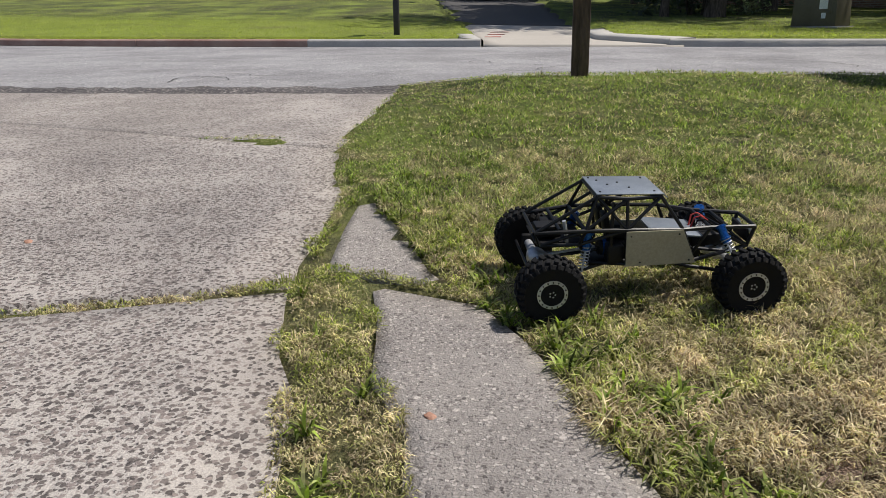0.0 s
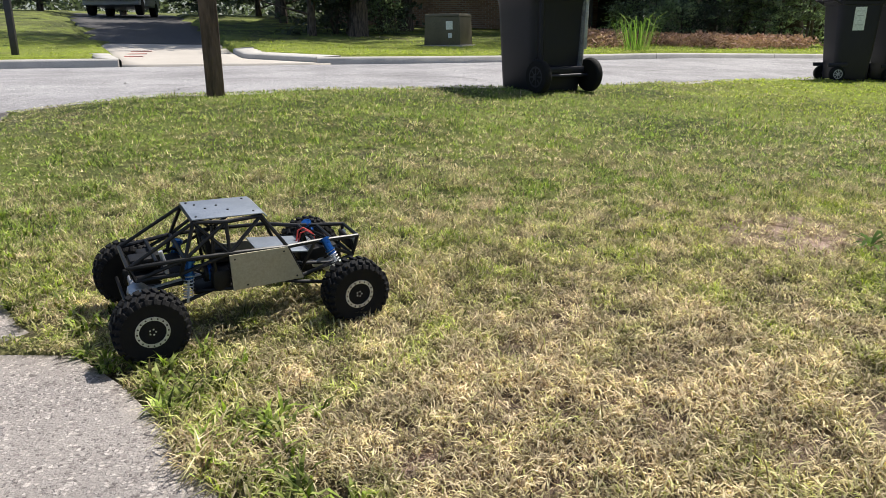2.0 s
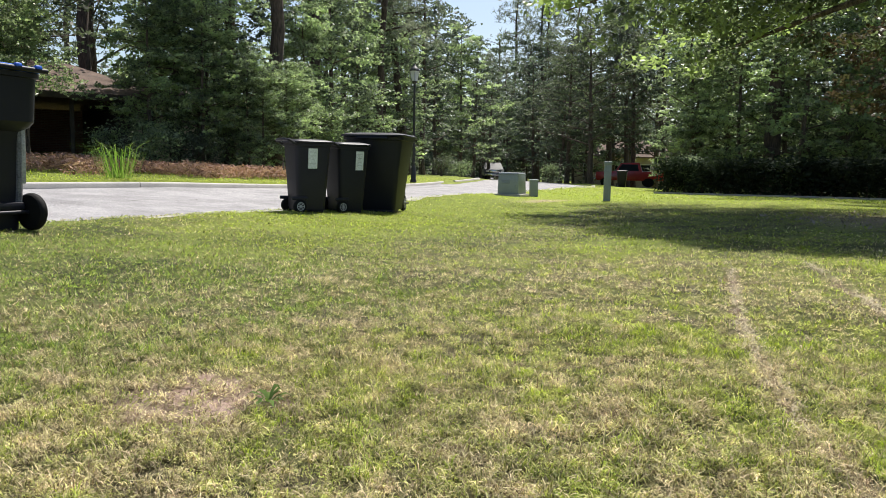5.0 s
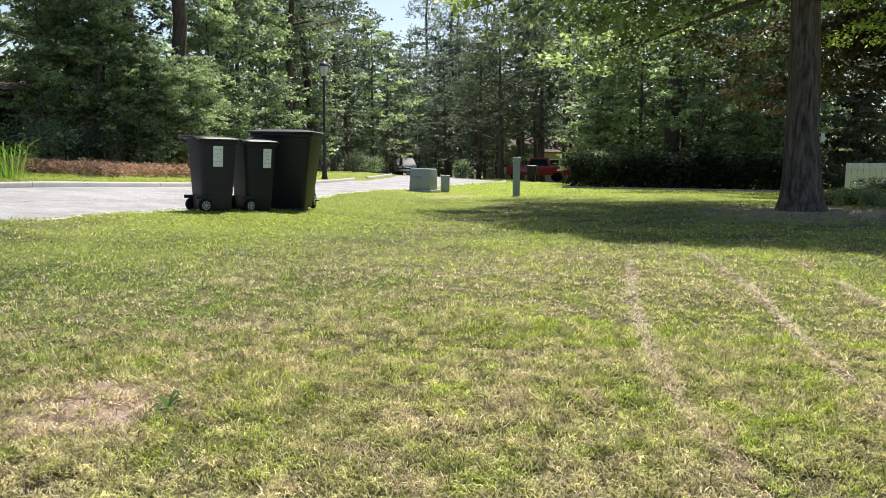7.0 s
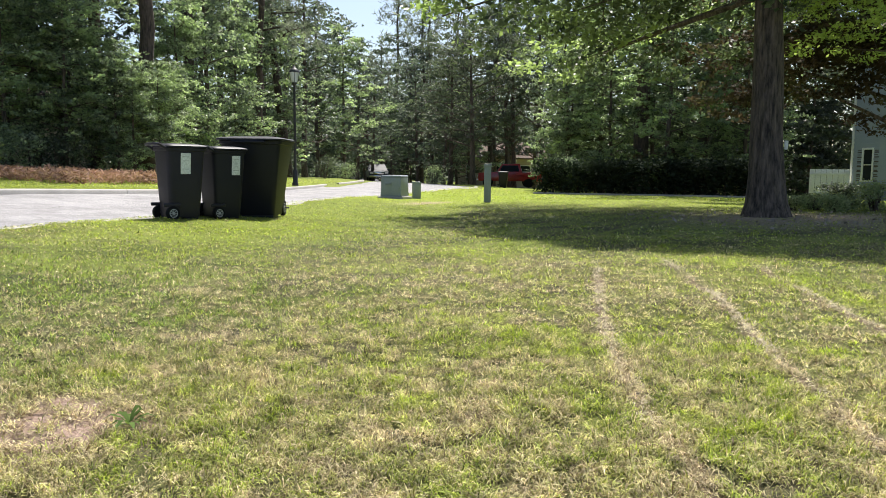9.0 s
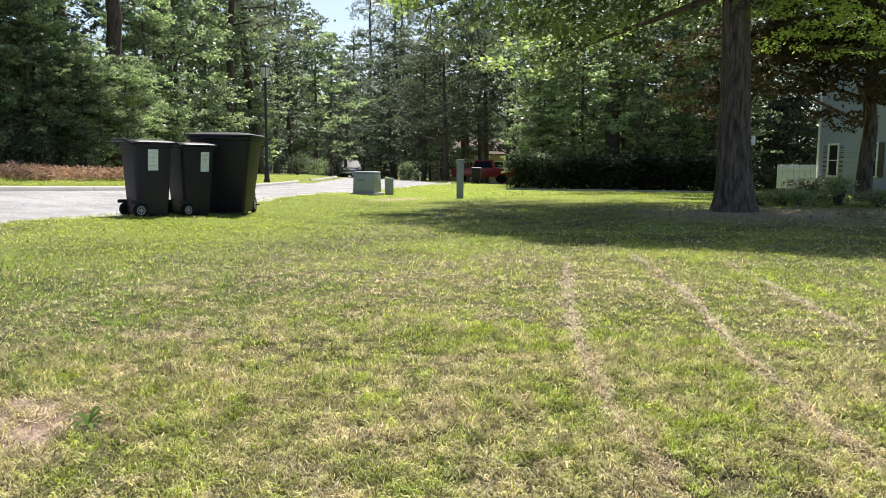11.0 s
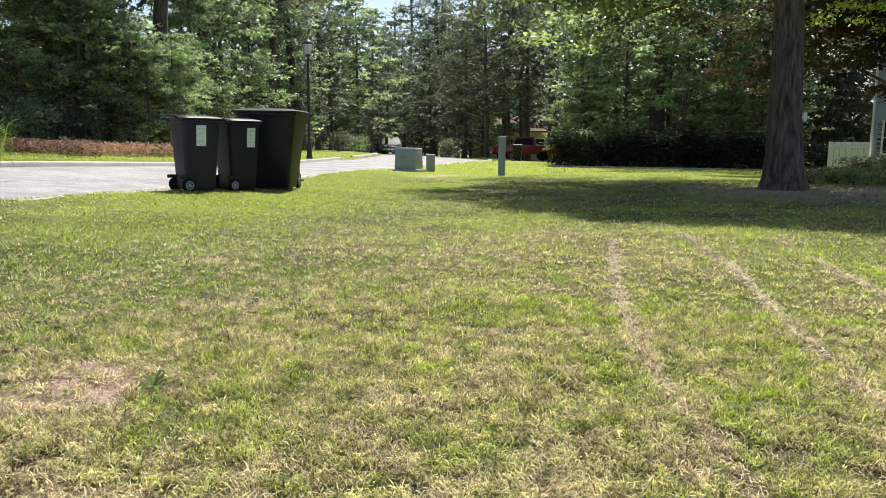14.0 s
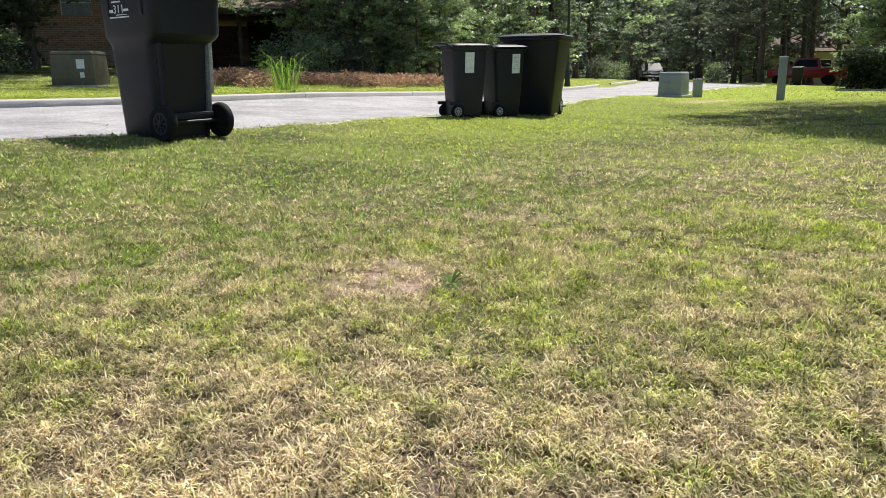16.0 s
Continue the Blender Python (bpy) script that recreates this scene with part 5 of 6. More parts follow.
        bm.faces.new(top)
        bm.faces.new(low[::-1])
        for k in range(3):
            bm.faces.new((top[k], low[k], low[(k + 1) % 3], top[(k + 1) % 3]))
    return bm


HOUSE = pose(2.6, 27.0, 0.95, 0, 0, -14)
house = thing("brick_house", HOUSE, "low brown brick house with a carport, shaded by trees", "house")
for x0, x1, z0, z1 in ((0, 3.8, -0.6, 3.5), (4.7, 8.0, -0.6, 3.5), (3.8, 4.7, -0.6, 1.6), (3.8, 4.7, 2.8, 3.5)):
    wall = part("wall", box(bmesh.new(), (x1 - x0, 0.25, z1 - z0), ((x0 + x1) / 2, 0.125, (z0 + z1) / 2)), M["brick"], house)
part("wall", box(bmesh.new(), (0.25, 8, 4.1), (0.125, 4.25, 1.45)), M["brick"], house)
part("wall", box(bmesh.new(), (0.25, 8, 4.1), (7.875, 4.25, 1.45)), M["brick"], house)
part("wall", box(bmesh.new(), (8.0, 0.25, 4.1), (4.0, 8.37, 1.45)), M["brick"], house)
window_at(house, 0.9, 1.2, Matrix.Translation((4.25, 0.12, 2.2)), False, (1, 3), M["pale_pane"])
part("roof", gable(bmesh.new(), 0, 8.0, 0, 8.5, 3.58, 5.2, 0.55), M["shingle"], house)
part("fascia", box(bmesh.new(), (9.1, 0.05, 0.2), (4.0, -0.57, 3.46), None, 0.004), M["dark_wood"], house)
carport = part("carport_roof", gable(bmesh.new(), 8.5, 11.7, -1.2, 6.5, 1.8, 3.15, 0.45, hip=2.6), M["shingle"], house, "brown shingled carport roof")
part("fascia", box(bmesh.new(), (4.1, 0.05, 0.2), (10.1, -1.67, 1.69), None, 0.004), M["dark_wood"], carport)
for x in (9.04, 11.5):
    part("post", box(bmesh.new(), (0.12, 0.12, 2.4), (x, -1.1, 0.5), None, 0.008), M["dark_wood"], carport)
part("carport_wall", box(bmesh.new(), (4.2, 0.2, 2.3), (10.2, 6.2, 0.55)), M["brick"], house)
# Dark end wall added only to keep sun out of the open carport.
part("carport_wall", box(bmesh.new(), (0.15, 7.4, 2.2), (10.75, 2.7, 0.6)), M["dark_wood"], house)
part("gable_wall", box(bmesh.new(), (5.5, 0.2, 2.4), (15.2, 5.0, 0.7)), M["stucco"], house, "tan side wall")
part("gable_roof", gable(bmesh.new(), 12.6, 18.0, 5.0, 9.0, 1.8, 2.9, 0.4), M["shingle"], house)

# sided house by the oak
SIDED = pose(33.4, 1.03, -0.1, 0, 0, -136)
sided = thing("sided_house", SIDED, "two-storey blue-grey lap-sided house with dark shutters", "house")
for x0, x1, z0, z1 in ((0, 0.54, -0.4, 5.6), (1.04, 9.0, -0.4, 5.6), (0.54, 1.04, -0.4, 0.58), (0.54, 1.04, 1.72, 5.6)):
    part("wall", box(bmesh.new(), (x1 - x0, 0.2, z1 - z0), ((x0 + x1) / 2, 0.12, (z0 + z1) / 2)), M["siding"], sided)
part("wall", box(bmesh.new(), (0.2, 7, 6.0), (0.12, 3.7, 2.6)), M["siding"], sided)
for k in range(32):
    z = -0.1 + 0.178 * k
    for x0, x1 in (((0.08, 0.5), (1.08, 9.0)) if 0.48 < z < 1.82 else ((0.08, 9.0),)):
        part("siding_board", box(bmesh.new(), (x1 - x0, 0.03, 0.19), ((x0 + x1) / 2, 0.004, z), Matrix.Rotation(radians(9), 4, "X")), M["siding"], sided)
part("corner_board", box(bmesh.new(), (0.1, 0.1, 6.0), (0.0, 0.03, 2.6), None, 0.006), M["trim"], sided)
window_at(sided, 0.5, 1.14, Matrix.Translation((0.79, 0.03, 1.15)), True, (1, 2))
window_at(sided, 0.5, 1.14, Matrix.Translation((2.65, -0.02, 1.15)), True, (1, 2))
part("roof", gable(bmesh.new(), 0, 9.0, 0, 8.0, 5.6, 8.0, 0.45), M["shingle"], sided)
fence = thing("garden_fence", pose(33.2, 1.05, -0.1, 0, 0, 96), "low white board fence beside the house", "fence")
for k in range(7):
    part("board", box(bmesh.new(), (0.19, 0.02, 0.95), (0.1 + 0.2 * k, 0, 0.5), None, 0.004), M["trim"], fence)
part("rail", box(bmesh.new(), (1.4, 0.05, 0.08), (0.7, 0.035, 0.8), None, 0.004), M["trim"], fence)

# tan house far down the street
tan = thing("tan_house", pose(67.5, 38.5, -0.9, 0, 0, -62), "small tan house far down the street", "house")
part("wall", box(bmesh.new(), (9, 7, 3.4), (4.5, 3.5, 1.2)), M["stucco"], tan)
part("roof", gable(bmesh.new(), 0, 9.0, 0, 7.0, 2.9, 4.6, 0.4), M["shingle"], tan)
for x in (1.6, 4.6, 7.2):
    window_at(tan, 1.0, 1.2, Matrix.Translation((x, -0.01, 1.5)))


# ---- vehicles ----
def vehicle(name, m, paint, label, category, profile, width, wheels, wheel_r, glass, lamps=True):
    """A body drawn from its side profile (x forward, z up), pinched above the belt line, with glass, wheels and lamps."""
    top = thing(name, m, label, category)
    bm = bmesh.new()
    belt = glass[0][1]

    def half(z):
        return width / 2 * (1.0 if z < belt else 1.0 - 0.22 * (z - belt) / max(0.3, max(p[1] for p in profile) - belt))
    sides = []
    for s in (-1, 1):
        sides.append([bm.verts.new((x, s * half(z), z)) for x, z in profile])
    n = len(profile)
    bm.faces.new(sides[0])
    bm.faces.new(sides[1][::-1])
    for k in range(n):
        bm.faces.new((sides[0][k], sides[1][k], sides[1][(k + 1) % n], sides[0][(k + 1) % n]))
    bmesh.ops.recalc_face_normals(bm, faces=bm.faces)
    bmesh.ops.bevel(bm, geom=list(bm.edges), offset=0.05, segments=2, affect="EDGES", profile=0.6)
    body = part("body", bm, paint, top)
    for s in (-1, 1):
        g = bmesh.new()
        vs = [g.verts.new((x, s * (half(z) + 0.006), z)) for x, z in glass]
        vs2 = [g.verts.new(v.co - Vector((0, s * 0.02, 0))) for v in vs]
        g.faces.new(vs)
        for k in range(len(vs)):
            g.faces.new((vs[k], vs2[k], vs2[(k + 1) % len(vs)], vs[(k + 1) % len(vs)]))
        part("side_window", g, M["pane"], body)
        part("mirror", box(bmesh.new(), (0.12, 0.2, 0.16), (glass[-1][0] - 0.1, s * (width / 2 + 0.1), belt + 0.08), None, 0.03), paint, body)
    f0, f1 = glass[-1], glass[-2]
    g = bmesh.new()
    n0, n1 = Vector((f0[0] + 0.13, 0, f0[1] + 0.03)), Vector((f1[0] + 0.13, 0, f1[1] - 0.02))
    q = [g.verts.new((p.x, s * half(p.z) * 0.86, p.z)) for p, s in ((n0, -1), (n0, 1), (n1, 1), (n1, -1))]
    g.faces.new(q)
    bmesh.ops.solidify(g, geom=list(g.faces), thickness=0.02)
    part("windscreen", g, M["pane"], body)
    for x in wheels:
        for s in (-1, 1):
            t = Matrix.Translation((x, s * (width / 2 - 0.12), wheel_r)) @ Matrix.Rotation(radians(-90 * s), 4, "X")
            w = part("wheel", lathe(bmesh.new(), [(wheel_r * 0.6, -0.1), (wheel_r * 0.94, -0.11), (wheel_r, -0.07), (wheel_r, 0.07), (wheel_r * 0.94, 0.12), (wheel_r * 0.62, 0.125)], 24, t), M["rubber"], top)
            part("rim", lathe(bmesh.new(), [(wheel_r * 0.6, 0.0), (wheel_r * 0.6, 0.11), (wheel_r * 0.5, 0.08), (wheel_r * 0.15, 0.1), (wheel_r * 0.1, 0.12)], 20, t), M["alloy"], w)
    nose = max(p[0] for p in profile)
    if lamps:
        for s in (-1, 1):
            part("headlight", box(bmesh.new(), (0.08, 0.34, 0.17), (nose - 0.01, s * (width / 2 - 0.24), 0.9), None, 0.03), M["lens"], top, "clear headlight")
        part("grille", box(bmesh.new(), (0.06, width - 0.9, 0.24), (nose, 0, 0.9), None, 0.02), M["chrome"], top)
        part("bumper", box(bmesh.new(), (0.16, width * 0.97, 0.22), (nose + 0.02, 0, 0.58), None, 0.04), M["chrome"], top)
        part("number_plate", box(bmesh.new(), (0.02, 0.3, 0.15), (nose + 0.11, 0, 0.58), None, 0.004), M["paper"], top)
    return top


truck_z = float(level(63.5, 45.6))
vehicle("pickup_truck", pose(63.5, 45.6, truck_z, 0, 0, 180 + 40), M["navy_paint"], "dark pickup truck with lit headlights coming down the street", "pickup truck",
        ((-2.8, 0.45), (2.65, 0.42), (2.75, 0.7), (2.7, 1.05), (1.15, 1.18), (0.35, 1.78), (-1.1, 1.8), (-1.35, 1.15), (-2.8, 1.12)), 1.98, (-1.75, 1.8), 0.38, ((-1.1, 1.2), (-0.95, 1.66), (0.25, 1.66), (0.95, 1.2)))
jx, jy = 54.3, 26.0
vehicle("red_pickup_truck", pose(jx, jy, float(level(jx, jy)), 0, 0, 118), M["red_paint"], "red pickup truck parked on a far drive", "pickup truck",
        ((-2.7, 0.5), (2.3, 0.5), (2.4, 0.8), (2.35, 1.15), (0.9, 1.22), (0.5, 1.85), (-0.9, 1.88), (-1.1, 1.2), (-2.7, 1.2)), 1.9, (-1.6, 1.6), 0.42, ((-0.85, 1.25), (-0.75, 1.74), (0.42, 1.74), (0.8, 1.25)))
px, py = -4.5, 31.0
vehicle("parked_van", pose(px, py, float(level(px, py)) + 0.03, 0, 0, -93), M["silver_paint"], "pale blue-grey van parked on the drive across", "van",
        ((-2.2, 0.35), (2.1, 0.33), (2.2, 0.6), (2.1, 0.95), (1.3, 1.1), (0.5, 1.65), (-1.9, 1.7), (-2.2, 1.1)), 1.85, (-1.35, 1.4), 0.33, ((-1.9, 1.1), (-1.8, 1.55), (0.4, 1.55), (1.05, 1.1)))
bx, by = 43.4, 21.0
small_cart(stand(bx, by, 200), 0.6, 0.66, 1.05, 0.1, "black refuse cart on the lawn far off", M["cart"], None)
for x, y in ((48.6, 38.7), (44.0, 36.3)):
    far_box = thing("mailbox", stand(x, y, 35), "white mailbox on a dark post far down the street", "mailbox")
    part("shaft", box(bmesh.new(), (0.1, 0.1, 1.0), (0, 0, 0.5)), M["iron"], far_box)
    part("box", box(bmesh.new(), (0.2, 0.5, 0.22), (0, 0, 1.1), None, 0.04), M["trim"], far_box)


# ---- trees and shrubs ----
rng = np.random.default_rng(7)


def leaf_cloud(centres, spread, count, size, flat=0.6, seed=0, slim=0.55):
    """Leaves strewn round centres: each a kite of two triangles, turned at random, drooping a little."""
    r = np.random.default_rng(seed)
    c = np.repeat(np.asarray(centres, float), count, 0)
    n = len(c)
    spread = np.repeat(np.broadcast_to(spread, (len(centres),)), count)
    d = r.normal(size=(n, 3))
    d /= np.linalg.norm(d, axis=1)[:, None]
    d *= (r.random(n) ** 0.45 * spread)[:, None]
    d[:, 2] *= flat
    p = c + d
    a = r.normal(size=(n, 3)) * (1, 1, 0.55) + (0, 0, -0.35)
    a /= np.linalg.norm(a, axis=1)[:, None]
    b = np.cross(a, r.normal(size=(n, 3)) * 0.6 + (0, 0, 0.8))
    b /= np.linalg.norm(b, axis=1)[:, None]
    s = (size * (0.6 + 0.8 * r.random(n)))[:, None]
    v = np.stack((p - a * s * 0.5, p + b * s * slim * 0.5 - a * s * 0.05, p + a * s * 0.5, p - b * s * slim * 0.5 - a * s * 0.05), 1).reshape(-1, 3)
    return v, np.arange(4 * n).reshape(-1, 4)


def needle_cloud(centres, size, blades, seed=0):
    """Pine tufts: slim blades fanned out round each centre."""
    r = np.random.default_rng(seed)
    c = np.repeat(np.asarray(centres, float), blades, 0)
    n = len(c)
    a = r.normal(size=(n, 3)) + (0, 0, 0.25)
    a /= np.linalg.norm(a, axis=1)[:, None]
    b = np.cross(a, r.normal(size=(n, 3)))
    b /= np.linalg.norm(b, axis=1)[:, None]
    s = (size * (0.7 + 0.6 * r.random(n)))[:, None]
    v = np.stack((c + b * s * 0.055, c - b * s * 0.055, c + a * s), 1).reshape(-1, 3)
    return v, np.arange(3 * n).reshape(-1, 3)


def limbs(bm, r, base, top, radius, count, low, reach, rise, sides=7, bend=0.25, bias=(0, 0), flare=0.35):
    """A tapered, slightly crooked trunk with limbs and twigs; gives the twig ends."""
    base, top = Vector(base), Vector(top)
    steps = 9
    line = [base.lerp(top, k / steps) + Vector((r.normal(), r.normal(), 0)) * bend * (0 if k == 0 else 0.35) * (top - base).length / 20 for k in range(steps + 1)]
    rad = [radius * (1 - 0.82 * (k / steps) ** 1.1) for k in range(steps + 1)]
    foot = [0.0, 0.12, 0.3, 0.6]
    tube(bm, [line[0].lerp(line[1], g) for g in foot] + line[1:], [radius * (1 + flare * (1 - g / 0.9) ** 3) for g in foot] + rad[1:], sides + (3 if flare < 0.5 else 21))
    ends = []
    for k in range(count):
        f = low + (1 - low) * (k + r.random()) / count
        i = min(int(f * steps), steps - 1)
        p = line[i].lerp(line[i + 1], f * steps - i)
        a = k * 2.4 + r.random()
        long = reach * (0.6 + 0.5 * r.random()) * (1 - 0.55 * (f - low) / (1 - low))
        d = Vector((math.cos(a) + bias[0], math.sin(a) + bias[1], rise * (0.5 + r.random())))
        q1 = p + d * long * 0.5 + Vector((0, 0, r.normal() * 0.06 * long))
        q2 = p + d * long + Vector((r.normal(), r.normal(), -0.6 + r.normal())) * 0.10 * long
        r0 = max(0.012, radius * 0.34 * (1 - 0.6 * f))
        tube(bm, [p, q1, q2], [r0, r0 * 0.6, r0 * 0.22], sides - 2, False)
        ends += [tuple(q2), tuple(q1.lerp(q2, 0.5))]
        for s in range(3):
            w = p.lerp(q2, 0.45 + 0.18 * s)
            e = w + Vector((r.normal(), r.normal(), 0.2 + r.normal() * 0.5)) * long * 0.27
            tube(bm, [w, e], [r0 * 0.3, r0 * 0.1], 4, False)
            ends.append(tuple(e))
    return ends


def tree(name, label, category, seed, height, radius, crown_low, reach, count, leaf_size, per, material, bark_of, rise=0.35, spread=1.0, pine=False, bend=0.25, group="", bias=(0, 0), trim=None, lean=None, flare=0.35):
    r = np.random.default_rng(seed)
    top = thing(name, Matrix(), label, category, group)
    bm = bmesh.new()
    ends = limbs(bm, r, (0, 0, -0.15), (*(lean or (r.normal() * 0.02 * height, r.normal() * 0.02 * height)), height), radius, count, crown_low, reach, rise, bend=bend, bias=bias, flare=flare)
    if flare > 0.5:
        for v in bm.verts:
            out = Vector((v.co.x, v.co.y, 0))
            if v.co.z < 4 and 0 < out.length < 2 * radius:
                a = math.atan2(v.co.y, v.co.x)
                v.co += out.normalized() * radius * (0.05 * math.sin(11 * a + 2 * v.co.z) + 0.10 * math.sin(5 * a + 1) * math.exp(-max(v.co.z, 0) / 0.4))
    part("trunk", bm, bark_of, top)
    if pine:
        e = np.array(ends)
        e = np.concatenate([e + r.normal(size=e.shape) * spread * 0.55 for _ in range(per)])
        v, f = needle_cloud(e, leaf_size, 12, seed)
    else:
        sprays = np.repeat(np.array(ends), 5, 0)
        sprays = sprays + r.normal(size=sprays.shape) * (0.52, 0.52, 0.16) * spread
        if trim:
            sprays = sprays[trim(sprays)]
        v, f = leaf_cloud(sprays, spread * 0.4, max(1, per // 5), leaf_size, 0.34, seed)
    sheet("crown", v, f, material, smooth=False).parent = top
    return top


def shrub(name, label, seed, size, leaf_size, count, material, stems=7, category="shrub", group=""):
    """Many-stemmed bush with an uneven outline; size: width, depth, height."""
    r = np.random.default_rng(seed)
    top = thing(name, Matrix(), label, category, group)
    bm, ends = bmesh.new(), []
    for k in range(stems):
        a = k * 2.4
        e = Vector((math.cos(a) * size[0] * 0.36 * r.random(), math.sin(a) * size[1] * 0.36 * r.random(), size[2] * (0.55 + 0.35 * r.random())))
        tube(bm, [(e.x * 0.15, e.y * 0.15, -0.05), e * 0.6, e], [0.03, 0.02, 0.008], 5, False)
        ends.append(tuple(e))
        for _ in range(4):
            ends.append((e.x + r.normal() * size[0] * 0.16, e.y + r.normal() * size[1] * 0.16, size[2] * (0.12 + 0.75 * r.random())))
    part("branchwork", bm, M["bark"], top)
    v, f = leaf_cloud(ends, 0.26 * max(size[0], size[2]), count // len(ends), leaf_size, 0.8 * min(1, 1.1 * size[2] / size[0]), seed)
    v[:, 2] = np.maximum(v[:, 2], 0.01)
    sheet("foliage", v, f, material, smooth=False).parent = top
    return top


def polar(head, dist, eye=(0.45, -0.35)):
    return eye[0] + dist * math.sin(radians(head)), eye[1] + dist * math.cos(radians(head))


def plant(kind, head, dist, scale=1.0, turn=None, lean=(0, 0)):
    x, y = polar(head, dist)
    z = float(lawn(x, y)) if dist < 70 else float(level(x, y))
    m = pose(x, y, z, lean[0], lean[1], rng.random() * 360 if turn is None else turn)
    ob = copy_thing(kind, m)
    ob.scale = (scale, scale, scale)
    return ob


PINES = [tree("pine_tree", "tall pine with a bare dark trunk in the woods", "pine tree", 100 + k, 21 + 2 * k, 0.27, 0.36, 3.4, 26, 0.5, 4, M["needles"], M["pine_bark"], 0.12, 0.9, True, 0.3, "woodland trees") for k in range(3)]
BROAD = [tree("broadleaf_tree", "leafy broadleaf tree at the edge of the woods", "tree", 200 + k, (8.5, 11, 14)[k], (0.12, 0.16, 0.22)[k], 0.12, (2.4, 3.0, 3.8)[k], 26, (0.15, 0.19, 0.25)[k], (84, 60, 44)[k], M["leaf_shaded"] if k == 2 else M["leaf"], M["bark"], 0.4, 0.8, group="woodland trees") for k in range(3)]
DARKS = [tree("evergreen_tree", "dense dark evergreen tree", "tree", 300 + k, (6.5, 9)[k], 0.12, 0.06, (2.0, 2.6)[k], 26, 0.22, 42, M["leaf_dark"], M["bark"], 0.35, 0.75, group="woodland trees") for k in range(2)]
BUSH = [shrub("bush", "leafy green bush at the edge of the woods", 400 + k, (2.2, 2.0, 1.5 + 0.4 * k), 0.13, 1500, M["leaf"], group="woodland bushes") for k in range(2)]
DBUSH = [shrub("bush", "dense dark evergreen garden bush", 410 + k, (2.4, 2.0, 1.7), 0.12, 1500, M["leaf_dark"], group="woodland bushes") for k in range(1)]

# pines whose trunks stand out: heading, distance, size
for h, d, s, k, lean in ((34.1, 25.5, 0.80, 0, (0, 0)), (37.5, 25.0, 0.92, 1, (0, 0)), (45.0, 40, 0.8, 2, (0, 0)), (47.3, 44, 0.95, 0, (0, 9)), (55.1, 112, 1.3, 1, (0, 0)), (57.3, 95, 1.1, 2, (0, 0)), (57.9, 97, 1.1, 0, (0, 0)), (69.0, 55, 0.9, 1, (0, 0)),
                      (73.8, 36, 1.3, 2, (0, 0)), (82.0, 27, 1.05, 0, (0, 0)), (24.7, 34, 1.0, 1, (0, 0)), (22.0, 40, 1.0, 2, (0, 0)), (40.5, 36, 1.0, 0, (0, 0)), (53.1, 92, 0.72, 0, (0, 0)), (54.5, 96, 0.6, 2, (0, 0)), (59.5, 78, 0.85, 2, (0, 0)), (64, 66, 0.8, 2, (0, 0)), (71, 62, 0.9, 0, (0, 0)), (43.5, 48, 0.8, 1, (0, 0)), (46, 52, 0.8, 2, (0, 0)), (62.5, 68, 1.0, 1, (0, 0)), (66.0, 74, 1.0, 0, (0, 0)), (77.5, 60, 1.1, 2, (0, 0)), (86.0, 58, 1.0, 1, (0, 0)), (16.0, 40, 1.0, 0, (0, 0)), (9, 42, 1.0, 1, (0, 0))):
    plant(PINES[k], h, d, s, lean=lean)
# thicket across the street
for h, d, s, k in ((30.7, 25.5, 0.75, 0), (32.0, 25, 0.85, 1), (32.8, 24.2, 0.62, 0), (35.6, 23, 0.42, 0), (36.7, 22.8, 0.36, 0), (38.3, 23.5, 0.36, 0), (38.9, 30, 0.7, 0), (39.5, 29, 0.7, 0), (41.5, 32, 0.8, 1), (43.5, 36, 0.8, 0), (30, 34, 0.8, 1), (41, 40, 0.9, 1), (46.5, 46, 0.8, 1), (48.5, 50, 0.9, 2), (19, 44, 0.9, 2), (25, 42, 1.0, 2), (14, 43, 0.9, 2), (9, 45, 1.0, 2),
                   (49.4, 60, 0.8, 2), (52.4, 72, 0.85, 2), (53.6, 76, 0.8, 2), (55, 92, 0.9, 1), (57, 80, 0.9, 2), (59, 70, 0.8, 2), (61, 66, 0.8, 1), (44.5, 55, 1.1, 2), (47, 62, 1.1, 2), (49.8, 70, 1.1, 2), (51.4, 84, 1.2, 2), (54.2, 98, 1.3, 2), (56.2, 94, 1.2, 2), (58.2, 88, 1.2, 2), (60.4, 80, 1.1, 2), (62.8, 74, 1.2, 2), (45.6, 44, 0.9, 1), (42.6, 44, 1.0, 2), (33.4, 38, 1.0, 2), (37.4, 37, 0.9, 2)):
    plant(BROAD[k], h, d, s)
for h, d, s, k in ((3.2, 19.5, 0.85, 1), (6.0, 20.6, 0.8, 1), (8.6, 22, 0.7, 0), (4.6, 23.5, 0.95, 1), (1.5, 26, 1.0, 1), (-4, 33, 1.0, 0), (-9, 35, 1.0, 1), (-14, 36, 1.0, 0), (-20, 36, 1.1, 1), (-26, 38, 1.1, 0), (-33, 38, 1.1, 1), (5, 36, 1.1, 1), (0, 37, 1.1, 0),
                   (67.8, 44, 0.9, 1), (70.0, 46, 1.0, 0), (72.5, 44, 1.0, 1), (76, 42, 1.0, 0), (79, 42, 1.0, 1), (82.5, 40, 1.0, 1), (85, 42, 1.0, 0), (88.5, 44, 1.1, 1), (53, 96, 1.3, 1), (56.5, 98, 1.2, 0), (60, 84, 1.2, 1)):
    plant(DARKS[k], h, d, s)
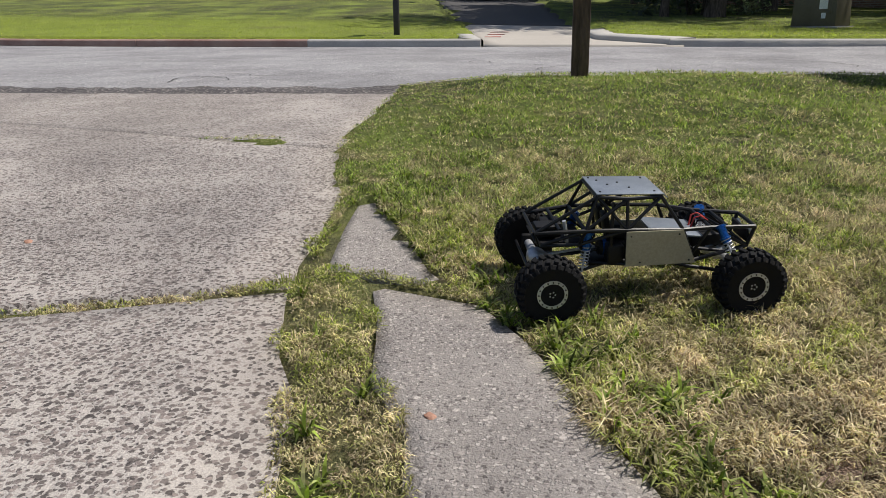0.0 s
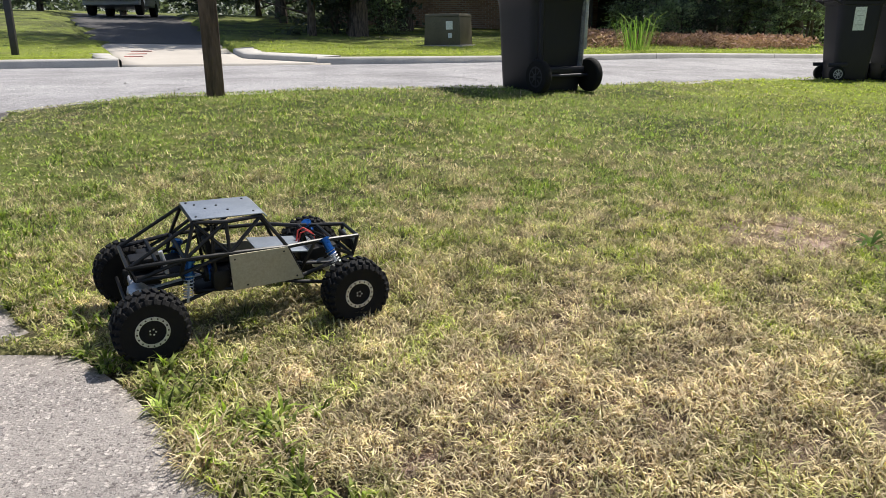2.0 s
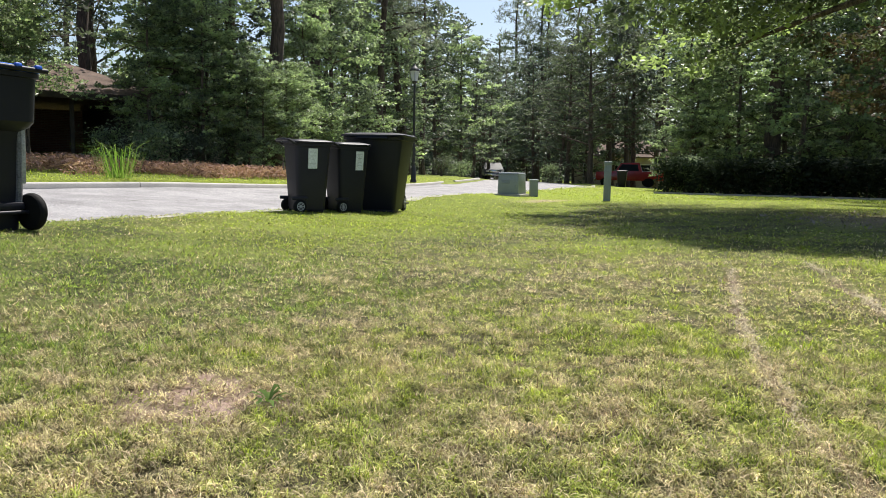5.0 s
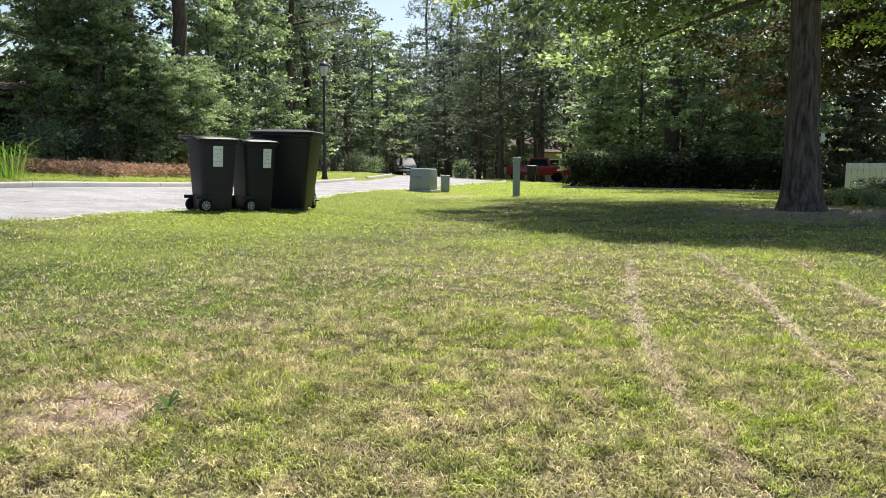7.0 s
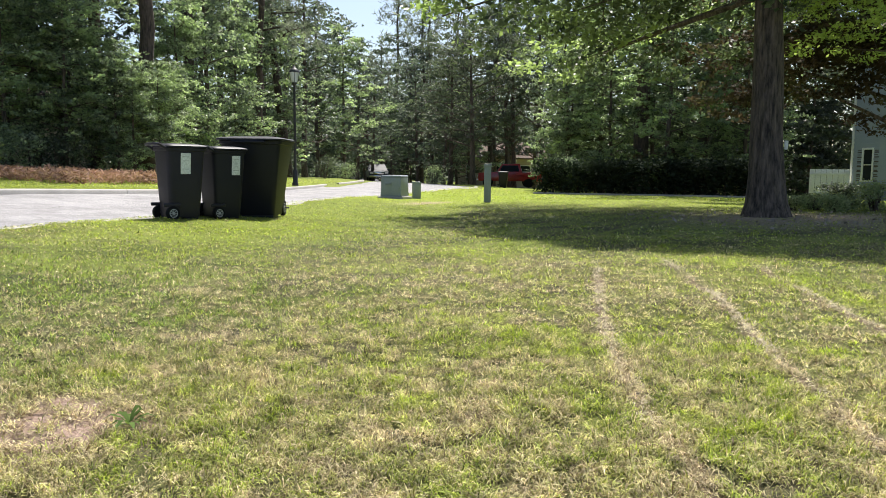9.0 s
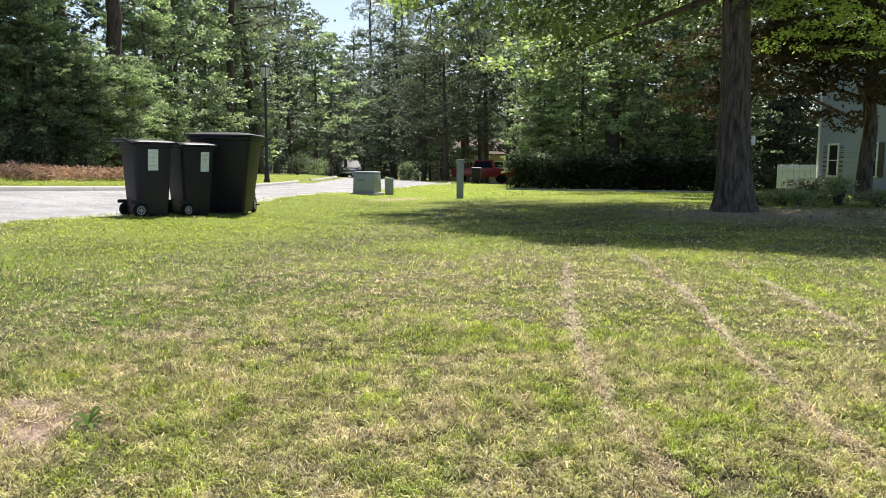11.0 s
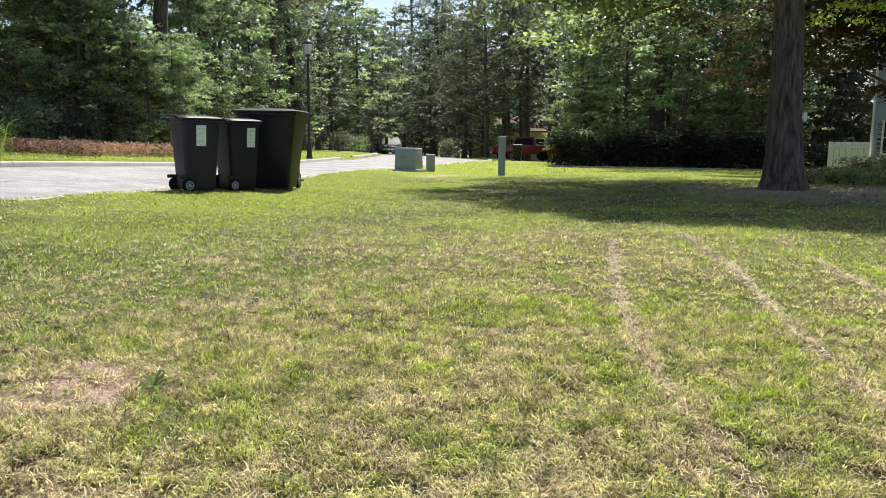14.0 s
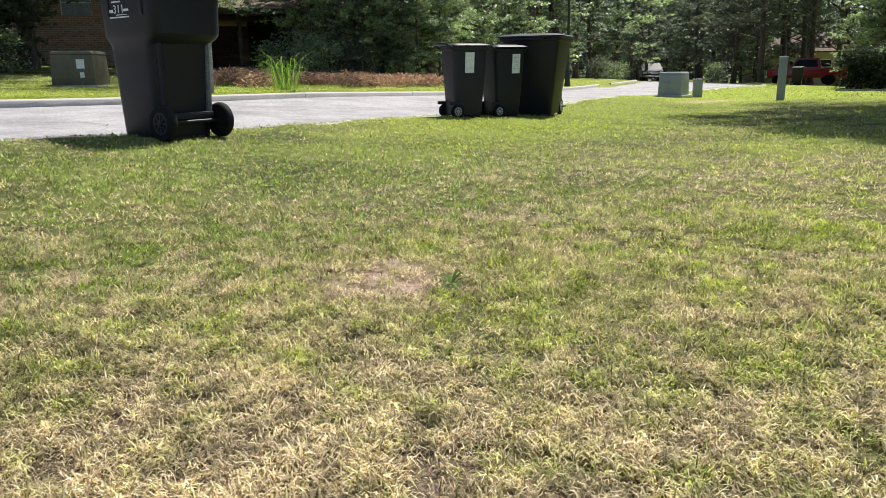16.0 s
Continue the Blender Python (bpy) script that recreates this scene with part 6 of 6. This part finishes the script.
for h, d, s, k in ((68.5, 39, 0.8, 1), (71, 40, 0.9, 1), (74.5, 38, 0.85, 1), (78, 39, 0.9, 2), (81, 46, 0.95, 2), (84.5, 47, 0.9, 2), (88, 50, 1.0, 2), (75.5, 50, 1.0, 2), (70.5, 54, 1.0, 2), (66.5, 60, 1.1, 2), (64, 72, 1.2, 2), (92, 52, 1.0, 2), (97, 50, 1.0, 2)):
    plant(BROAD[k], h, d, s)
for h, d, s in ((28.29, 21.5, 0.6), (30.15, 21.8, 0.6), (32.0, 22, 0.6), (25.86, 22.5, 0.55), (5.0, 20.5, 0.7), (8.3, 20.8, 0.6), (28.5, 22.4, 0.7), (31.2, 22.5, 0.75), (34, 23.6, 0.8), (36.6, 25, 0.8), (39, 27, 0.8), (41.8, 29.5, 0.9), (44.5, 35, 0.9), (47, 42, 0.9), (50, 48, 0.8), (51.5, 55, 0.8), (58.5, 58, 0.8)):
    plant((BUSH + DBUSH)[int(h * 7) % 3], h, d, s)
# maples with painted sunlight, behind the hedge and over the brick house
MAPLES = [tree("maple_tree", "maple with layered leaves, sunlight painted into their colour", "maple tree", 500 + k, (9.5, 7.0)[k], (0.13, 0.1)[k], (0.16, 0.4)[k], (3.2, 2.1)[k], 28, (0.17, 0.13)[k], (80, 84)[k], M["leaf_sunlit"], M["bark"], 0.25, 0.7, group="woodland trees") for k in range(2)]
for h, d, s, k in ((71.6, 37, 0.85, 0), (75.6, 35, 0.95, 0), (78.2, 37, 1.05, 0), (81.0, 36, 0.8, 0), (68.6, 40, 0.75, 0), (51.5, 62, 1.2, 0), (28.9, 23.4, 0.55, 0), (32.3, 23.0, 0.5, 0), (35.2, 23.6, 0.4, 0), (17.6, 23.5, 0.8, 1), (21.2, 24.2, 0.62, 1), (38.6, 24.5, 0.5, 1), (37.0, 24.0, 0.45, 1), (30.4, 27, 0.9, 1)):
    plant(MAPLES[k], h, d, s)
# woods behind, all round
for k in range(15):
    h = -45 + k * 9.6 + rng.normal() * 0.8
    if abs(h - 54) < 4:
        continue
    plant((BROAD[2], PINES[k % 3], DARKS[1])[k % 3], h, 74 + 16 * rng.random(), 1.1 + 0.3 * rng.random())
for kind in (*PINES, *BROAD, *DARKS, *BUSH, *DBUSH, *MAPLES):
    for o in (*kind.children_recursive, kind):
        bpy.data.objects.remove(o)

# shade trees over the far drive, bare below
SHADE = tree("shade_tree", "dark spreading tree with a bare lower trunk", "tree", 330, 12, 0.22, 0.24, 4.2, 30, 0.18, 66, M["leaf_dark"], M["bark"], 0.3, 0.9, group="woodland trees")
for h, d in ((61.3, 57), (64.4, 62), (59.5, 66), (6.6, 19.8), (9.0, 25.0), (1.5, 32.0), (10.2, 23.5), (19.0, 25.0)):
    plant(SHADE, h, d, 1.0)
for o in (*SHADE.children_recursive, SHADE):
    bpy.data.objects.remove(o)

def oak_outline(p):
    """The crown is lopsided: cut back towards the path and the street, by its outline as the sun sees it."""
    x, y = p[:, 0] - 0.537 * p[:, 2], p[:, 1] - 0.208 * p[:, 2]
    return x > np.maximum(-5.2 + 0.13 * y, -5.0 + 0.73 * (y - 1.1))


# the oak in the lawn, with a small meter tag on its bark
oak = tree("oak_tree", "large oak with rough bark and overhanging limbs in the lawn", "oak tree", 51, 10.0, 0.225, 0.30, 4.6, 42, 0.12, 420, M["oak_leaf"], M["bark"], 0.14, 1.35, bend=0.03, bias=(0.4, 0.8), trim=oak_outline, lean=(0.1, 0.4), flare=0.75)
oak.matrix_world = stand(11.6, 1.09, 0)
part("meter_tag", box(bmesh.new(), (0.06, 0.025, 0.12), (-0.13, -0.215, 0.97), Matrix.Rotation(radians(-30), 4, "Z"), 0.01), M["trim"], oak, "small pale tag nailed to the bark")

# hedge, garden shrubs and the bronze tree by the sided house
def hedge(name, x0, y0, x1, y1, wide, high, count, seed, label):
    r = np.random.default_rng(seed)
    top = thing(name, Matrix(), label, "hedge")
    f = r.random(count)
    n = Vector((y1 - y0, x0 - x1, 0)).normalized()
    off = (r.random(count) - 0.5) * wide
    up = np.abs(r.random(count) ** 0.6) * high * (0.92 + 0.1 * value_noise(f * 30, f * 0, 1.0, seed))
    px_, py_ = x0 + (x1 - x0) * f + n.x * off, y0 + (y1 - y0) * f + n.y * off
    pts = np.c_[px_, py_, lawn(px_, py_) + up]
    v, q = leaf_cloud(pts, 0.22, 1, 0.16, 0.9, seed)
    sheet("foliage", v, q, M["hedge_leaf_shade"], smooth=False).parent = top
    bm = bmesh.new()
    for k in range(26):
        g = (k + 0.5) / 26
        x, y = x0 + (x1 - x0) * g, y0 + (y1 - y0) * g
        z = float(lawn(x, y))
        tube(bm, [(x, y, z - 0.05), (x + 0.1 * r.normal(), y + 0.1 * r.normal(), z + high * 0.8)], [0.05, 0.02], 6)
    part("branchwork", bm, M["bark"], top)
    return top


hx0, hy0 = polar(66.5, 31)
hx1, hy1 = polar(83.5, 29)
hedge("hedge", hx0, hy0, hx1, hy1, 1.6, 1.35, 15000, 31, "long clipped green hedge along the far lawn, darkened by painted shade")
bed = thing("bed_edging", Matrix(), "low pale stone edging under the hedge", "edging")
for k in range(20):
    g = k / 19
    x, y = hx0 + (hx1 - hx0) * g * 1.02, hy0 + (hy1 - hy0) * g * 1.02
    a = math.atan2(hy1 - hy0, hx1 - hx0)
    x, y = x - 1.1 * 0.86, y - 1.1 * 0.3
    part("edging_stone", box(bmesh.new(), (math.hypot(hx1 - hx0, hy1 - hy0) / 19.4, 0.16, 0.2), (x, y, float(lawn(x, y)) - 0.03), Matrix.Rotation(a, 4, "Z"), 0.02), M["concrete"], bed)

bronze = tree("bronze_tree", "spreading tree with bronze-red leaves by the house", "tree", 61, 7.0, 0.15, 0.22, 3.9, 38, 0.11, 420, M["red_leaf"], M["bark"], 0.4, 1.1)
bronze.matrix_world = stand(*polar(90.5, 17), 10)
# Lime tones are raised to stand for sunlight that the oak blocks.
M["lime_leaf"] = leafy("lime green leaves brightened as sunlit", (0.3, 0.36, 0.1), (0.5, 0.58, 0.18), (0.5, 0.58, 0.18), 0.6)
lime = tree("young_maple", "young maple with lime-green leaves, sunlight painted into their colour", "maple tree", 62, 5.5, 0.09, 0.38, 1.7, 18, 0.062, 330, M["lime_leaf"], M["bark"], 0.3, 0.6, bias=(-0.2, 0.7))
lime.matrix_world = stand(*polar(94.5, 11.5), 0)
M["pale_leaf"] = leafy("pale variegated leaves", (0.16, 0.2, 0.09), (0.42, 0.45, 0.26), (0.36, 0.42, 0.2), 0.4)
border = [shrub("garden_shrub", "low pale variegated shrub by the house", 70 + k, (0.85, 0.8, 0.3), 0.045, 1500, M["pale_leaf"], 6, group="shrubs by the house") for k in range(2)]
for k, (h, d, s) in enumerate(((84.4, 13.4, 0.8), (85.6, 13.7, 0.9), (86.7, 13.3, 0.75), (87.4, 13.9, 0.9), (91.6, 13.6, 0.9))):
    ob = border[k % 2] if k < 2 else copy_thing(border[k % 2], Matrix())
    ob.matrix_world = stand(*polar(h, d), 70 * k) @ Matrix.Scale(s, 4)
round_shrub = shrub("garden_shrub", "rounded pale green shrub by the house", 74, (0.62, 0.6, 0.5), 0.045, 1600, M["pale_leaf"], 7, group="shrubs by the house")
round_shrub.matrix_world = stand(*polar(89.2, 14), 20)
green_shrub = shrub("garden_shrub", "rounded dark green shrub by the house", 75, (1.5, 1.1, 0.5), 0.07, 2400, M["leaf_dark"], 8, group="shrubs by the house")
green_shrub.matrix_world = stand(*polar(87.2, 24), 0)
end_bush = shrub("garden_shrub", "tall pale-edged bush at the end of the hedge", 76, (2.6, 2.2, 2.6), 0.12, 4200, M["leaf"], 9)
end_bush.matrix_world = stand(*polar(68.4, 30.5), 0) @ Matrix.Scale(0.6, 4)

# brush and reeds on the far verge
r_ = np.random.default_rng(5)
n_ = 420
fx_ = r_.uniform(6.6, 13.6, n_)
fy_ = along(FAR, fx_) + r_.uniform(1.6, 5.2, n_)
heap_ = value_noise(fx_, fy_, 0.9, 8)
fx_, fy_, heap_ = fx_[heap_ > 0.42], fy_[heap_ > 0.42], heap_[heap_ > 0.42]
v_, f_ = leaf_cloud(np.c_[fx_, fy_, lawn(fx_, fy_) + 0.02 + 0.2 * heap_], 0.42, 40, 0.11, 0.4, 9, 0.3)
brush = sheet("brush_pile", v_, f_, M["dead_leaf"], smooth=False)
tagged(brush, "heaps of reddish withered brush and leaves", "brush", kind="stuff")
reeds = thing("reed_clump", stand(7.15, 12.95), "clump of tall bright green reed grass", "reed grass")
n_ = 120
a_ = r_.uniform(0, 2 * np.pi, n_)
root_ = np.c_[0.34 * np.cos(a_) * r_.random(n_), 0.34 * np.sin(a_) * r_.random(n_), np.zeros(n_)]
d_ = np.c_[np.cos(a_), np.sin(a_), np.zeros(n_)]
tall_ = r_.uniform(0.35, 0.85, n_)[:, None]
mid_ = root_ + d_ * 0.28 * tall_ + (0, 0, 1) * tall_ * 0.72
tip_ = mid_ + d_ * tall_ * r_.uniform(0.25, 0.75, n_)[:, None] + (0, 0, 1) * tall_ * r_.uniform(-0.25, 0.2, n_)[:, None]
s_ = np.c_[-np.sin(a_), np.cos(a_), np.zeros(n_)] * 0.005
v_ = np.stack((root_ + s_, root_ - s_, mid_ - s_, mid_ + s_, tip_, tip_ + s_ * 0.1), 1).reshape(-1, 3)
i_ = 6 * np.arange(n_)[:, None]
sheet("reeds", v_, np.concatenate((i_ + (0, 1, 2, 3), i_ + (3, 2, 4, 5)), 1).reshape(-1, 4), M["reed"], smooth=False).parent = reeds

# leaf litter round the oak
n_ = 300
rr_, aa_ = 2.4 * np.sqrt(r_.random(n_)), r_.uniform(0, 2 * np.pi, n_)
lx_, ly_ = 11.3 + rr_ * np.cos(aa_), 0.5 + rr_ * np.sin(aa_)
v_, f_ = leaf_cloud(np.c_[lx_, ly_, lawn(lx_, ly_) + 0.02], 0.02, 1, 0.055, 0.5, 19)
M["pale_litter"] = leafy("bleached fallen leaves", (0.2, 0.16, 0.13), (0.42, 0.36, 0.31), (0.34, 0.29, 0.24), 0.15, 0.8)
litter = sheet("leaf_litter", v_, f_, M["pale_litter"], smooth=False)
tagged(litter, "dry brown leaf litter round the oak", "leaf litter", kind="stuff")


# far undergrowth and woods that close the view
def woods(name, count, d0, d1, z0, z1, size, seed, material, h0=-75, h1=120, gap=None):
    r = np.random.default_rng(seed)
    h, d = radians(1) * r.uniform(h0, h1, count), r.uniform(d0, d1, count)
    if gap:
        ok = np.abs(np.degrees(h) - gap[0]) > gap[1]
        h, d = h[ok], d[ok]
    x, y = 0.45 + d * np.sin(h), -0.35 + d * np.cos(h)
    lump = 0.45 + 0.75 * value_noise(x, y, 4.5, seed)
    z = level(x, y) + z0 + (z1 - z0) * r.random(len(x)) * lump
    ok = ~((d < 114) & (y > along(NEAR, x) - 2.5) & (y < along(FAR, x) + 2.5)) & ~((np.abs(x + 1.6) < 3.5) & (y < 42))
    v, f = leaf_cloud(np.c_[x, y, z][ok], 0.5, 1, size, 0.9, seed)
    return tagged(sheet(name, v, f, material, smooth=False), "dense dark green undergrowth of the far woods", "undergrowth", kind="stuff")


woods("undergrowth", 22000, 48, 60, 0, 4.0, 0.45, 81, M["leaf_dark"], -75, 44)
woods("undergrowth", 26000, 44, 58, 0, 4.0, 0.45, 82, M["leaf_dark"], 67, 125)
# Shade is already in the leaf colour of these two far belts.
woods("undergrowth", 44000, 86, 114, 0, 15.0, 0.8, 83, M["leaf_shaded"], -75, 125, None)
woods("undergrowth", 26000, 116, 135, 0, 16.0, 0.85, 84, M["leaf_shaded"], 44, 66, None)


# ---- grass blades ----
def blades(name, count, area, long, wide, seed, bent=2):
    """Turf blades as curved slivers; area: x0, x1, y0, y1 and a density rule."""
    r = np.random.default_rng(seed)
    x0, x1, y0, y1, keep = area
    x, y = r.uniform(x0, x1, count), r.uniform(y0, y1, count)
    clump = 0.72 * value_noise(x, y, 0.034, 31) + 0.28 * value_noise(x, y, 0.13, 32)
    ok = is_turf(x, y) & (r.random(count) < keep(x, y) * np.clip(3.0 * clump - 0.55, 0.2, 1))
    x, y = x[ok], y[ok]
    clump = clump[ok]
    dry = np.clip(withered(x, y) + 0.75 * (value_noise(x, y, 0.075, 33) - 0.5), 0, 1)
    n = len(x)
    thin = r.random(n) < (1.0 - 0.15 * np.clip(dry - 0.55, 0, 1)) * (1 - 0.85 * bareness(x, y))
    x, y, dry, clump = x[thin], y[thin], dry[thin], clump[thin]
    n = len(x)
    lank = 1 + 0.7 * smooth(0.62, 0.8, value_noise(x, y, 0.19, 34)) * (r.random(n) < 0.35)
    size = lank * long * np.where(x < np.interp(y, PATH_RIGHT[:, 0], PATH_RIGHT[:, 1]) - 0.02, 0.55, 1.0) * (0.5 + 0.9 * r.random(n)) * (1.05 + 0.1 * dry) * (0.55 + 0.9 * clump)
    a = r.uniform(0, 2 * np.pi, n)
    tilt = np.clip(r.normal(1.22 + 0.28 * dry, 0.36, n), 0.1, 1.7)
    d = np.stack((np.cos(a), np.sin(a), np.zeros(n)), 1)
    side = np.stack((-np.sin(a), np.cos(a), np.zeros(n)), 1)
    root = np.stack((x, y, lawn(x, y) + 0.004 + 0.03 * (value_noise(x, y, 0.5, 21) - 0.5) * (np.hypot(x, y) < 9)), 1)
    up = np.array((0, 0, 1.0))
    w = (wide * (0.6 + 0.7 * r.random(n)))[:, None]
    s = size[:, None]
    mid = root + s * 0.55 * (d * np.sin(tilt * 0.6)[:, None] + up * np.cos(tilt * 0.6)[:, None])
    tip = mid + s * 0.5 * (d * np.sin(tilt * 1.35)[:, None] + up * np.cos(tilt * 1.35)[:, None])
    own = np.clip(dry + r.normal(0, 0.22, n), 0, 1)
    own = np.where(r.random(n) < 0.10 + 0.3 * dry, np.maximum(own, 0.75 + 0.25 * r.random(n)), own)
    lush_sun = np.clip(lushness_and_sun(x, y) + r.normal(0, 0.15, n), 0, 1)
    own = own * (1 - 0.6 * np.clip((lush_sun - 0.35) / 0.65, 0, 1))
    if bent:
        v = np.stack((root, mid - side * w * 0.5, tip, mid + side * w * 0.5), 1).reshape(-1, 3)
        i = 4 * np.arange(n)[:, None]
        f = np.concatenate((i + (0, 1, 3), i + (3, 1, 2)), 1).reshape(-1, 3)
        own, lush_sun = np.repeat(own, 4), np.repeat(lush_sun, 4)
    else:
        v = np.stack((root + side * w * 0.5, root - side * w * 0.5, tip), 1).reshape(-1, 3)
        f = np.arange(3 * n).reshape(-1, 3)
        own, lush_sun = np.repeat(own, 3), np.repeat(lush_sun, 3)
    ob = sheet(name, v, f, M["blades"], {"dry": own, "lush_sun": lush_sun}, smooth=False)
    return tagged(ob, "short mown lawn grass, part green, part straw", "grass", kind="stuff")


far_from = lambda x, y: np.hypot(x - 0.3, y + 0.35)
blades("lawn_grass", 1250000, (-1.2, 3.3, -1.3, 2.6, lambda x, y: np.clip(1.75 - far_from(x, y) / 1.9, 0.05, 1)), 0.024, 0.0026, 1)
blades("lawn_grass", 1500000, (-2.0, 7.5, -2.0, 6.5, lambda x, y: smooth(1.3, 2.4, far_from(x, y)) * np.clip(1.7 - far_from(x, y) / 4.2, 0.12, 1)), 0.019, 0.0056, 2, 0)
blades("lawn_grass", 520000, (-3.0, 20.0, -2.5, 13.0, lambda x, y: smooth(5, 7.5, far_from(x, y)) * np.clip(1.5 - far_from(x, y) / 14, 0.2, 1)), 0.019, 0.012, 3, 0)
blades("lawn_grass", 90000, (19.0, 42.0, -6.0, 21.0, lambda x, y: (y < along(NEAR, x) - 0.1) * np.clip(1.5 - far_from(x, y) / 34, 0.2, 1)), 0.035, 0.035, 5, 0)
blades("verge_grass", 150000, (-16.0, 30.0, 11.4, 27.0, lambda x, y: (y > along(FAR, x) + 0.15) * np.clip(1.6 - (y - along(FAR, x)) / 7, 0.2, 1)), 0.036, 0.015, 4, 0)


# rows of dry clippings left along the mower's wheel lines
M["clippings"] = plain("pale dry grass clippings", (0.36, 0.31, 0.19), (0.64, 0.56, 0.38), 40, 300, 0.9, relief=0.1)


def clippings(line, per_metre, seed):
    r = np.random.default_rng(seed)
    out = []
    for (ax, ay), (bx, by) in zip(line, line[1:]):
        long = math.hypot(bx - ax, by - ay)
        n = int(per_metre * long)
        f, off = r.random(n), r.normal(0, 0.02, n)
        out.append(np.c_[ax + (bx - ax) * f - (by - ay) / long * off, ay + (by - ay) * f + (bx - ax) / long * off])
    p = np.concatenate(out)
    p = p[r.random(len(p)) < np.clip(2.4 * value_noise(p[:, 0], p[:, 1], 0.3, 57) - 0.6, 0.06, 1)]
    n = len(p)
    a = r.uniform(0, 2 * np.pi, n)
    d, s = np.c_[np.cos(a), np.sin(a), r.normal(0, 0.25, n)] * r.uniform(0.006, 0.014, n)[:, None], np.c_[-np.sin(a), np.cos(a), 0 * a] * 0.0017
    c = np.c_[p, lawn(p[:, 0], p[:, 1]) + 0.03 * (value_noise(p[:, 0], p[:, 1], 0.5, 21) - 0.5) + r.uniform(0.008, 0.018, n)]
    v = np.stack((c - d - s, c - d + s, c + d), 1).reshape(-1, 3)
    return tagged(sheet("grass_clippings", v, np.arange(3 * n).reshape(-1, 3), M["clippings"], smooth=False), "pale dry grass clippings in a mower line", "grass clippings", kind="stuff")


for k, line in enumerate(TRACKS):
    clippings(line, 620, 91 + k)


# coarse crabgrass along the path and drive
def tufts(count, seed):
    r = np.random.default_rng(seed)
    y = r.uniform(0.2, 2.2, count)
    x = np.where(r.random(count) < 0.9, pr(np.minimum(y, 1.88)) + np.abs(r.normal(0, 0.10, count)), drive_edge(y) + 0.03 + np.abs(r.normal(0, 0.05, count)))
    ok = is_turf(x, y)
    return x[ok], y[ok]


tx, ty = tufts(170, 41)
rt = np.random.default_rng(42)
k_ = 16
bx_ = np.repeat(tx, k_) + rt.normal(0, 0.006, len(tx) * k_)
by_ = np.repeat(ty, k_) + rt.normal(0, 0.006, len(tx) * k_)
n_ = len(bx_)
a_ = rt.uniform(0, 2 * np.pi, n_)
l_ = (rt.uniform(0.03, 0.06, n_) * np.repeat(rt.uniform(0.6, 1.1, len(tx)), k_))[:, None]
d_, s_ = np.c_[np.cos(a_), np.sin(a_), 0 * a_], np.c_[-np.sin(a_), np.cos(a_), 0 * a_] * 0.0028
b_ = np.c_[bx_, by_, lawn(bx_, by_)]
t_ = np.clip(rt.normal(0.95, 0.3, n_), 0.2, 1.45)[:, None]
m_ = b_ + l_ * 0.6 * (d_ * np.sin(t_ * 0.7) + np.array((0, 0, 1)) * np.cos(t_ * 0.7))
e_ = m_ + l_ * 0.5 * (d_ * np.sin(t_ * 1.6) + np.array((0, 0, 1)) * np.cos(t_ * 1.6))
v_ = np.stack((b_ + s_, b_ - s_, m_ - s_, m_ + s_, e_), 1).reshape(-1, 3)
i_ = 5 * np.arange(n_)[:, None]
crab = sheet("crabgrass", v_, np.concatenate((i_ + (0, 1, 2), i_ + (0, 2, 3), i_ + (3, 2, 4)), 1).reshape(-1, 3), M["blades"], {"dry": np.repeat(np.clip(rt.normal(0.08, 0.16, n_), 0, 1), 5), "lush_sun": np.full(5 * n_, 0.12)}, smooth=False)
tagged(crab, "coarse green crabgrass tufts along the path", "grass", kind="stuff")


# a dark rosette of weed by the bare patch, a pebble and a fallen leaf
M["weed"] = leafy("dark weed leaves", (0.04, 0.075, 0.02), (0.13, 0.2, 0.05), (0.12, 0.19, 0.05), 0.35, 0.8, 0.1)
weed = thing("weed_plant", stand(1.66, 1.25, 0, -0.002) @ Matrix.Scale(1.15, 4), "small dark green weed rosette in the lawn", "weed")
rw = np.random.default_rng(71)
for k in range(14):
    bm = bmesh.new()
    a, long, high = k * 2.4, 0.03 + 0.035 * rw.random(), 0.010 + 0.026 * rw.random()
    d, s = Vector((math.cos(a), math.sin(a), 0)), Vector((-math.sin(a), math.cos(a), 0))
    rows = [(0.0, 0.002, 0.0), (0.3, 0.004, high * 0.7), (0.65, 0.0055, high), (1.0, 0.001, high * 0.55)]
    ring = [[bm.verts.new(d * long * f + s * w + Vector((0, 0, z))), bm.verts.new(d * long * f - s * w + Vector((0, 0, z)))] for f, w, z in rows]
    for p, q in zip(ring, ring[1:]):
        bm.faces.new((p[0], p[1], q[1], q[0]))
    part("leaf", bm, M["weed"], weed)


def pebble(x, y, size, colour, label, seed):
    r = np.random.default_rng(seed)
    bm = bmesh.new()
    bmesh.ops.create_icosphere(bm, subdivisions=2, radius=size)
    for v in bm.verts:
        v.co *= 1 + 0.16 * r.normal()
        v.co.z *= 0.6
    ob = part("pebble", bm, colour)
    ob.matrix_world = pose(x, y, float(level(x, y)) + size * 0.45, 0, 0, 40)
    return tagged(ob, label, "pebble", "pebbles on the paving")


M["clay"] = plain("reddish clay stone", (0.3, 0.15, 0.10), (0.42, 0.24, 0.17), 40, 200, 0.9, relief=0.4)
for k, (x, y, size) in enumerate(((-0.265, 0.655, 0.009), (-0.14, 0.42, 0.007), (-2.1, 1.35, 0.014), (-1.75, 1.31, 0.01), (-1.55, 1.36, 0.012))):
    pebble(x, y, size, M["clay"], "small reddish clay pebble on the concrete", 80 + k)
